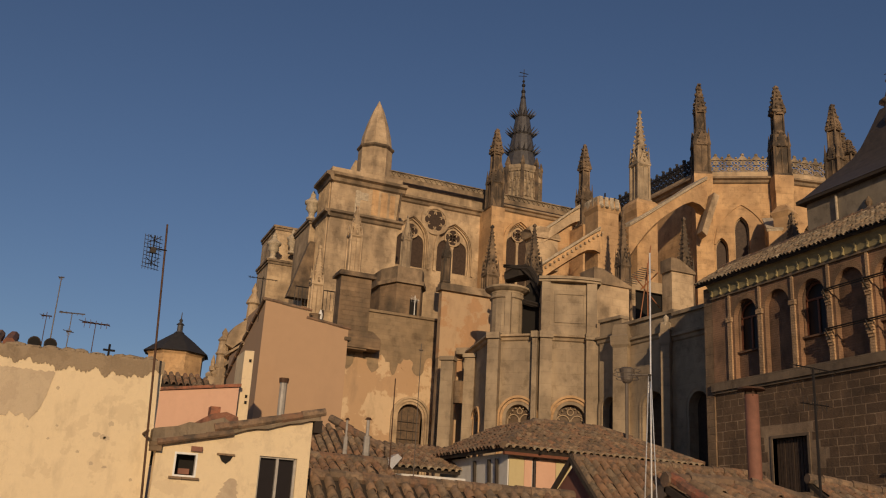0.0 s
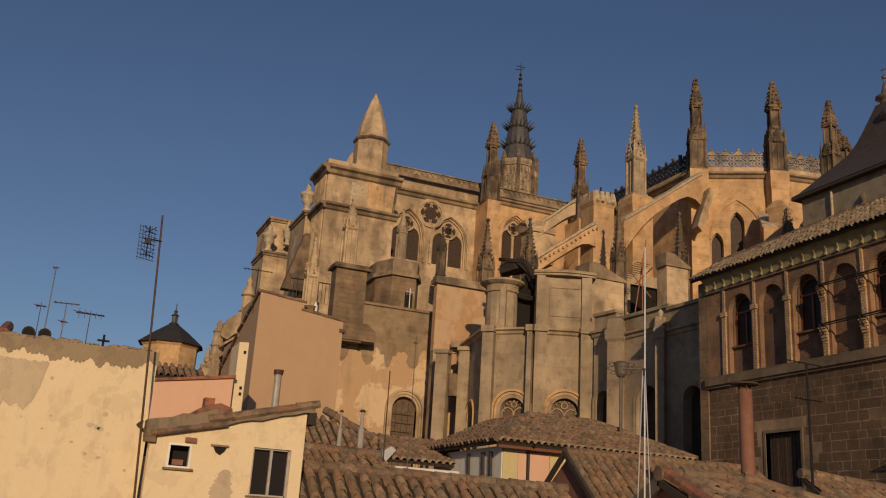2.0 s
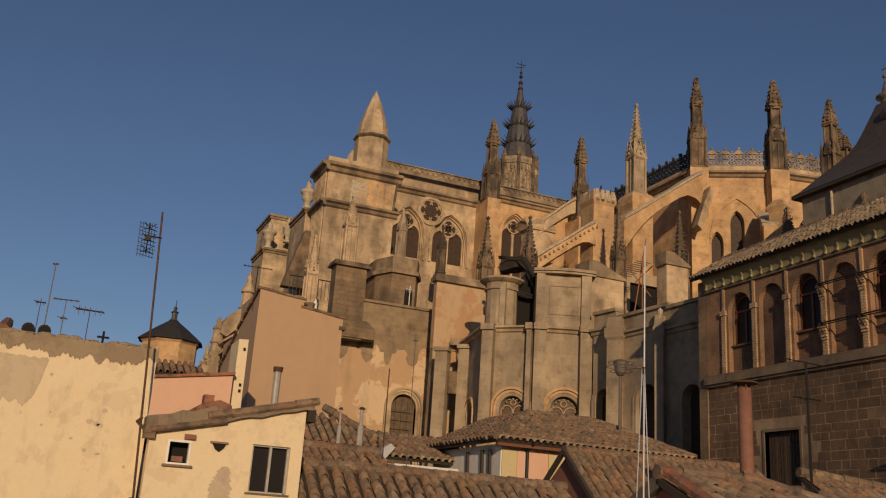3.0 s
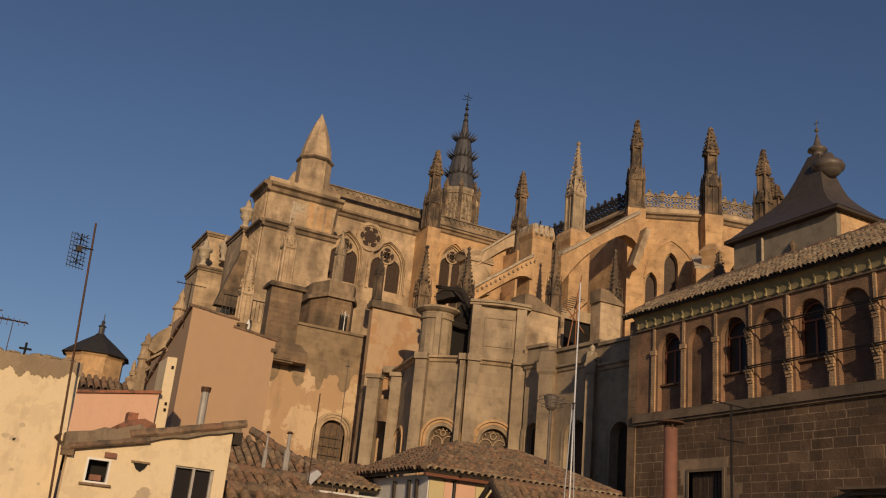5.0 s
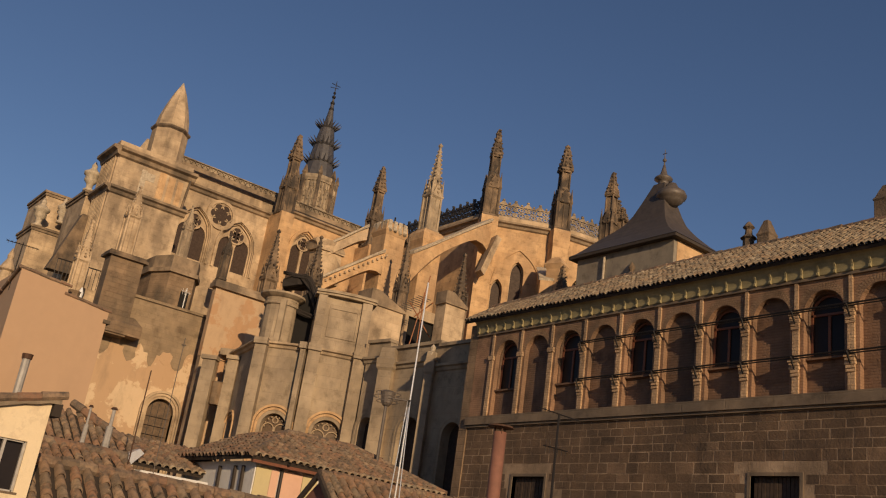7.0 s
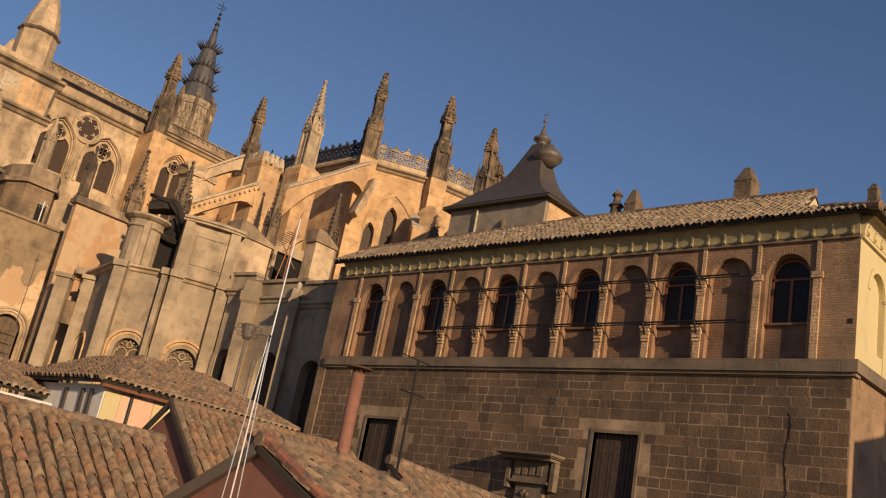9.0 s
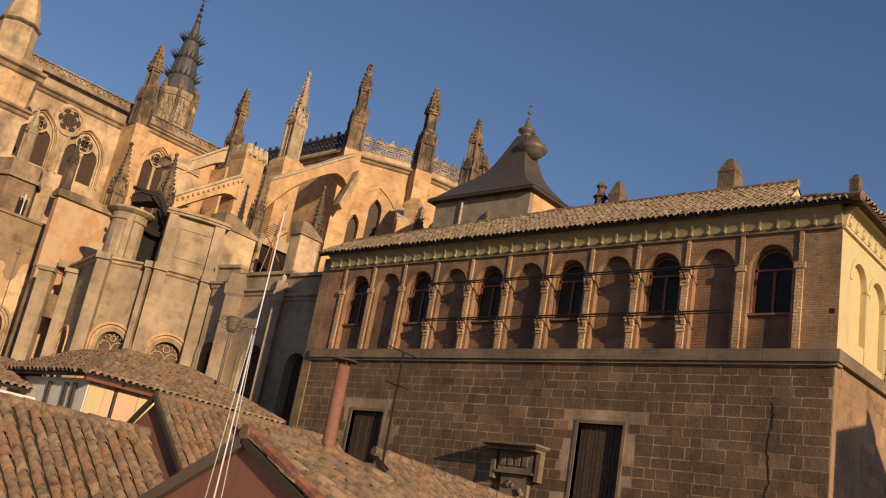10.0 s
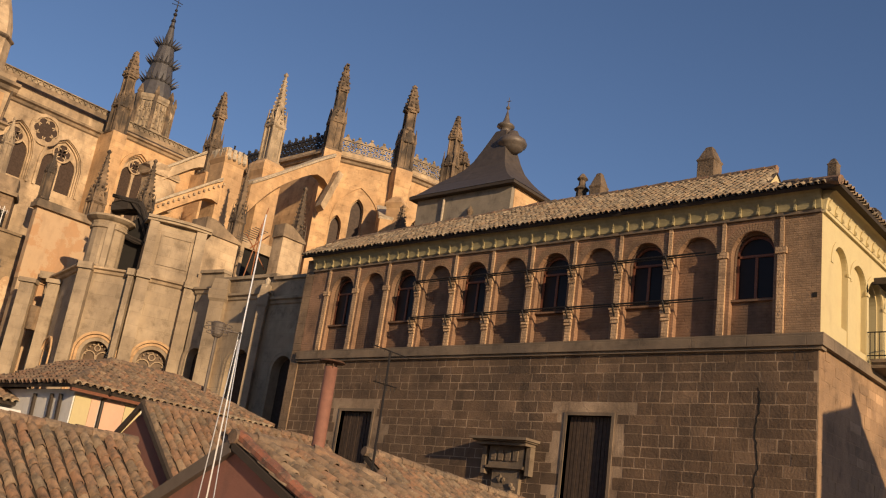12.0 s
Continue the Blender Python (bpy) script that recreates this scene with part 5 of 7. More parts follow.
# ---- octagonal chapel and the chapels beside it ----
chapel = thing("octagonal_chapel", 24, 44, 0, "grey stone octagonal chapel with a broken attic storey", "chapel")
OV = [(21.5, 47.4), (20.59, 42.92), (22.46, 41.06), (25.12, 39.95), (26.6, 40.6)]
STR = 19.2
for i in range(4):
    f = Front(OV[i], OV[i + 1])
    bm = bmesh.new()
    m = f.len / 2
    if i == 1 or i == 2:
        zs = 15.12
        w = 0.64 if i == 1 else 0.72
        c = m + (0.30 if i == 1 else 0.22)
        fwall(bm, f, 0, f.len, 0, STR, [(c - w, c + w, 9, zs, w, "round")], 0, 0.7)
    else:
        zs = 15
        fwall(bm, f, 0, f.len, 0, STR, [(m - 0.5, m + 0.5, 9, 15.0, 0.8, "round")], 0, 0.7)
        w, c = 0.5, m
    part("chapel_wall", bm, STONE_GREY, chapel, "smooth grey ashlar chapel wall")
    for j in range(3):
        a = bmesh.new()
        farch(a, f, c, w + 0.02 + 0.15 * j, zs, w + 0.02 + 0.15 * j, 0.12, 0.05 - 0.09 * j, 0.28 - 0.09 * j, "round", 10)
        part("arch_moulding", a, STONE_WARM, chapel, "carved concentric arch moulding")
    p = bmesh.new()
    fpane(p, f, c, w, 9, zs, w, 0.35)
    pane = part("window_pane", p, DUSTY_GLASS, chapel, "dusty brown leaded glass")
    tr = bmesh.new()
    fbox(tr, f, c - 0.035, c + 0.035, 9, zs, 0.26, 0.34)
    for sg in (-1, 1):
        farch(tr, f, c + sg * w * 0.5, w * 0.42, zs - 0.12, w * 0.42, 0.045, 0.26, 0.34, "round", 9)
    ring(tr, f, c, zs + w * 0.52, w * 0.18, w * 0.25, 0.26, 0.34, seg=12)
    for q in range(9):
        t = math.pi * q / 8
        blob(tr, *f.at(c + math.cos(t) * w * 0.80, zs + math.sin(t) * w * 0.80, 0.26), 0.055, random.Random(q))
    part("window_tracery", tr, STONE, pane, "carved stone tracery")
    # string course and pilasters
    cornice(chapel, f, -0.12, f.len + 0.12, STR, 0.34, 0.28, STONE)
    if i in (1, 2):
        for s0 in ((0.0, f.len - 0.55) if i == 2 else (0.0, f.len - 0.25)):
            b = bmesh.new()
            fbox(b, f, s0, s0 + 0.6 if i == 2 or s0 == 0 else s0 + 0.25, 0, STR - 0.1, -0.42, 0.0)
            fbox(b, f, s0 - 0.05, s0 + 0.65 if i == 2 or s0 == 0 else s0 + 0.3, STR - 0.12, STR + 0.2, -0.55, 0.0)
            part("pilaster", b, STONE_GREY, chapel)
# attic: two solid corners with a gap between
f = Front(OV[1], OV[2])
ATT = 22.05
ATT_L = ATT - 0.42
bm = bmesh.new()
cc = f.at(0.55, 0, 0.85)
lathe(bm, cc.x, cc.y, [(0.92, STR), (0.92, STR + 0.3), (0.84, STR + 0.35), (0.84, ATT_L)], 16)
fbox(bm, f, 0.75, 1.05, STR + 0.1, ATT_L, -0.05, 0.6)
part("attic_corner", bm, STONE_GREY, chapel)
bm = bmesh.new()
c0 = f.at(0.55, 0, 0.85)
lathe(bm, c0.x, c0.y, [(0.85, ATT_L - 0.28), (0.93, ATT_L - 0.24), (0.93, ATT_L - 0.16), (0.88, ATT_L - 0.12), (0.88, ATT_L + 0.1), (1.02, ATT_L + 0.16), (1.2, ATT_L + 0.28), (1.2, ATT_L + 0.38), (0.9, ATT_L + 0.44), (0.9, ATT_L + 0.02)], 16)
part("attic_cornice", bm, STONE_GREY, chapel)
f2 = Front(OV[2], OV[3])
bm = bmesh.new()
fbox(bm, f2, 0.08, f2.len - 0.02, STR + 0.1, ATT + 0.1, 0.05, 1.2)
for a, b in ((0.05, 0.5), (f2.len - 0.5, f2.len + 0.02)):
    fbox(bm, f2, a, b, STR + 0.1, ATT + 0.05, -0.14, 0.05)
for a, b in ((0.75, 2.3),):
    fbox(bm, f2, a, b, 20.0, 20.08, -0.0, 0.05)
    fbox(bm, f2, a, b, 21.5, 21.58, -0.0, 0.05)
    fbox(bm, f2, a, a + 0.08, 20.08, 21.5, -0.0, 0.05)
    fbox(bm, f2, b - 0.08, b, 20.08, 21.5, -0.0, 0.05)
part("attic_panel", bm, STONE_GREY, chapel, "panelled attic wall")
bm = bmesh.new()
n = 14
pts = []
for i in range(n + 1):
    s = -0.1 + (f2.len + 0.35) * i / n
    pts.append((s, -0.32 + 0.28 * ((i - n / 2) / (n / 2)) ** 2))
for z0, z1, out in ((ATT + 0.08, ATT + 0.2, 0.0), (ATT + 0.2, ATT + 0.34, 0.1)):
    slab(bm, [f2.at(s, z0, k - out) for s, k in pts] + [f2.at(f2.len + 0.25, z0, 1.2), f2.at(-0.1, z0, 1.2)], (0, 0, z1 - z0))
part("attic_cornice", bm, STONE_GREY, chapel)
bm = bmesh.new()
fpoly(bm, f, [(0.80, STR + 0.2), (2.7, STR + 0.2), (2.7, ATT + 0.3), (2.2, ATT + 0.9), (1.2, ATT)], 1.3, 1.5)
part("dark_gap", bm, VOID, chapel)
bm = bmesh.new()
cyl(bm, f.at(0.2, 23.45, 1.2), f.at(1.7, 23.2, 1.0), 0.10)
cyl(bm, f.at(1.7, 23.2, 1.0), f.at(2.6, 21.7, 0.9), 0.15)
cyl(bm, f.at(0.9, 21.5, 0.9), f.at(2.5, 21.0, 0.9), 0.12)
slab(bm, [f.at(0.2, 23.15, 1.2), f.at(1.5, 23.45, 1.0), f.at(1.9, 22.9, 0.9), f.at(2.5, 21.4, 0.9), f.at(2.2, 21.6, 1.0), f.at(1.5, 22.9, 1.2), f.at(0.2, 22.7, 1.3)], f.n * 0.9)
bmesh.ops.subdivide_edges(bm, edges=bm.edges[:], cuts=2)
roughen(bm, 0.06, 4)
part("broken_roof_timber", bm, CHAR, chapel, "charred broken roof timbers")
bm = bmesh.new()
cv = [Vector((x, y, STR)).lerp(Vector((24.0, 44.5, STR)), 0.14) for x, y in OV] + [Vector((29.5, 46.5, STR)), Vector((22.0, 50.5, STR))]
slab(bm, [v + Vector((0, 0, -0.6)) for v in cv], (0, 0, 0.55))
part("chapel_roof", bm, LEAD, chapel)
# lower wing between the grey wall and the octagon
f = Front((19.55, 46.9), (21.45, 45.2))
for s0, s1, top, k in ((0.0, 0.70, 18.5, 0.0), (1.25, 1.85, 18.7, 0.3), (0.5, 1.5, 19.2, 2.4), (1.7, 3.0, 19.3, 2.2)):
    b = bmesh.new()
    fbox(b, f, s0, s1, 0, top, k, k + 0.5)
    fbox(b, f, s0 - 0.08, s1 + 0.08, top, top + 0.22, k - 0.12, k + 0.5)
    part("pilaster", b, STONE_GREY, chapel)
b = bmesh.new()
fbox(b, f, 0.2, 3.2, 19.22, 19.6, 1.9, 3.0)
part("wall_cap", b, STONE_GREY, chapel)
b = bmesh.new()
cyl(b, f.at(0.95, 16.2, 0.5), f.at(0.95, 17.4, 0.5), 0.32, 0.40, 8)
part("hanging_box", b, STONE_BROWN, chapel)

side = thing("side_chapels", 24.5, 34, 0, "grey stone side chapels with tall arched windows", "chapel")
SV = [(24.95, 39.35), (25.2, 37.9), (25.45, 34.0), (25.6, 31.2)]
for i, k_ in enumerate((0.985, 0.945, 0.915)):
    f = Front(SV[i], SV[i + 1])

    def hz_(z):
        return EYE + (z - EYE) * k_

    bm = bmesh.new()
    c, w = f.len * (0.5, 0.62, 0.55)[i], (0.55, 0.75, 0.62)[i]
    top = hz_(STR + 0.05)
    spring = hz_(15.7)
    fwall(bm, f, 0, f.len, 0, top, [(c - w, c + w, 8, spring, w, "round")], 0, 0.7)
    part("chapel_wall", bm, STONE_GREY, side, "grey ashlar wall with a tall arched window")
    for j in range(2):
        a = bmesh.new()
        farch(a, f, c, w + 0.01 + 0.14 * j, spring, w + 0.01 + 0.14 * j, 0.12, 0.12 - 0.14 * j, 0.3 - 0.14 * j, "round", 8)
        part("arch_moulding", a, STONE_GREY, side)
    p = bmesh.new()
    fpane(p, f, c, w, 8, spring, w, 0.5)
    part("window_pane", p, LEAD_GLASS, side)
    cornice(side, f, -0.1, f.len + 0.1, hz_(STR), 0.36, 0.2, STONE_GREY)
    bm = bmesh.new()
    ptop = hz_(20.1 + (0.2 if i >= 2 else 0))
    fbox(bm, f, -0.05, f.len + 0.05, hz_(STR + 0.12), ptop, 0.06, 0.5)
    fbox(bm, f, -0.05, f.len + 0.1, ptop, ptop + 0.16, -0.06, 0.5)
    part("parapet", bm, STONE_GREY, side)
for x, y, w, k_ in ((25.05, 37.45, 0.36, 0.96), (25.2, 34.2, 0.20, 0.92)):
    bm = bmesh.new()
    hs = [EYE + (z - EYE) * k_ for z in (18.7, 18.85, 19.3, 19.35, 19.9)]
    square_prof(bm, x, y, [(w, 0), (w, hs[0]), (w * 1.25, hs[1]), (w * 1.3, hs[2]), (w * 1.1, hs[3]), (w * 0.9, hs[4])], 0.6)
    part("pilaster", bm, STONE_GREY, side)
bm = bmesh.new()
z_ = EYE + 10.95 * 0.92
lathe(bm, 25.2, 34.2, [(0.18, z_ - 0.3), (0.23, z_ - 0.1), (0.1, z_), (0.13, z_ + 0.18), (0.02, z_ + 0.32)], 8)
part("finial", bm, LIME_WHITE, side)
bm = bmesh.new()
slab(bm, [(25.3, 39.4, 17.4), (25.6, 37.9, 17.4), (25.9, 34.0, 17.4), (26.0, 31.2, 17.4), (33, 34, 17.4), (31, 41, 17.4)], (0, 0, 0.3))
part("chapel_roof", bm, LEAD, side)
# stair pier and buttress blocks above the chapels
for x0, x1, y0, y1, z, zr in ((27.3, 29.6, 43.6, 45.0, 23.4, 0.9), (30.8, 32.25, 41.2, 42.1, 24.1, 0.75)):
    bm = bmesh.new()
    box(bm, x0, x1, y0, y1, 0, z)
    bp_ = part("buttress_block", bm, STONE, cathedral)
    bm = bmesh.new()
    slab(bm, [(x0 - 0.12, y0 - 0.12, z), (x1 + 0.12, y0 - 0.12, z), (x1 + 0.12, y0 - 0.12, z + 0.12), (x0 + 0.45, y0 - 0.12, z + zr), (x0 - 0.12, y0 - 0.12, z + zr)], (0, y1 - y0 + 0.1, 0))
    part("weathering", bm, STONE_LEDGE, bp_)
bm = bmesh.new()
fwall(bm, Front((32.2, 47.1), (36.0, 47.1)), 0, 3.8, 0, 25.3, [(0.25, 3.4, 22.0, 24.3, 0.3, "flat")], 0, 0.4)
op = part("recess_wall", bm, STONE, cathedral)
bm = bmesh.new()
box(bm, 32.25, 35.95, 47.35, 47.45, 21.9, 24.7)
part("dark_opening", bm, VOID, op)
sc_ = thing("scaffold", 31.0, 43.5, 19.9, "small orange and grey scaffold with steps", "scaffold")
for k in range(9):
    b = bmesh.new()
    a = Vector((29.6 + k * 0.16, 44.2, 24.0 + k * 0.13))
    cyl(b, a, a + Vector((0.9, -0.1, -0.05)), 0.03, seg=4)
    part("step", b, LEAD, sc_)
for p, q in (((29.9, 43.4, 19.9), (31.0, 43.4, 26.2)), ((30.6, 43.2, 19.9), (30.6, 43.2, 25.0)), ((29.9, 43.5, 24.2), (31.3, 43.0, 22.4)), ((30.2, 43.3, 23.4), (31.4, 43.3, 24.6))):
    b = bmesh.new()
    cyl(b, p, q, 0.035, seg=5)
    part("pole", b, ORANGE, sc_)


# ---- sacristy with its swept pyramid roof ----
sacristy = thing("sacristy", 44.2, 36.5, 0, "stone sacristy under a dark swept pyramid roof", "chapel")
SX0, SX1, SY0, SY1, SZ = 40.5, 48.0, 33.0, 40.7, 29.9
# wall colour greyed and dimmed to carry the side's shade
bm = bmesh.new()
box(bm, SX0, SX1, SY0, SY1, 0, SZ)
part("sacristy_wall", bm, masonry("shade_grey_wall", (0.30, 0.255, 0.19), (0.23, 0.195, 0.145), (0.15, 0.12, 0.09), 0.8, 1.6, 0.12, 0.45), sacristy)
# thin front sheet in warmer stone, so the sunlight sits in its colour
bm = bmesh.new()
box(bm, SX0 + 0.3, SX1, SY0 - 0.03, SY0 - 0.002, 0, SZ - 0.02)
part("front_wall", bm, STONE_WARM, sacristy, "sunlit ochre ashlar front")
cx, cy = 44.2, 37.2
CORN4 = [(SX0 - 0.45, SY0 - 0.45), (SX1 + 0.45, SY0 - 0.45), (SX1 + 0.45, SY1 + 0.45), (SX0 - 0.45, SY1 + 0.45)]
# height over the eave, spread of the swept sides, spread of the steep far end
SWEEP = [(0.08, 1.0, 1.0), (0.5, 0.84, 1.0), (1.0, 0.69, 1.0), (1.6, 0.52, 0.99), (2.0, 0.43, 0.92), (2.35, 0.36, 0.80), (2.65, 0.31, 0.67), (3.0, 0.26, 0.55), (3.6, 0.21, 0.42), (4.4, 0.16, 0.31), (5.2, 0.12, 0.20), (5.8, 0.09, 0.12)]
bm = bmesh.new()
rings = []
for h, near, far in SWEEP:
    rings.append([bm.verts.new((cx + (x - cx) * near, cy + (y - cy) * (far if y > cy else near), SZ + h)) for x, y in CORN4])
for a, b in zip(rings, rings[1:]):
    for k in range(4):
        bm.faces.new((a[k], a[(k + 1) % 4], b[(k + 1) % 4], b[k]))
bm.faces.new(rings[0][::-1])
bm.faces.new(rings[-1])
part("swept_roof", bm, SLATE, sacristy, "dark swept slate roof")
bm = bmesh.new()
slab(bm, [(x * 0.995 + cx * 0.005, y * 0.995 + cy * 0.005, SZ - 0.12) for x, y in CORN4], (0, 0, 0.18))
part("eave_board", bm, WOOD_DARK, sacristy)
bm = bmesh.new()
z = SZ + 5.7
lathe(bm, cx, cy, [(0.42, z - 0.2), (0.34, z + 0.15), (0.36, z + 0.4), (0.62, z + 0.5), (0.58, z + 0.62), (0.26, z + 0.85), (0.16, z + 1.2), (0.07, z + 1.6)], 12)
lan = part("lantern", bm, LEAD, sacristy, "small lead lantern cap", True)
bm = bmesh.new()
cyl(bm, (cx, cy, z + 1.5), (cx, cy, z + 2.75), 0.05, 0.02)
cyl(bm, (cx, cy - 0.18, z + 2.45), (cx, cy + 0.18, z + 2.45), 0.03, seg=5)
bmesh.ops.create_icosphere(bm, subdivisions=2, radius=0.14, matrix=Matrix.Translation((cx, cy, z + 1.95)))
part("lantern_rod", bm, LEAD, lan)
bm = bmesh.new()
z = SZ + 4.1
lathe(bm, cx, cy - 0.75, [(0.25, z), (0.55, z + 0.16), (0.78, z + 0.36), (0.80, z + 0.46), (0.96, z + 0.56), (1.0, z + 0.78), (0.9, z + 0.98), (0.76, z + 1.02), (0.6, z + 1.2), (0.45, z + 1.3), (0.3, z + 1.6)], 14)
part("lantern_bulb", bm, LEAD, lan, "dented lead bulb", True)
bm = bmesh.new()
lathe(bm, SX0 - 0.1, 36.0, [(0.2, 26.0), (0.3, 27.2), (0.42, 27.4), (0.16, 27.7), (0.3, 27.95), (0.1, 28.2), (0.22, 28.45), (0.04, 28.8)], 8)
part("wall_finial", bm, STONE_DARK, sacristy)
bm = bmesh.new()
cyl(bm, (SX0 - 0.1, 38.3, 24), (SX0 - 0.1, 38.3, 29.6), 0.08)
part("rain_pipe", bm, LIME_WHITE, sacristy)

# ---- bell tower far behind ----
tower = thing("bell_tower", 59.3, 115.7, 0, "tall bell tower with a spiked slate spire", "tower")
TXc, TYc = 59.45, 115.75
bm = bmesh.new()
lathe(bm, TXc, TYc, [(2.9, 0), (2.9, 61.6), (3.15, 62.0), (3.15, 62.5)], 8, math.pi / 8)
part("tower_drum", bm, SPIRE_PALE, tower, "carved octagonal belfry drum")
for i in range(8):
    a = math.pi / 8 + i * math.pi / 4
    bm = bmesh.new()
    x, y = TXc + 3.0 * math.cos(a), TYc + 3.0 * math.sin(a)
    square_prof(bm, x, y, [(0.24, 50), (0.24, 62.4), (0.34, 62.6), (0.06, 63.9)], a)
    part("corner_shaft", bm, STONE_DARK, tower)
    a2 = a + math.pi / 8
    f = Front((TXc + 2.72 * math.cos(a2) + 0.9 * math.sin(a2), TYc + 2.72 * math.sin(a2) - 0.9 * math.cos(a2)), (TXc + 2.72 * math.cos(a2) - 0.9 * math.sin(a2), TYc + 2.72 * math.sin(a2) + 0.9 * math.cos(a2)))
    bm = bmesh.new()
    r_ = random.Random(i)
    for k in range(3):
        sc = f.len * (k + 0.5) / 3
        farch(bm, f, sc, 0.19, 59.9, 0.45, 0.12, -0.14, 0.1, "point", 57.6)
        farch(bm, f, sc, 0.19, 56.3, 0.45, 0.12, -0.14, 0.1, "point", 54.5)
        lathe(bm, *f.at(sc, 0, -0.08).xy, [(0.14, 60.5), (0.16, 61.0), (0.03, 61.7)], 5)
        for q in range(5):
            blob(bm, *f.at(sc + r_.uniform(-0.2, 0.2), 57.6 + 0.75 * q + r_.uniform(-0.2, 0.2), -0.05), 0.13, r_)
    fbox(bm, f, 0, f.len, 57.1, 57.35, -0.16, 0.12)
    fbox(bm, f, 0, f.len, 61.5, 61.75, -0.16, 0.12)
    part("belfry_carving", bm, SPIRE_STONE, tower, kind="stuff")
bm = bmesh.new()
lathe(bm, TXc, TYc, [(2.5, 62.3), (2.35, 63.4), (1.95, 65.2), (1.8, 66.6), (1.55, 68.0), (1.35, 69.6), (1.05, 71.4), (0.78, 71.6), (0.30, 75.0), (0.12, 76.5)], 12)
sp = part("slate_spire", bm, SPIRE_SLATE, tower, "dark slate spire with spiked crowns")
for zc, r in ((65.3, 2.1), (68.3, 1.75), (71.3, 1.25)):
    bm = bmesh.new()
    lathe(bm, TXc, TYc, [(r - 0.2, zc - 0.25), (r, zc), (r - 0.2, zc + 0.2)], 14)
    for k in range(20):
        a = 2 * math.pi * k / 20
        cyl(bm, (TXc + (r - 0.1) * math.cos(a), TYc + (r - 0.1) * math.sin(a), zc), (TXc + (r + 0.85) * math.cos(a), TYc + (r + 0.85) * math.sin(a), zc + 0.75), 0.17, 0.03, 5)
    part("spiked_crown", bm, SPIRE_SLATE, sp)
bm = bmesh.new()
cyl(bm, (TXc, TYc, 76), (TXc, TYc, 79.6), 0.09, 0.05)
for zc, r in ((74.6, 0.42), (75.7, 0.36), (76.8, 0.30), (77.5, 0.22)):
    bmesh.ops.create_icosphere(bm, subdivisions=2, radius=r, matrix=Matrix.Translation((TXc, TYc, zc)))
cyl(bm, (TXc - 0.75, TYc, 78.9), (TXc + 0.75, TYc, 78.9), 0.06, seg=5)
cyl(bm, (TXc - 0.9, TYc, 78.2), (TXc + 0.5, TYc, 78.5), 0.05, seg=5)
part("spire_cross", bm, IRON, sp)

# small cross on the choir roof
bm = bmesh.new()
cyl(bm, (35.6, 55.5, 31), (35.6, 55.5, 34.4), 0.07, seg=6)
cyl(bm, (35.15, 55.5, 33.7), (36.05, 55.5, 33.7), 0.06, seg=6)
cyl(bm, (35.35, 55.5, 34.0), (35.85, 55.5, 33.4), 0.04, seg=5)
part("roof_cross", bm, IRON, cathedral, "black iron cross")

# ---- far dome, and the domed corner of the cathedral seen past the tan house ----
dome = thing("far_dome", 11, 94.4, 0, "octagonal brick drum under a dark slate dome roof", "church dome")
bm = bmesh.new()
lathe(bm, 11.0, 94.4, [(2.75, 0), (2.75, 24.8), (2.95, 25.0), (2.95, 25.2)], 8, 0.2)
part("dome_drum", bm, STONE_WARM, dome)
bm = bmesh.new()
lathe(bm, 11.0, 94.4, [(3.3, 25.1), (3.2, 25.2), (1.75, 26.35), (0.42, 27.3), (0.3, 27.4)], 8, 0.2)
part("dome_roof", bm, BLACK_SLATE_SHADE, dome, "black faceted slate roof")
bm = bmesh.new()
lathe(bm, 11.0, 94.4, [(0.5, 27.3), (0.28, 27.5), (0.28, 28.1), (0.42, 28.15), (0.12, 28.4), (0.2, 28.6), (0.05, 28.8), (0.04, 29.4)], 8)
part("dome_lantern", bm, SPIRE_SLATE, dome)

corner = thing("domed_corner", 10.6, 60, 0, "curved baroque church corner with volute and small turret", "church wing")
bm = bmesh.new()
box(bm, 10.1, 13.5, 59.4, 64, 0, 20.6)
part("corner_wall", bm, STONE_BROWN, corner)
VOL = [(9.75, 20.1), (9.85, 20.7), (10.2, 21.3), (10.75, 21.75), (11.35, 21.95), (12.2, 21.7), (12.6, 20.2)]
bm = bmesh.new()
slab(bm, [(x, 58.8, z) for x, z in VOL] + [(12.6, 58.8, 20.0), (11.6, 58.8, 20.9), (10.9, 58.8, 20.6), (10.2, 58.8, 19.9)], (0, 3.0, 0))
part("volute_roof", bm, STONE, corner)
for k, (x0, z0, x1, z1, th, yy) in enumerate(((9.85, 18.7, 11.7, 20.4, 0.22, 58.6), (9.95, 18.2, 11.7, 19.7, 0.18, 58.9), (9.75, 19.3, 11.8, 20.9, 0.16, 58.5))):
    bm = bmesh.new()
    slab(bm, [(x0, yy, z0), (x1, yy, z1), (x1, yy, z1 + th), (x0, yy, z0 + th)], (0, 1.2, 0))
    part("raking_cornice", bm, STONE if k != 1 else STONE_DARK, corner)
bm = bmesh.new()
box(bm, 10.05, 10.9, 59.2, 59.38, 15, 18.4)
part("dark_opening", bm, VOID, corner)
bm = bmesh.new()
lathe(bm, 11.4, 60.0, [(0.40, 21.5), (0.40, 22.0), (0.52, 22.1), (0.36, 22.2), (0.34, 23.1), (0.48, 23.2), (0.40, 23.4), (0.16, 23.9), (0.2, 24.1), (0.03, 24.6)], 10)
part("turret", bm, STONE, corner)
bm = bmesh.new()
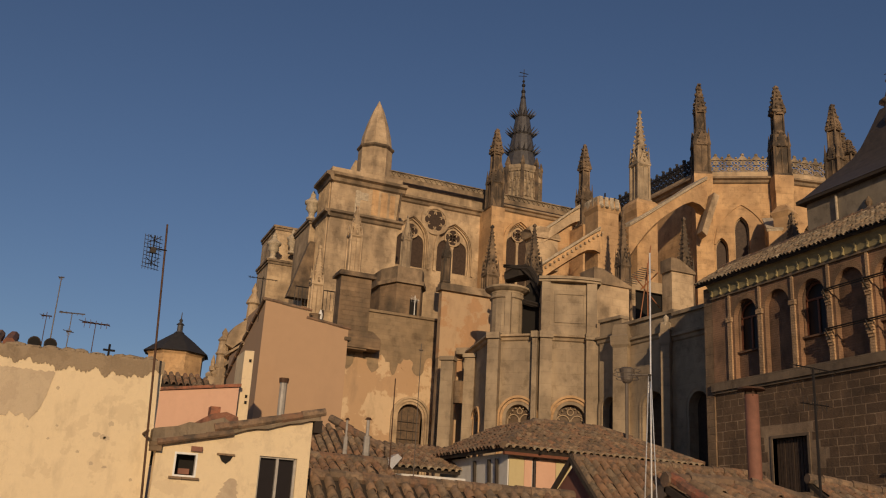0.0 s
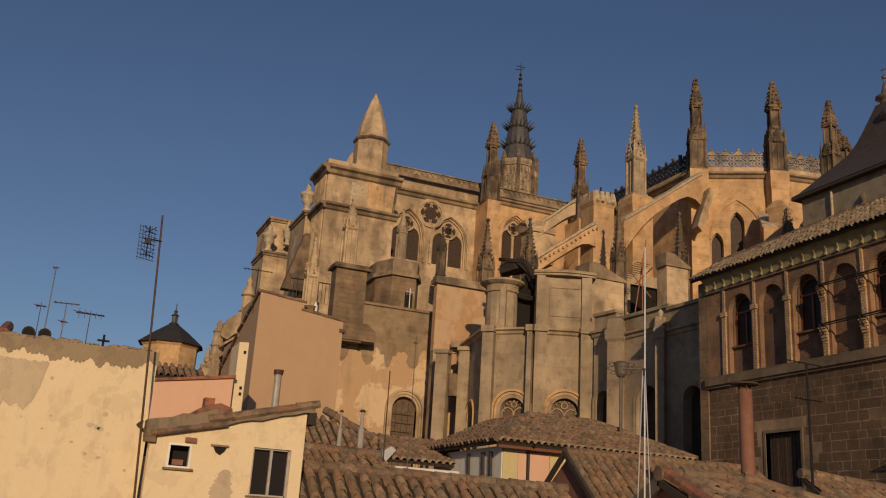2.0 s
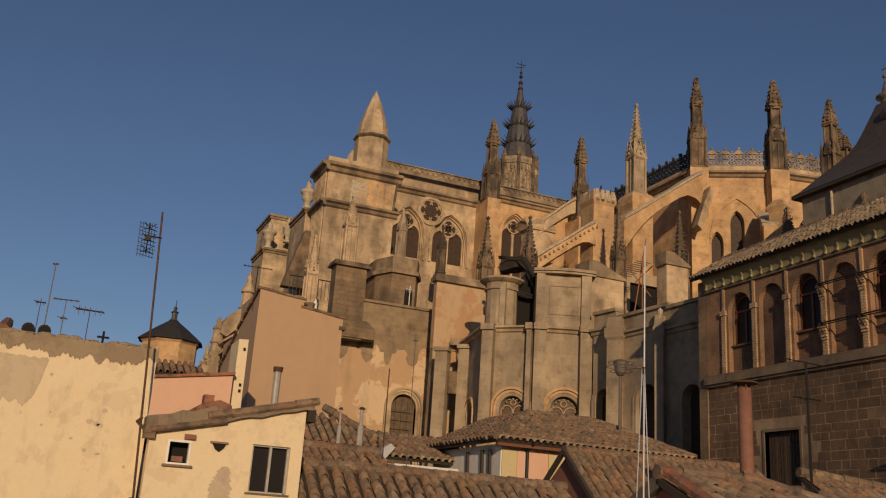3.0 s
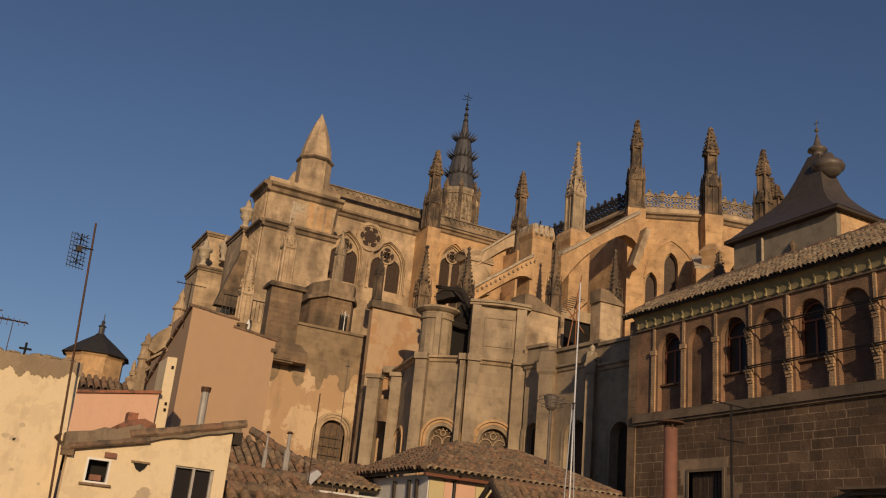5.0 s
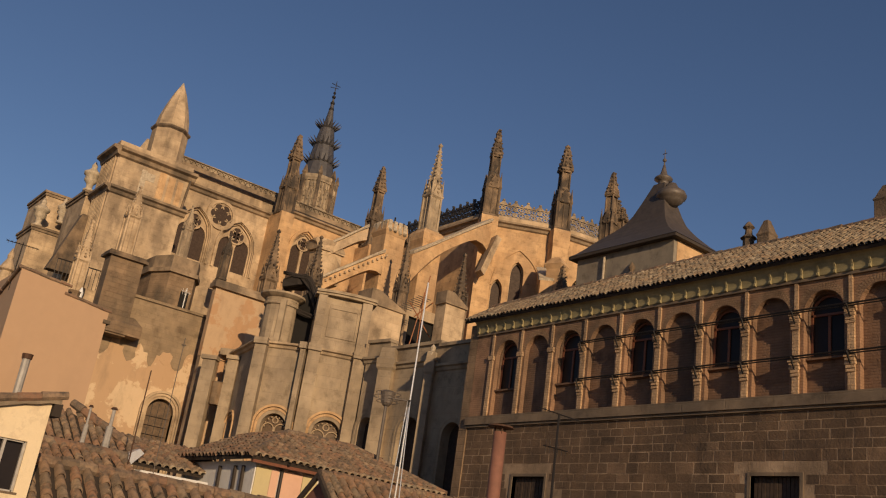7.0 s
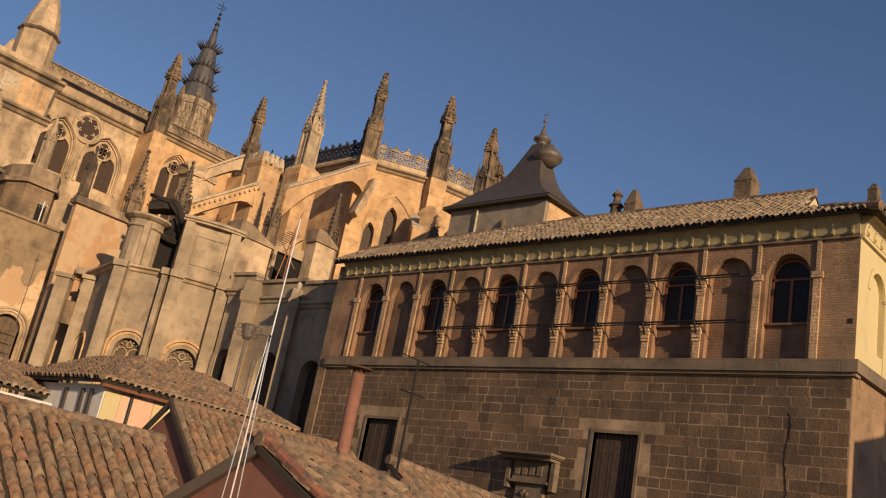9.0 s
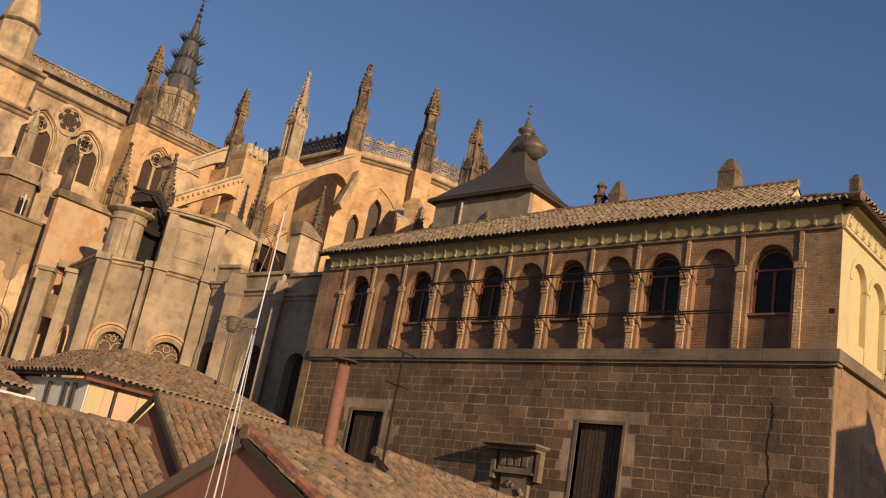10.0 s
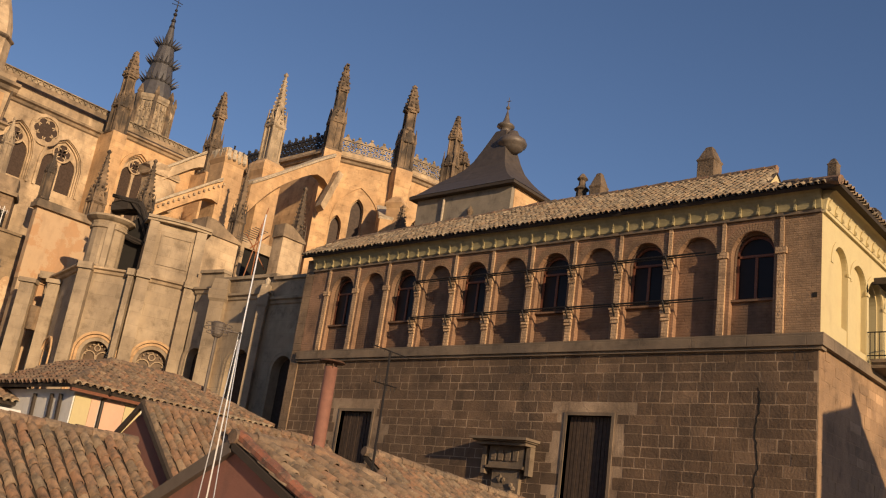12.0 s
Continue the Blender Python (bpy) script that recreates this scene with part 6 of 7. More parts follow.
lathe(bm, 9.72, 59.3, [(0.34, 0), (0.34, 19.4), (0.46, 19.5), (0.34, 19.7), (0.30, 20.3), (0.4, 20.4), (0.16, 20.7), (0.2, 20.9), (0.03, 21.2)], 10)
part("corner_column", bm, STONE, corner)
bm = bmesh.new()
box(bm, 8.95, 9.75, 59.0, 62.0, 0, 18.0)
for k in range(5):
    blob(bm, 9.0 + k * 0.17, 59.2, 18.1 + 0.3 * (k % 2) + 0.1 * k, 0.24, random.Random(k))
lathe(bm, 9.2, 59.3, [(0.12, 17.9), (0.14, 19.0), (0.02, 19.4)], 6)
part("lower_block", bm, STONE, corner)

# ---- tan house ----
tan = thing("tan_house", 8.3, 35, 0, "tall plain tan rendered house with stepped tiled top", "house")
bm = bmesh.new()
slab(bm, [(6.72, 33, 0), (9.93, 33, 0), (9.93, 33, 16.35), (8.36, 33, 16.55), (8.36, 33, 16.82), (6.72, 33, 17.02)], (0, 3.2, 0))
slab(bm, [(6.72, 36.2, 0), (9.9, 36.2, 0), (9.9, 36.2, 15.2), (6.72, 36.2, 15.9)], (0, 3.0, 0))
part("house_wall", bm, PLASTER_TAN, tan, "smooth tan render")
for p, q in (((6.6, 33.0, 17.08), (8.42, 33.0, 16.88)), ((8.3, 33.0, 16.60), (9.98, 33.0, 16.40)), ((6.66, 32.95, 17.05), (6.66, 36.2, 16.1)), ((6.66, 36.2, 16.0), (6.66, 39.2, 15.0))):
    ridge_tiles(tan, p, q, 21, 0.055)
bm = bmesh.new()
box(bm, 9.8, 10.05, 32.94, 33.4, 15.95, 16.08)
part("wall_cap", bm, STONE_BROWN, tan)
bm = bmesh.new()
lathe(bm, 8.75, 33.6, [(0.16, 16.3), (0.22, 16.85), (0.24, 16.9), (0.18, 16.92)], 10)
part("clay_pot", bm, STONE_BROWN, tan)
bm = bmesh.new()
lathe(bm, 8.95, 33.55, [(0.07, 16.6), (0.09, 16.9), (0.02, 17.1)], 8)
part("small_vase", bm, WHITE, tan)
bm = bmesh.new()
box(bm, 7.55, 7.62, 32.985, 33.02, 14.05, 14.13)
part("vent_hole", bm, VOID, tan)
strip = thing("corner_house", 5.5, 28.9, 0, "narrow cream rendered wall end beside the tan house", "house")
bm = bmesh.new()
slab(bm, [(5.30, 28.3, 0), (5.66, 28.3, 0), (5.59, 28.3, 14.24), (5.30, 28.3, 14.22)], (0, 1.2, 0))
part("house_wall", bm, PLASTER_CREAM, strip)
for zz in (12.61, 12.79, 13.88):
    bm = bmesh.new()
    box(bm, 5.46, 5.53, 28.27, 28.3, zz, zz + 0.09)
    part("vent_hole", bm, VOID, strip)


def yagi(name, x, y, z0, z1, booms, label, turn=0.0, mat=None, r=0.022):
    """A roof aerial: pole, booms and cross elements. booms: (height, length, elements, spread)."""
    ob = thing(name, x, y, z0, label, "antenna", "roof aerials")
    bm = bmesh.new()
    cyl(bm, (x, y, z0), (x, y, z1), r, r * 0.8, 6)
    part("pole", bm, mat or RUST, ob)
    c, s = math.cos(turn), math.sin(turn)
    for zb, ln, n, sp in booms:
        bm = bmesh.new()
        cyl(bm, (x - ln * 0.5 * c, y - ln * 0.5 * s, zb), (x + ln * 0.5 * c, y + ln * 0.5 * s, zb + 0.03), 0.014, seg=5)
        for k in range(n):
            t = -0.5 + (k + 0.5) / n
            px, py = x + ln * t * c, y + ln * t * s
            w = sp * (1 - 0.5 * k / n)
            cyl(bm, (px - w * 0.6, py - w * 0.6, zb + 0.02), (px + w * 0.6, py + w * 0.6, zb + 0.02), 0.007, seg=4)
            cyl(bm, (px, py, zb - w * 0.5), (px, py, zb + w * 0.5), 0.006, seg=4)
        part("boom", bm, mat or IRON, ob)
    return ob


yagi("antenna", 6.72, 34.0, 16.4, 18.15, [(18.05, 1.1, 8, 0.16)], "dark comb aerial on a roof pole", 0.0, IRON)

# ---- cream wall and cream house in front ----
cream = thing("cream_wall_house", -0.5, 19, 0, "blank peeling cream party wall with a mortar coping", "house")
WY = 18.4
bm = bmesh.new()
slab(bm, [(-6, WY, 0), (1.94, WY, 0), (1.94, WY, 11.98), (-0.95, WY, 11.9), (-6, WY, 11.8)], (0, 5, 0))
part("house_wall", bm, PLASTER_CREAM, cream, "peeling cream render")
rng = random.Random(5)
bm = bmesh.new()
N = 420
top = [(-6 + 7.96 * i / N, 11.92 + 0.06 * (i / N) + rng.uniform(-0.015, 0.02)) for i in range(N + 1)]
low = []
for i, (x, z) in enumerate(top):
    walk_ = 0.8 * walk_ + rng.uniform(-0.035, 0.035) if i else 0.0
    drop = 0.29 + 0.05 * math.sin(x * 1.9) + 0.03 * math.sin(x * 5.3 + 1) + 0.02 * math.sin(x * 17) + walk_
    low.append((x, z - drop))
for i in range(N):
    slab(bm, [(low[i][0], WY, low[i][1]), (low[i + 1][0], WY, low[i + 1][1]), (top[i + 1][0], WY, top[i + 1][1]), (top[i][0], WY, top[i][1])], (0, -0.014, 0))
bmesh.ops.remove_doubles(bm, verts=bm.verts, dist=0.0005)
part("mortar_band", bm, plaster("grey_mortar", (0.34, 0.26, 0.17), (0.26, 0.195, 0.125), (0.14, 0.105, 0.07), 2.6, 0.7, 0.7, 0.52), cream, "grey crumbling mortar band with runs")
bm = bmesh.new()
xs = [-6 + 6.06 * i / 160 for i in range(161)]
up_ = [(x, 11.56 + rng.uniform(-0.02, 0.02)) for x in xs]
dn_ = [(x, 10.78 + 0.08 * math.sin(x * 2.3) + 0.05 * math.sin(x * 9) + 0.03 * math.sin(x * 31) + rng.uniform(-0.03, 0.03) + 0.7 * max(0.0, (x + 0.25) / 0.31) ** 2) for x in xs]
for i in range(160):
    slab(bm, [(*dn_[i][:1], WY, dn_[i][1]), (dn_[i + 1][0], WY, dn_[i + 1][1]), (up_[i + 1][0], WY, up_[i + 1][1]), (up_[i][0], WY, up_[i][1])], (0, -0.008, 0))
bmesh.ops.remove_doubles(bm, verts=bm.verts, dist=0.0005)
part("render_patch", bm, plaster("greyed_render", (0.56, 0.45, 0.31), (0.46, 0.36, 0.25), (0.32, 0.25, 0.18), 2.4, 0.65, 0.5, 0.5), cream, "older greyer patch of render")
for k in range(26):
    b = bmesh.new()
    x = -5.8 + k * 0.30 + rng.uniform(-0.08, 0.08)
    fl_ = 11.94 + 0.06 * (x + 6) / 8
    res = bmesh.ops.create_icosphere(b, subdivisions=2, radius=0.13, matrix=Matrix.Translation((x, WY + 0.16, fl_)) @ Matrix.Diagonal((rng.uniform(1.0, 1.9), 1.2, rng.uniform(0.3, 0.65), 1)))
    roughen(b, 0.018, k)
    part("coping_lump", b, bpy.data.materials["grey_mortar"], cream)
for k in range(14):
    b = bmesh.new()
    x, z = rng.uniform(-1.0, 1.8), rng.uniform(9.6, 11.4)
    r = rng.uniform(0.02, 0.06)
    pts = [(x + r * math.cos(t) * rng.uniform(0.6, 1.5), z + r * math.sin(t) * rng.uniform(0.5, 1.2)) for t in [2 * math.pi * i / 11 for i in range(11)]]
    slab(b, [(px_, WY, pz_) for px_, pz_ in pts], (0, -0.003, 0))
    part("flaked_spot", b, bpy.data.materials["greyed_render"], cream)
for x, r in ((-0.42, 0.12), (-0.12, 0.12)):
    b = bmesh.new()
    cyl(b, (x * 0.95, 19.0, 12.15), (x * 0.95, 20.4, 12.3), r, r, 12)
    pot = part("clay_pipe", b, TILE_BED, cream, "round dark clay pipe end")
    b = bmesh.new()
    cyl(b, (x * 0.95, 18.985, 12.15), (x * 0.95, 18.995, 12.15), r * 0.8, r * 0.8, 12)
    part("pipe_mouth", b, VOID, pot)
b = bmesh.new()
for k in range(9):
    cyl(b, (-2.9 + k * 0.26, 18.9, 12.05), (-2.9 + k * 0.26, 20.4, 12.45), 0.12, 0.11, 8)
part("roof_tile_row", b, TILE_RED, cream, "red clay roof tiles", kind="stuff")

yagi("antenna", -0.14, 20.0, 12.2, 13.72, [(13.68, 0.10, 2, 0.06)], "thin white whip aerial on a roof", 0.0, LEAD, 0.012)
yagi("antenna", -0.30, 21.0, 12.3, 13.15, [(13.05, 0.2, 3, 0.12)], "small dark roof aerial", 0.3, RUST, 0.009)
yagi("antenna", 0.18, 20.0, 12.2, 13.0, [(12.98, 0.5, 5, 0.05), (12.6, 0.1, 2, 0.15)], "pale pole with a dark comb aerial", 0.1, LEAD, 0.010)
yagi("antenna", 0.66, 20.0, 12.2, 12.9, [(12.83, 0.55, 5, 0.2)], "small rusty comb aerial", 0.2, RUST, 0.009)
b = thing("roof_cross", 1.1, 20, 12, "tiny dark iron cross on a ridge", "cross")
bm = bmesh.new()
cyl(bm, (1.02, 20.5, 12.0), (1.02, 20.5, 12.55), 0.025, seg=5)
cyl(bm, (0.90, 20.5, 12.42), (1.14, 20.5, 12.42), 0.025, seg=5)
part("cross_bar", bm, IRON, b)

# tall mesh aerial fixed to the wall corner
ant = thing("mesh_antenna", 2.0, 17.8, 9, "tall rusty pole with a square mesh aerial", "antenna", "roof aerials")
bm = bmesh.new()
cyl(bm, (1.97, 17.75, 6.5), (1.56, 17.75, 14.5), 0.024, 0.018, 6)
part("pole", bm, RUST, ant)
bm = bmesh.new()
for k in range(9):
    cyl(bm, (1.20, 17.75, 13.62 + k * 0.075), (1.52, 17.7, 13.56 + k * 0.075), 0.006, seg=4)
for k in range(6):
    cyl(bm, (1.22 + k * 0.055, 17.73, 13.56), (1.19 + k * 0.055, 17.73, 14.24), 0.006, seg=4)
for zz in (13.66, 13.88, 14.1):
    for s in (-1, 1):
        cyl(bm, (1.36, 17.6, zz), (1.36 + s * 0.11, 17.5, zz + 0.07), 0.008, seg=4)
        cyl(bm, (1.36, 17.6, zz), (1.36 + s * 0.11, 17.5, zz - 0.07), 0.008, seg=4)
cyl(bm, (1.36, 17.6, 13.6), (1.36, 17.6, 14.2), 0.012, seg=5)
part("mesh_panel", bm, IRON, ant)
bm = bmesh.new()
box(bm, 1.31, 1.41, 17.52, 17.6, 13.84, 13.95)
cyl(bm, (1.3, 17.72, 13.98), (1.62, 17.74, 13.98), 0.015, seg=5)
part("junction_box", bm, IRON, ant)
for zz in (9.2, 10.6):
    bm = bmesh.new()
    xx = 1.97 - 0.41 * (zz - 6.5) / 8
    cyl(bm, (xx, 17.7, zz), (xx, 18.42, zz), 0.03, seg=6)
    part("wall_bracket", bm, RUST, ant)

# cream house with a mono-pitch verge
HY = 18.0
hut = thing("cream_house", 3.4, 20, 0, "small cream rendered house with a sloping tiled verge", "house")
hf = Front((1.98, HY), (4.86, HY))


def verge(s):
    return 10.42 + 0.235 * s


bm = bmesh.new()
slab(bm, [hf.at(0, verge(0) - 0.05, 0.4), hf.at(hf.len, verge(hf.len) - 0.05, 0.4), hf.at(hf.len, verge(hf.len) - 0.2, 0.4), hf.at(0, verge(0) - 0.2, 0.4)], (0, 5.6, 0))
part("roof_deck", bm, TILE_BED, hut)
bm = bmesh.new()
W1, W2 = (0.34, 0.76, 9.86, 10.30), (1.91, 2.64, 9.47, 10.36)
fwall(bm, hf, 0, hf.len, 0, 10.40, [(W1[0], W1[1], W1[2], W1[3], 0, "flat"), (W2[0], W2[1], W2[2], W2[3], 0, "flat")], 0, 0.35)
fpoly(bm, hf, [(0, 10.40), (hf.len, 10.40), (hf.len, verge(hf.len)), (0, verge(0))], 0, 0.35)
box(bm, 4.52, 4.85, HY + 0.36, 24, 0, 10.9)
part("house_wall", bm, PLASTER_CREAM, hut)
bm = bmesh.new()
rng = random.Random(9)
n = 15
pr = [(-0.1 + 3.12 * i / n, rng.uniform(-0.03, 0.03)) for i in range(n + 1)]
for i in range(n):
    a, b = pr[i], pr[i + 1]
    slab(bm, [hf.at(a[0], verge(a[0]) + 0.0 + a[1], -0.10), hf.at(b[0], verge(b[0]) + b[1], -0.10), hf.at(b[0], verge(b[0]) + 0.17 + (0.12 if b[0] < 1.2 else 0) + b[1], -0.02), hf.at(a[0], verge(a[0]) + 0.17 + (0.12 if a[0] < 1.2 else 0) + a[1], -0.02)], (0, 2.5, 0.0))
bmesh.ops.remove_doubles(bm, verts=bm.verts, dist=0.002)
part("verge_mortar", bm, plaster("lichened_mortar", (0.27, 0.205, 0.135), (0.19, 0.145, 0.095), (0.10, 0.078, 0.055), 3.5, 0.8, 0.9, 0.5), hut, "grey crumbling mortar verge")
ridge_tiles(hut, hf.at(1.0, verge(1.0) + 0.13, -0.04), hf.at(3.05, verge(3.05) + 0.15, -0.04), 31, 0.085)
ridge_tiles(hut, hf.at(0.0, verge(0) + 0.02, -0.1), hf.at(1.3, verge(1.3) - 0.02, -0.1), 32, 0.06)
bm = bmesh.new()
fbox(bm, hf, 2.9, 3.05, 10.88, 11.12, -0.09, 0.3)
part("verge_end_tile", bm, TILE_BED, hut)
for a, b, z0, z1, bars, mat in ((*W1, 0, WHITE), (*W2, 1, ZINC)):
    fr = bmesh.new()
    t = 0.035 if not bars else 0.03
    fbox(fr, hf, a, a + t, z0, z1, -0.015 if not bars else 0.05, 0.12)
    fbox(fr, hf, b - t * (1 if not bars else 1.6), b, z0, z1, -0.015 if not bars else 0.05, 0.12)
    fbox(fr, hf, a + t, b - t, z1 - t, z1, -0.015 if not bars else 0.05, 0.12)
    fbox(fr, hf, a + t, b - t, z0, z0 + t, -0.015 if not bars else 0.05, 0.12)
    if bars:
        fbox(fr, hf, (a + b) / 2 - 0.03, (a + b) / 2 + 0.02, z0, z1, 0.04, 0.12)
    win = part("window", fr, mat, hut, "small open window with a white frame" if not bars else "dark two-part window with a grey frame")
    g = bmesh.new()
    fbox(g, hf, a, b, z0, z1, 0.30 if not bars else 0.15, 0.32 if not bars else 0.17)
    part("pane", g, VOID if not bars else GLASS, win)
    sl = bmesh.new()
    fbox(sl, hf, a - 0.06, b + 0.06, z0 - 0.04, z0, -0.07 if not bars else -0.01, 0.02)
    part("sill", sl, STONE_BROWN, win)
b = bmesh.new()
fbox(b, hf, 0.46, 0.66, 9.92, 10.02, 0.16, 0.28)
part("brick_stack", b, TERRACOTTA, hut)
b = bmesh.new()
fbox(b, hf, 0.62, 0.82, 10.33, 10.42, -0.07, 0.0)
part("broken_tile", b, TERRACOTTA, hut)
b = bmesh.new()
fpoly(b, hf, [(1.14, 10.31), (1.40, 10.30), (1.36, 10.22), (1.28, 10.15), (1.20, 10.2)], -0.012, 0.0)
part("wall_hole", b, VOID, hut)
b = bmesh.new()
fbox(b, hf, 1.10, 1.43, 10.305, 10.34, -0.05, 0.0)
part("hole_lintel", b, STONE_BROWN, hut)
b = bmesh.new()
fbox(b, hf, -0.12, 0.08, 10.28, 10.44, -0.12, 0.1)
part("corner_stone", b, STONE_BROWN, hut)
b = bmesh.new()
rng = random.Random(21)
left_, right_ = [], []
for k in range(60):
    z = 8.4 + 1.5 * k / 59
    w_ = 0.24 * math.sqrt(max(0.03, 1 - ((z - 9.3) / 0.62) ** 2)) if abs(z - 9.3) < 0.62 else 0.05
    m_ = 1.36 + 0.12 * (z - 9.3)
    left_.append((m_ - w_ * rng.uniform(0.65, 1.0), z))
    right_.append((m_ + w_ * rng.uniform(0.65, 1.0), z))
fpoly(b, hf, right_ + left_[::-1], -0.006, 0.0)
part("render_patch", b, bpy.data.materials["greyed_render"], hut, "worn grey patch of render")

# small roof pieces behind: pink wall, red roof, far grey roof
pink = thing("pink_house", 4, 29, 0, "salmon pink rendered house with a red tile coping", "house")
bm = bmesh.new()
slab(bm, [(2.0, 28, 0), (5.2, 28, 0), (5.2, 28, 13.05), (2.0, 28, 12.55)], (0, 0.28, 0))
part("house_wall", bm, PLASTER_PINK, pink)
bm = bmesh.new()
slab(bm, [(2.0, 27.92, 12.56), (5.25, 27.92, 13.06), (5.25, 27.92, 13.15), (2.0, 27.92, 12.64)], (0, 0.36, 0))
part("tile_coping", bm, TILE_RED, pink)
bm = bmesh.new()
box(bm, 3.95, 4.2, 24.8, 25.2, 11.4, 12.02)
slab(bm, [(3.5, 24.7, 11.5), (4.75, 24.7, 11.45), (4.65, 24.7, 11.80), (4.35, 24.7, 11.9), (3.95, 24.7, 11.8)], (0, 1.0, 0))
part("red_chimney", bm, TILE_RED, pink, "red tiled chimney stump")
far = thing("grey_roofed_house", 4, 33, 0, "low house with a grey weathered tile roof", "house")
bm = bmesh.new()
box(bm, 2.6, 5.2, 32.2, 35, 0, 13.5)
part("house_wall", bm, PLASTER_WHITE, far)
tiled_slope(far, (2.5, 32.0, 13.45), (1, 0, 0), (0, 1, 0.45), [(0, 0), (2.8, 0), (2.3, 1.3), (0, 1.1)], 41, 0)

# ---- tiled roofs in front of the chapels ----
mid = thing("front_tiled_house", 8, 19, 0, "low house under a weathered clay tile roof", "house", "tile-roofed houses")
bm = bmesh.new()
box(bm, 4.9, 11.5, 17.4, 21.5, 0, 8.2)
slab(bm, [(11.5, 17.4, 8.1), (11.5, 21.6, 8.1), (11.5, 19.5, 9.9)], (-6.6, 0, 0))
part("house_wall", bm, PLASTER_RED, mid)
upv = Vector((0, 19.5 - 17.0, 10.13 - 8.22))
tiled_slope(mid, (4.95, 17.0, 8.22), (1, 0, 0), upv, [(0, 0), (6.65, 0), (6.65, upv.length), (0, upv.length)], 51, 300, 0.29, 0.34, lambda s, t: -s)
ridge_tiles(mid, (4.95, 19.5, 10.18), (11.62, 19.5, 10.18), 52, 0.13)
bk = thing("back_tiled_house", 7, 23.5, 0, "low house under a weathered clay tile roof", "house", "tile-roofed houses")
bm = bmesh.new()
box(bm, 4.9, 8.7, 22.2, 25.5, 0, 9.65)
part("house_wall", bm, PLASTER_WHITE, bk)
upv = Vector((0, 2.2, 1.0))
tiled_slope(bk, (4.9, 22.0, 9.90), (1, 0, 0), upv, [(0, 0), (3.75, 0), (3.75, upv.length), (0, upv.length)], 53, 60, 0.25)
ridge_tiles(bk, (4.9, 24.2, 10.94), (8.65, 24.2, 10.94), 54)
lean = thing("leaning_roof_house", 9, 28, 0, "old house with a slipping clay tile roof", "house", "tile-roofed houses")
bm = bmesh.new()
box(bm, 7.0, 9.9, 27.4, 31, 0, 11.2)
part("house_wall", bm, PLASTER_WHITE, lean)
upv = Vector((0, 2.4, 1.45))
tiled_slope(lean, (7.0, 26.6, 11.2), (1, 0, 0), upv, [(0, 0), (2.9, 0), (1.25, 1.85), (0, 2.1)], 55, 80, 0.25)
ridge_tiles(lean, (9.95, 26.6, 11.28), (8.2, 28.2, 12.42), 56)
gut = bmesh.new()
slab(gut, [(8.9, 25.9, 10.9), (9.6, 25.9, 11.35), (9.75, 25.9, 11.25), (9.2, 25.9, 10.6)], (0, 0.4, 0))
part("flashing", gut, STEEL, lean)

# hip-roofed house
hipy0, hipx0, hipx1, hz = 26.0, 13.1, 20.6, 11.85
hipH = thing("hip_roofed_house", 17, 29, 0, "house with a hipped clay tile roof and coloured panels", "house", "tile-roofed houses")
bm = bmesh.new()
box(bm, 13.46, 20.3, 26.45, 31.8, 0, 11.75)
part("house_wall", bm, PLASTER_WHITE, hipH)
for x0, x1, m_ in ((13.5, 14.02, PLASTER_LIGHT), (14.03, 14.30, PLASTER_PINK), (14.42, 15.14, PLASTER_PINK), (15.16, 15.7, PLASTER_LIGHT), (15.75, 20.2, PLASTER_WHITE)):
    b = bmesh.new()
    box(b, x0, x1, 26.41, 26.45, 9.5, 11.62)
    part("wall_panel", b, m_, hipH)
b = bmesh.new()
cyl(b, (14.36, 26.36, 9.5), (14.36, 26.36, 11.6), 0.05)
cyl(b, (14.36, 26.36, 11.6), (14.36, 26.0, 11.8), 0.06)
part("rain_pipe", b, IRON, hipH)
b = bmesh.new()
box(b, hipx0 + 0.05, hipx1 - 0.05, 26.05, 26.2, 11.66, 11.78)
part("gutter", b, WOOD_RED, hipH)
for y0 in (26.95, 27.5, 28.6):
    b = bmesh.new()
    slab(b, [(13.44, y0, 10.2), (13.44, y0 + 0.11, 10.2), (13.44, y0 + 0.22, 11.6), (13.44, y0 + 0.11, 11.6)], (-0.08, 0, 0))
    part("eave_strut", b, WOOD_DARK, hipH)
upv = Vector((0, 3.0, 1.28))
L = upv.length
tiled_slope(hipH, (hipx0, hipy0, hz), (1, 0, 0), upv, [(0, 0), (hipx1 - hipx0, 0), (5.4, L), (2.6, L)], 57, 300, 0.24, 0.34, lambda s, t: t)
upw = Vector((2.6, 0, 1.28))
tiled_slope(hipH, (hipx0, 32.0, hz), (0, -1, 0), upw, [(0, 0), (6.0, 0), (3.0, upw.length), (0, upw.length)], 58, 0, 0.27, 0.36)
ridge_tiles(hipH, (hipx0, hipy0, hz + 0.06), (15.7, 29.0, 13.17), 59, 0.12)
ridge_tiles(hipH, (15.7, 29.0, 13.17), (18.5, 29.0, 13.17), 60, 0.12)
ridge_tiles(hipH, (hipx1, hipy0, hz + 0.06), (18.5, 29.0, 13.17), 61, 0.12)
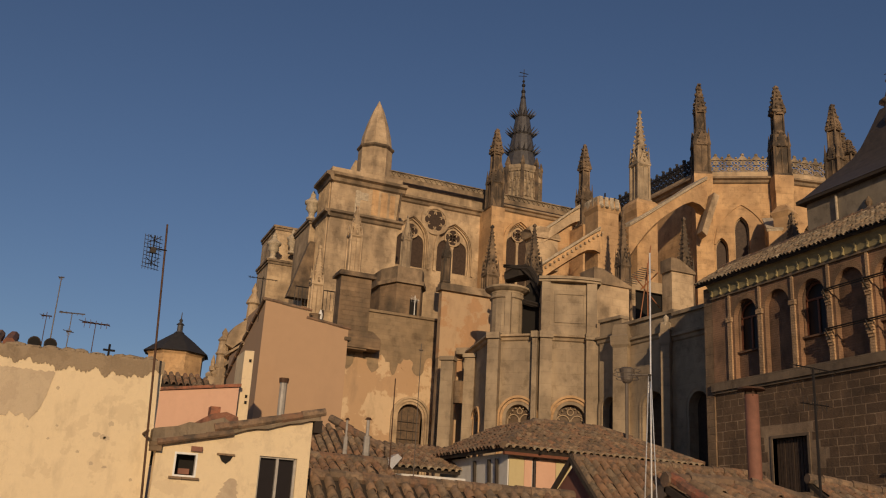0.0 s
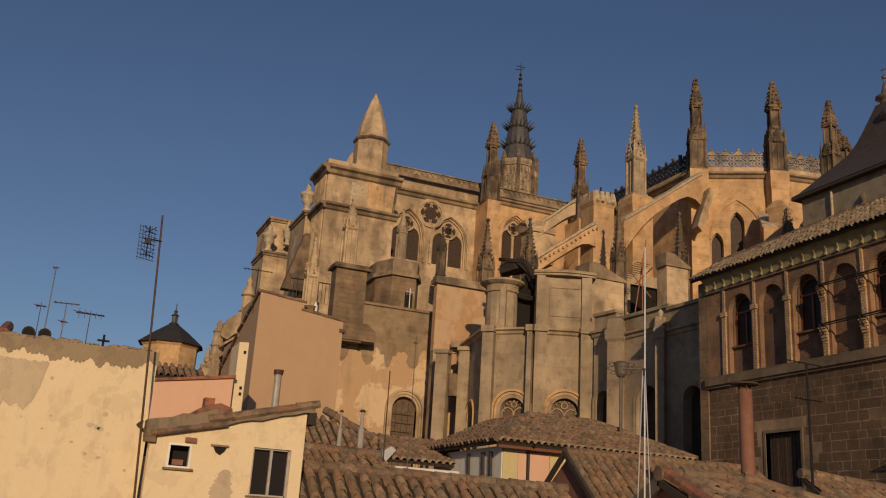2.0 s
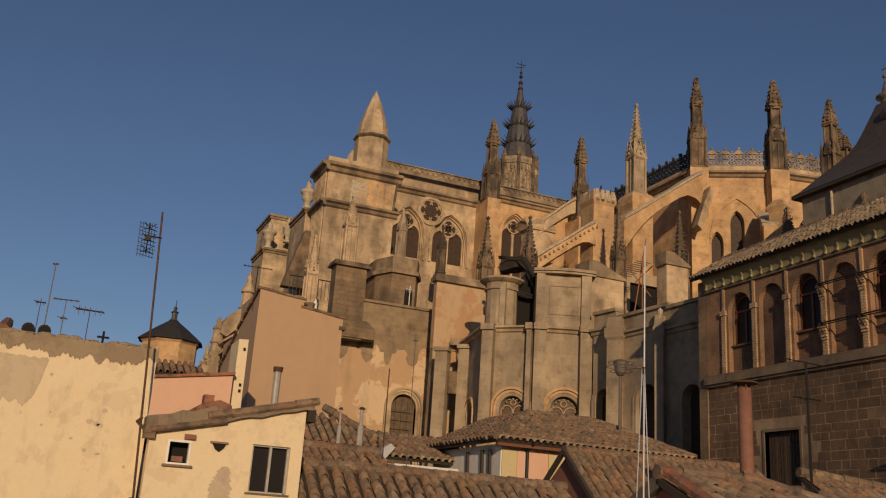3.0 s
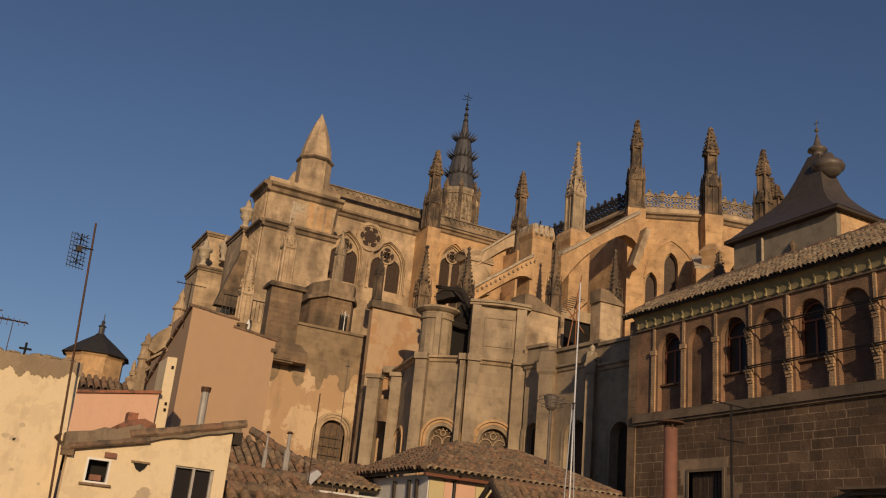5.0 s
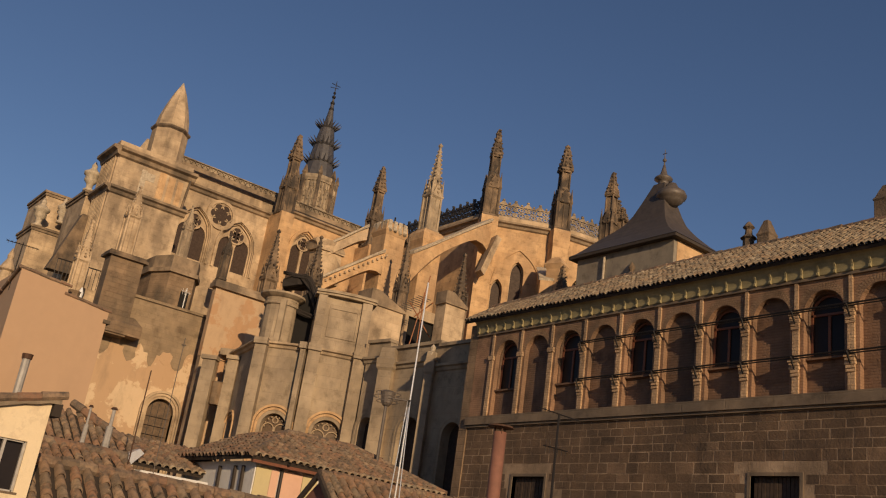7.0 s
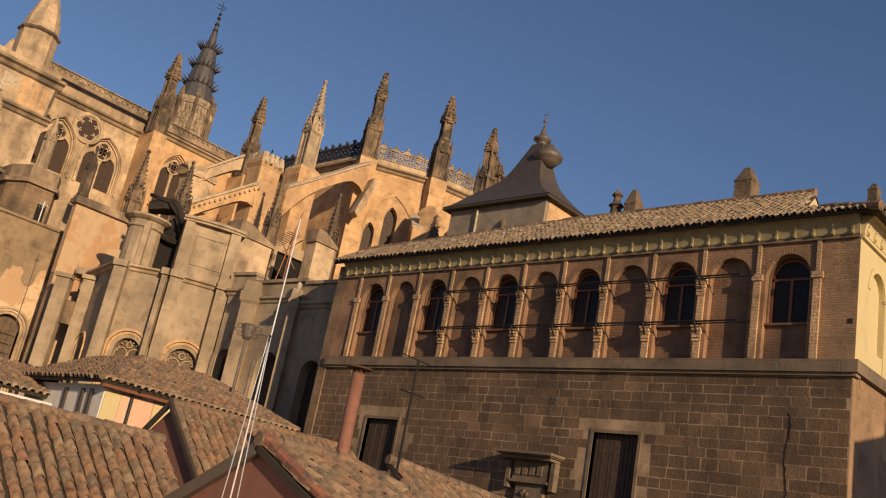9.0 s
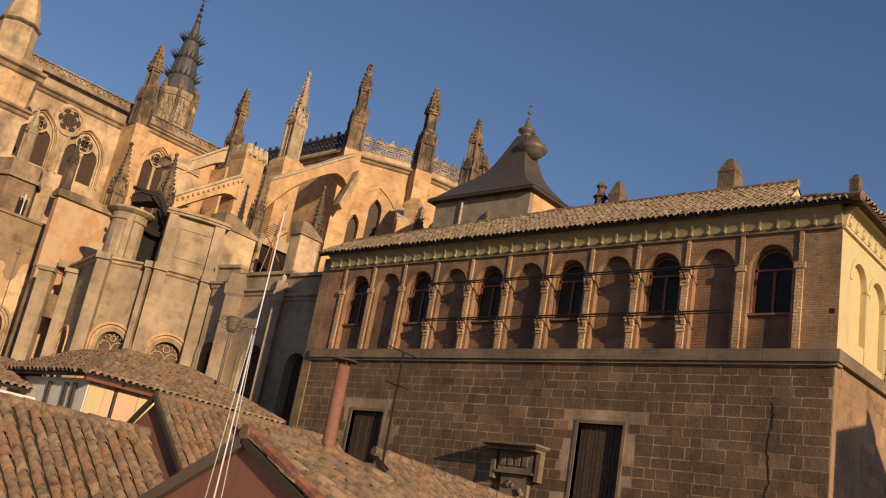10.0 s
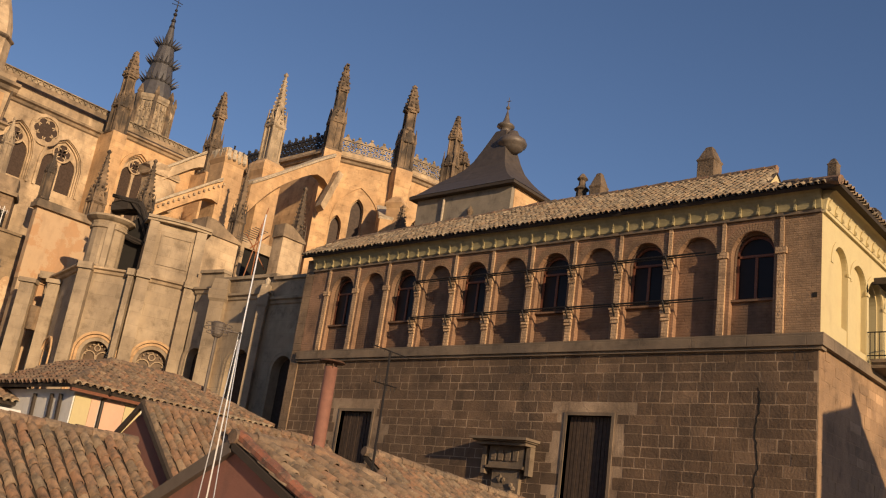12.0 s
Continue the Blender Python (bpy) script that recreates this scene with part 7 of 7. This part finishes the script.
def eave_tiles(owner, x0, x1, y, z, rise, pitch):
    """The pale open ends of the lowest tiles along an eave."""
    x = x0
    while x < x1:
        ob = new("eave_tile", TILE_MESH_PALE)
        ob.parent = owner
        ob.matrix_parent_inverse = owner.matrix_world.inverted()
        ob.matrix_basis = pose(x, y, z, rise) @ Matrix.Diagonal((pitch / 0.2, 0.6, pitch / 0.2, 1))
        x += pitch


eave_tiles(hipH, hipx0 + 0.12, hipx1, hipy0 - 0.14, hz - 0.02, 23.0, 0.24)
low = thing("low_wing", 11.5, 31, 0, "low wing with a sagging clay tile roof", "house", "tile-roofed houses")
bm = bmesh.new()
box(bm, 10.2, 13.3, 30.4, 34, 0, 11.1)
part("house_wall", bm, PLASTER_WHITE, low)
upv = Vector((0, 2.6, 0.95))
tiled_slope(low, (9.9, 30.0, 11.3), (1, 0, 0), upv, [(0, 0), (3.9, 0.0), (4.9, upv.length), (0.2, upv.length)], 62, 60, 0.26)
b = bmesh.new()
box(b, 10.15, 12.3, 27.0, 28.5, 0, 10.88)
part("parapet_wall", b, PLASTER_WHITE, low)
eave_tiles(low, 10.0, 13.7, 29.88, 11.26, 20.0, 0.26)

# gabled house with a red end wall
gab = thing("red_gabled_house", 16, 23, 0, "tile-roofed house with a dull red gable wall", "house", "tile-roofed houses")
bm = bmesh.new()
slab(bm, [(13.5, 20.3, 0), (13.5, 24.9, 0), (13.5, 24.9, 9.5), (13.5, 22.6, 11.15), (13.5, 20.3, 9.35)], (6.0, 0, 0))
part("house_wall", bm, PLASTER_RED, gab)
upv = Vector((0, 2.5, 11.32 - 9.12))
tiled_slope(gab, (13.38, 20.0, 9.12), (1, 0, 0), upv, [(0, 0), (6.6, 0), (6.6, upv.length), (0, upv.length)], 63, 300, 0.28, 0.33, lambda s, t: s - t)
ridge_tiles(gab, (13.4, 22.5, 11.36), (19.9, 22.5, 11.40), 64, 0.12)
b = bmesh.new()
slab(b, [(13.33, 19.95, 9.0), (13.33, 22.5, 11.24), (13.33, 22.5, 11.40), (13.33, 19.95, 9.16)], (0.10, 0, 0))
slab(b, [(13.33, 22.5, 11.24), (13.33, 25.0, 9.2), (13.33, 25.0, 9.36), (13.33, 22.5, 11.40)], (0.10, 0, 0))
part("verge_board", b, WOOD_DARK, gab)

# nearest gabled house and the pale roof in front of the palace
near = thing("near_gabled_house", 10, 11, 0, "near house with a red gable and a dark verge", "house", "tile-roofed houses")
NX, NY, NZ = 8.05, 11.0, 9.93
bm = bmesh.new()
slab(bm, [(NX + 0.1, 8.7, 0), (NX + 0.1, 13.4, 0), (NX + 0.1, 13.4, 8.7), (NX + 0.1, NY, NZ - 0.12), (NX + 0.1, 8.7, 8.85)], (3.4, 0, 0))
part("house_wall", bm, PLASTER_RED, near)
for y1, z1 in ((13.6, 8.62),):
    b = bmesh.new()
    slab(b, [(NX, NY, NZ - 0.16), (NX, y1, z1 - 0.16), (NX, y1, z1 + 0.05), (NX, NY, NZ + 0.05)], (0.14, 0, 0))
    part("verge_board", b, LEAD, near)
upv = Vector((0, NY - 8.6, NZ - 8.85))
L = upv.length
tiled_slope(near, (NX, 8.6, 8.85), (1, 0, 0), upv, [(0, 0), (4.6, 0), (3.2, L * 0.6), (1.5, L), (0, L)], 65, 200, 0.25, 0.32)
ridge_tiles(near, (NX, NY, NZ + 0.06), (NX + 1.5, NY, NZ + 0.08), 66, 0.10)
ridge_tiles(near, (NX + 1.5, NY, NZ + 0.08), (NX + 3.3, NY - 0.9, NZ - 0.38), 67, 0.10)
bm = bmesh.new()
rng = random.Random(77)
for k in range(9):
    t = k / 9
    cyl(bm, (NX + 0.1, NY - 2.4 * t, NZ + 0.09 - t * 1.08), (NX + 0.1, NY - 2.4 * t - 0.33, NZ - 0.06 - t * 1.08 + rng.uniform(-0.02, 0.02)), 0.085, 0.075, 8)
part("verge_tile", bm, TILE_RED, near, "red verge tiles", kind="stuff")
yel = thing("yellowish_roofed_house", 18, 16.5, 0, "low house with a pale yellowish tile roof", "house", "tile-roofed houses")
bm = bmesh.new()
slab(bm, [(15.7, 15.0, 0), (15.7, 18.0, 0), (15.7, 18.0, 9.3), (15.7, 16.3, 10.3), (15.7, 15.0, 9.5)], (5.8, 0, -0.0))
part("house_wall", bm, PLASTER_OLD, yel)
upv = Vector((0, 1.5, 0.95))
L = upv.length
tiled_slope(yel, (15.6, 14.9, 9.78), (1, 0, 0), upv, [(0, 0), (6.2, 0), (6.0, L * 0.45), (0.25, L)], 68, 160, 0.22, 0.3)
ridge_tiles(yel, (15.75, 16.35, 10.78), (21.7, 15.5, 10.3), 69, 0.11)

# ---- flues, poles and masts ----
flat = thing("flat_roofed_house", 12.5, 16, 0, "plain flat-roofed house that carries the masts", "house")
bm = bmesh.new()
box(bm, 10.4, 15.3, 14.2, 16.9, 0, 8.6)
part("house_wall", bm, PLASTER_WHITE, flat)

fl = thing("terracotta_flue", 14.0, 16.0, 8.6, "tall terracotta flue pipe with a rusty cap", "chimney")
bm = bmesh.new()
cyl(bm, (14.02, 16.0, 8.6), (14.0, 16.0, 12.4), 0.15, 0.145, 16)
part("flue_pipe", bm, TERRACOTTA, fl, "", True)
bm = bmesh.new()
cyl(bm, (14.0, 16.0, 12.5), (14.0, 16.0, 12.54), 0.30, 0.28, 16)
for a in (0, 2.1, 4.2):
    cyl(bm, (14.0 + 0.13 * math.cos(a), 16 + 0.13 * math.sin(a), 12.35), (14.0 + 0.13 * math.cos(a), 16 + 0.13 * math.sin(a), 12.5), 0.02, seg=4)
part("flue_cap", bm, RUST, fl)
fl = thing("metal_flue", 4.62, 19.8, 10.9, "thin grey metal flue pipe with a cap", "chimney")
bm = bmesh.new()
cyl(bm, (4.62, 19.8, 10.8), (4.62, 19.8, 12.07), 0.08, 0.08, 10)
part("flue_pipe", bm, ZINC, fl)
bm = bmesh.new()
cyl(bm, (4.62, 19.8, 12.06), (4.62, 19.8, 12.16), 0.10, 0.11, 10)
part("flue_cap", bm, RUST, fl)
for x, zt, w in ((7.72, 12.05, 0.03), (8.33, 12.12, 0.045)):
    fl = thing("vent_pipe", x, 25, 10.5, "thin pale vent pipe on a tiled roof", "pipe", "vent pipes")
    bm = bmesh.new()
    cyl(bm, (x, 25, 10.2), (x, 25, zt), w, w, 8)
    cyl(bm, (x, 25, 10.6), (x, 25, zt - 0.45), w * 2.2, w * 2.0, 8)
    part("pipe", bm, ZINC, fl)
    bm = bmesh.new()
    cyl(bm, (x, 25, zt), (x, 25, zt + 0.06), w * 2.2, w * 1.2, 8)
    part("pipe_cowl", bm, RUST, fl)
yagi("antenna", 8.74, 22.35, 9.7, 13.9, [(13.7, 0.12, 2, 0.1)], "thin pale aerial pole over the tiles", 0.3, LEAD, 0.013)
yagi("antenna", 14.8, 15.0, 8.6, 12.95, [(12.92, 1.5, 10, 0.10), (12.15, 0.9, 6, 0.3)], "rusty aerial pole with two comb aerials", 0.15, IRON, 0.034)
yagi("antenna", 19.3, 50.9, 21.8, 23.0, [(22.75, 0.7, 4, 0.4)], "white comb aerial before the church wall", 0.4, WHITE, 0.03)
yagi("antenna", 8.5, 23.5, 10.3, 13.1, [], "short rusty rod on the roofs", 0, RUST, 0.02)

low = thing("low_roof_house", 6.4, 9.2, 0, "plain low flat-roofed house under the terrace", "house")
bm = bmesh.new()
box(bm, 5.2, 7.6, 8.2, 10.4, 0, 7.6)
part("house_wall", bm, PLASTER_WHITE, low)
mast = thing("lattice_mast", 6.37, 8.97, 7.6, "slender aerial mast of shiny steel on three legs", "antenna mast")
MX, MY, FOOT, JOIN = 6.37, 8.97, 7.6, 10.96
bm = bmesh.new()
cyl(bm, (MX, MY, FOOT), (MX + 0.02, MY, 12.46), 0.0105, 0.010, 8)
part("mast_tube", bm, STEEL, mast, "shiny steel tube")
for k in range(3):
    a = 2 * math.pi * k / 3 + 0.9
    b = bmesh.new()
    cyl(b, (MX + 0.16 * math.cos(a), MY + 0.16 * math.sin(a), FOOT), (MX + 0.015 * math.cos(a), MY + 0.015 * math.sin(a), JOIN), 0.0065, 0.0065, 6)
    part("mast_leg", b, STEEL, mast)
b = bmesh.new()
cyl(b, (MX, MY, JOIN - 0.06), (MX, MY, JOIN + 0.02), 0.02, 0.02, 8)
part("leg_clamp", b, IRON, mast)
b = bmesh.new()
HX, HY_, HZ = 6.16, 9.11, 10.97
cyl(b, (MX, MY, HZ), (HX, HY_, HZ), 0.010, seg=5)
for zz, r in ((HZ + 0.05, 0.15), (HZ, 0.17), (HZ - 0.05, 0.13)):
    prev = None
    for k in range(17):
        a = 2 * math.pi * k / 16
        p = (HX + r * math.cos(a), HY_ + r * math.sin(a), zz)
        if prev:
            cyl(b, prev, p, 0.004, seg=4)
        prev = p
for k in range(4):
    a = math.pi / 2 * k
    cyl(b, (HX + 0.15 * math.cos(a), HY_ + 0.15 * math.sin(a), HZ + 0.05), (HX + 0.13 * math.cos(a), HY_ + 0.13 * math.sin(a), HZ - 0.05), 0.004, seg=4)
part("hoop_aerial", b, LEAD, mast)
dr = thing("drum_aerial", 18.9, 28.0, 12.7, "dark drum aerial on a short grey pole over the hipped roof", "antenna")
b = bmesh.new()
lathe(b, 18.9, 28.0, [(0.12, 14.75), (0.2, 14.85), (0.27, 15.25), (0.2, 15.3)], 12)
part("aerial_drum", b, LEAD, dr)
b = bmesh.new()
cyl(b, (18.9, 28.0, 12.6), (18.9, 28.0, 14.8), 0.06, 0.06, 8)
part("drum_pole", b, LEAD, dr)
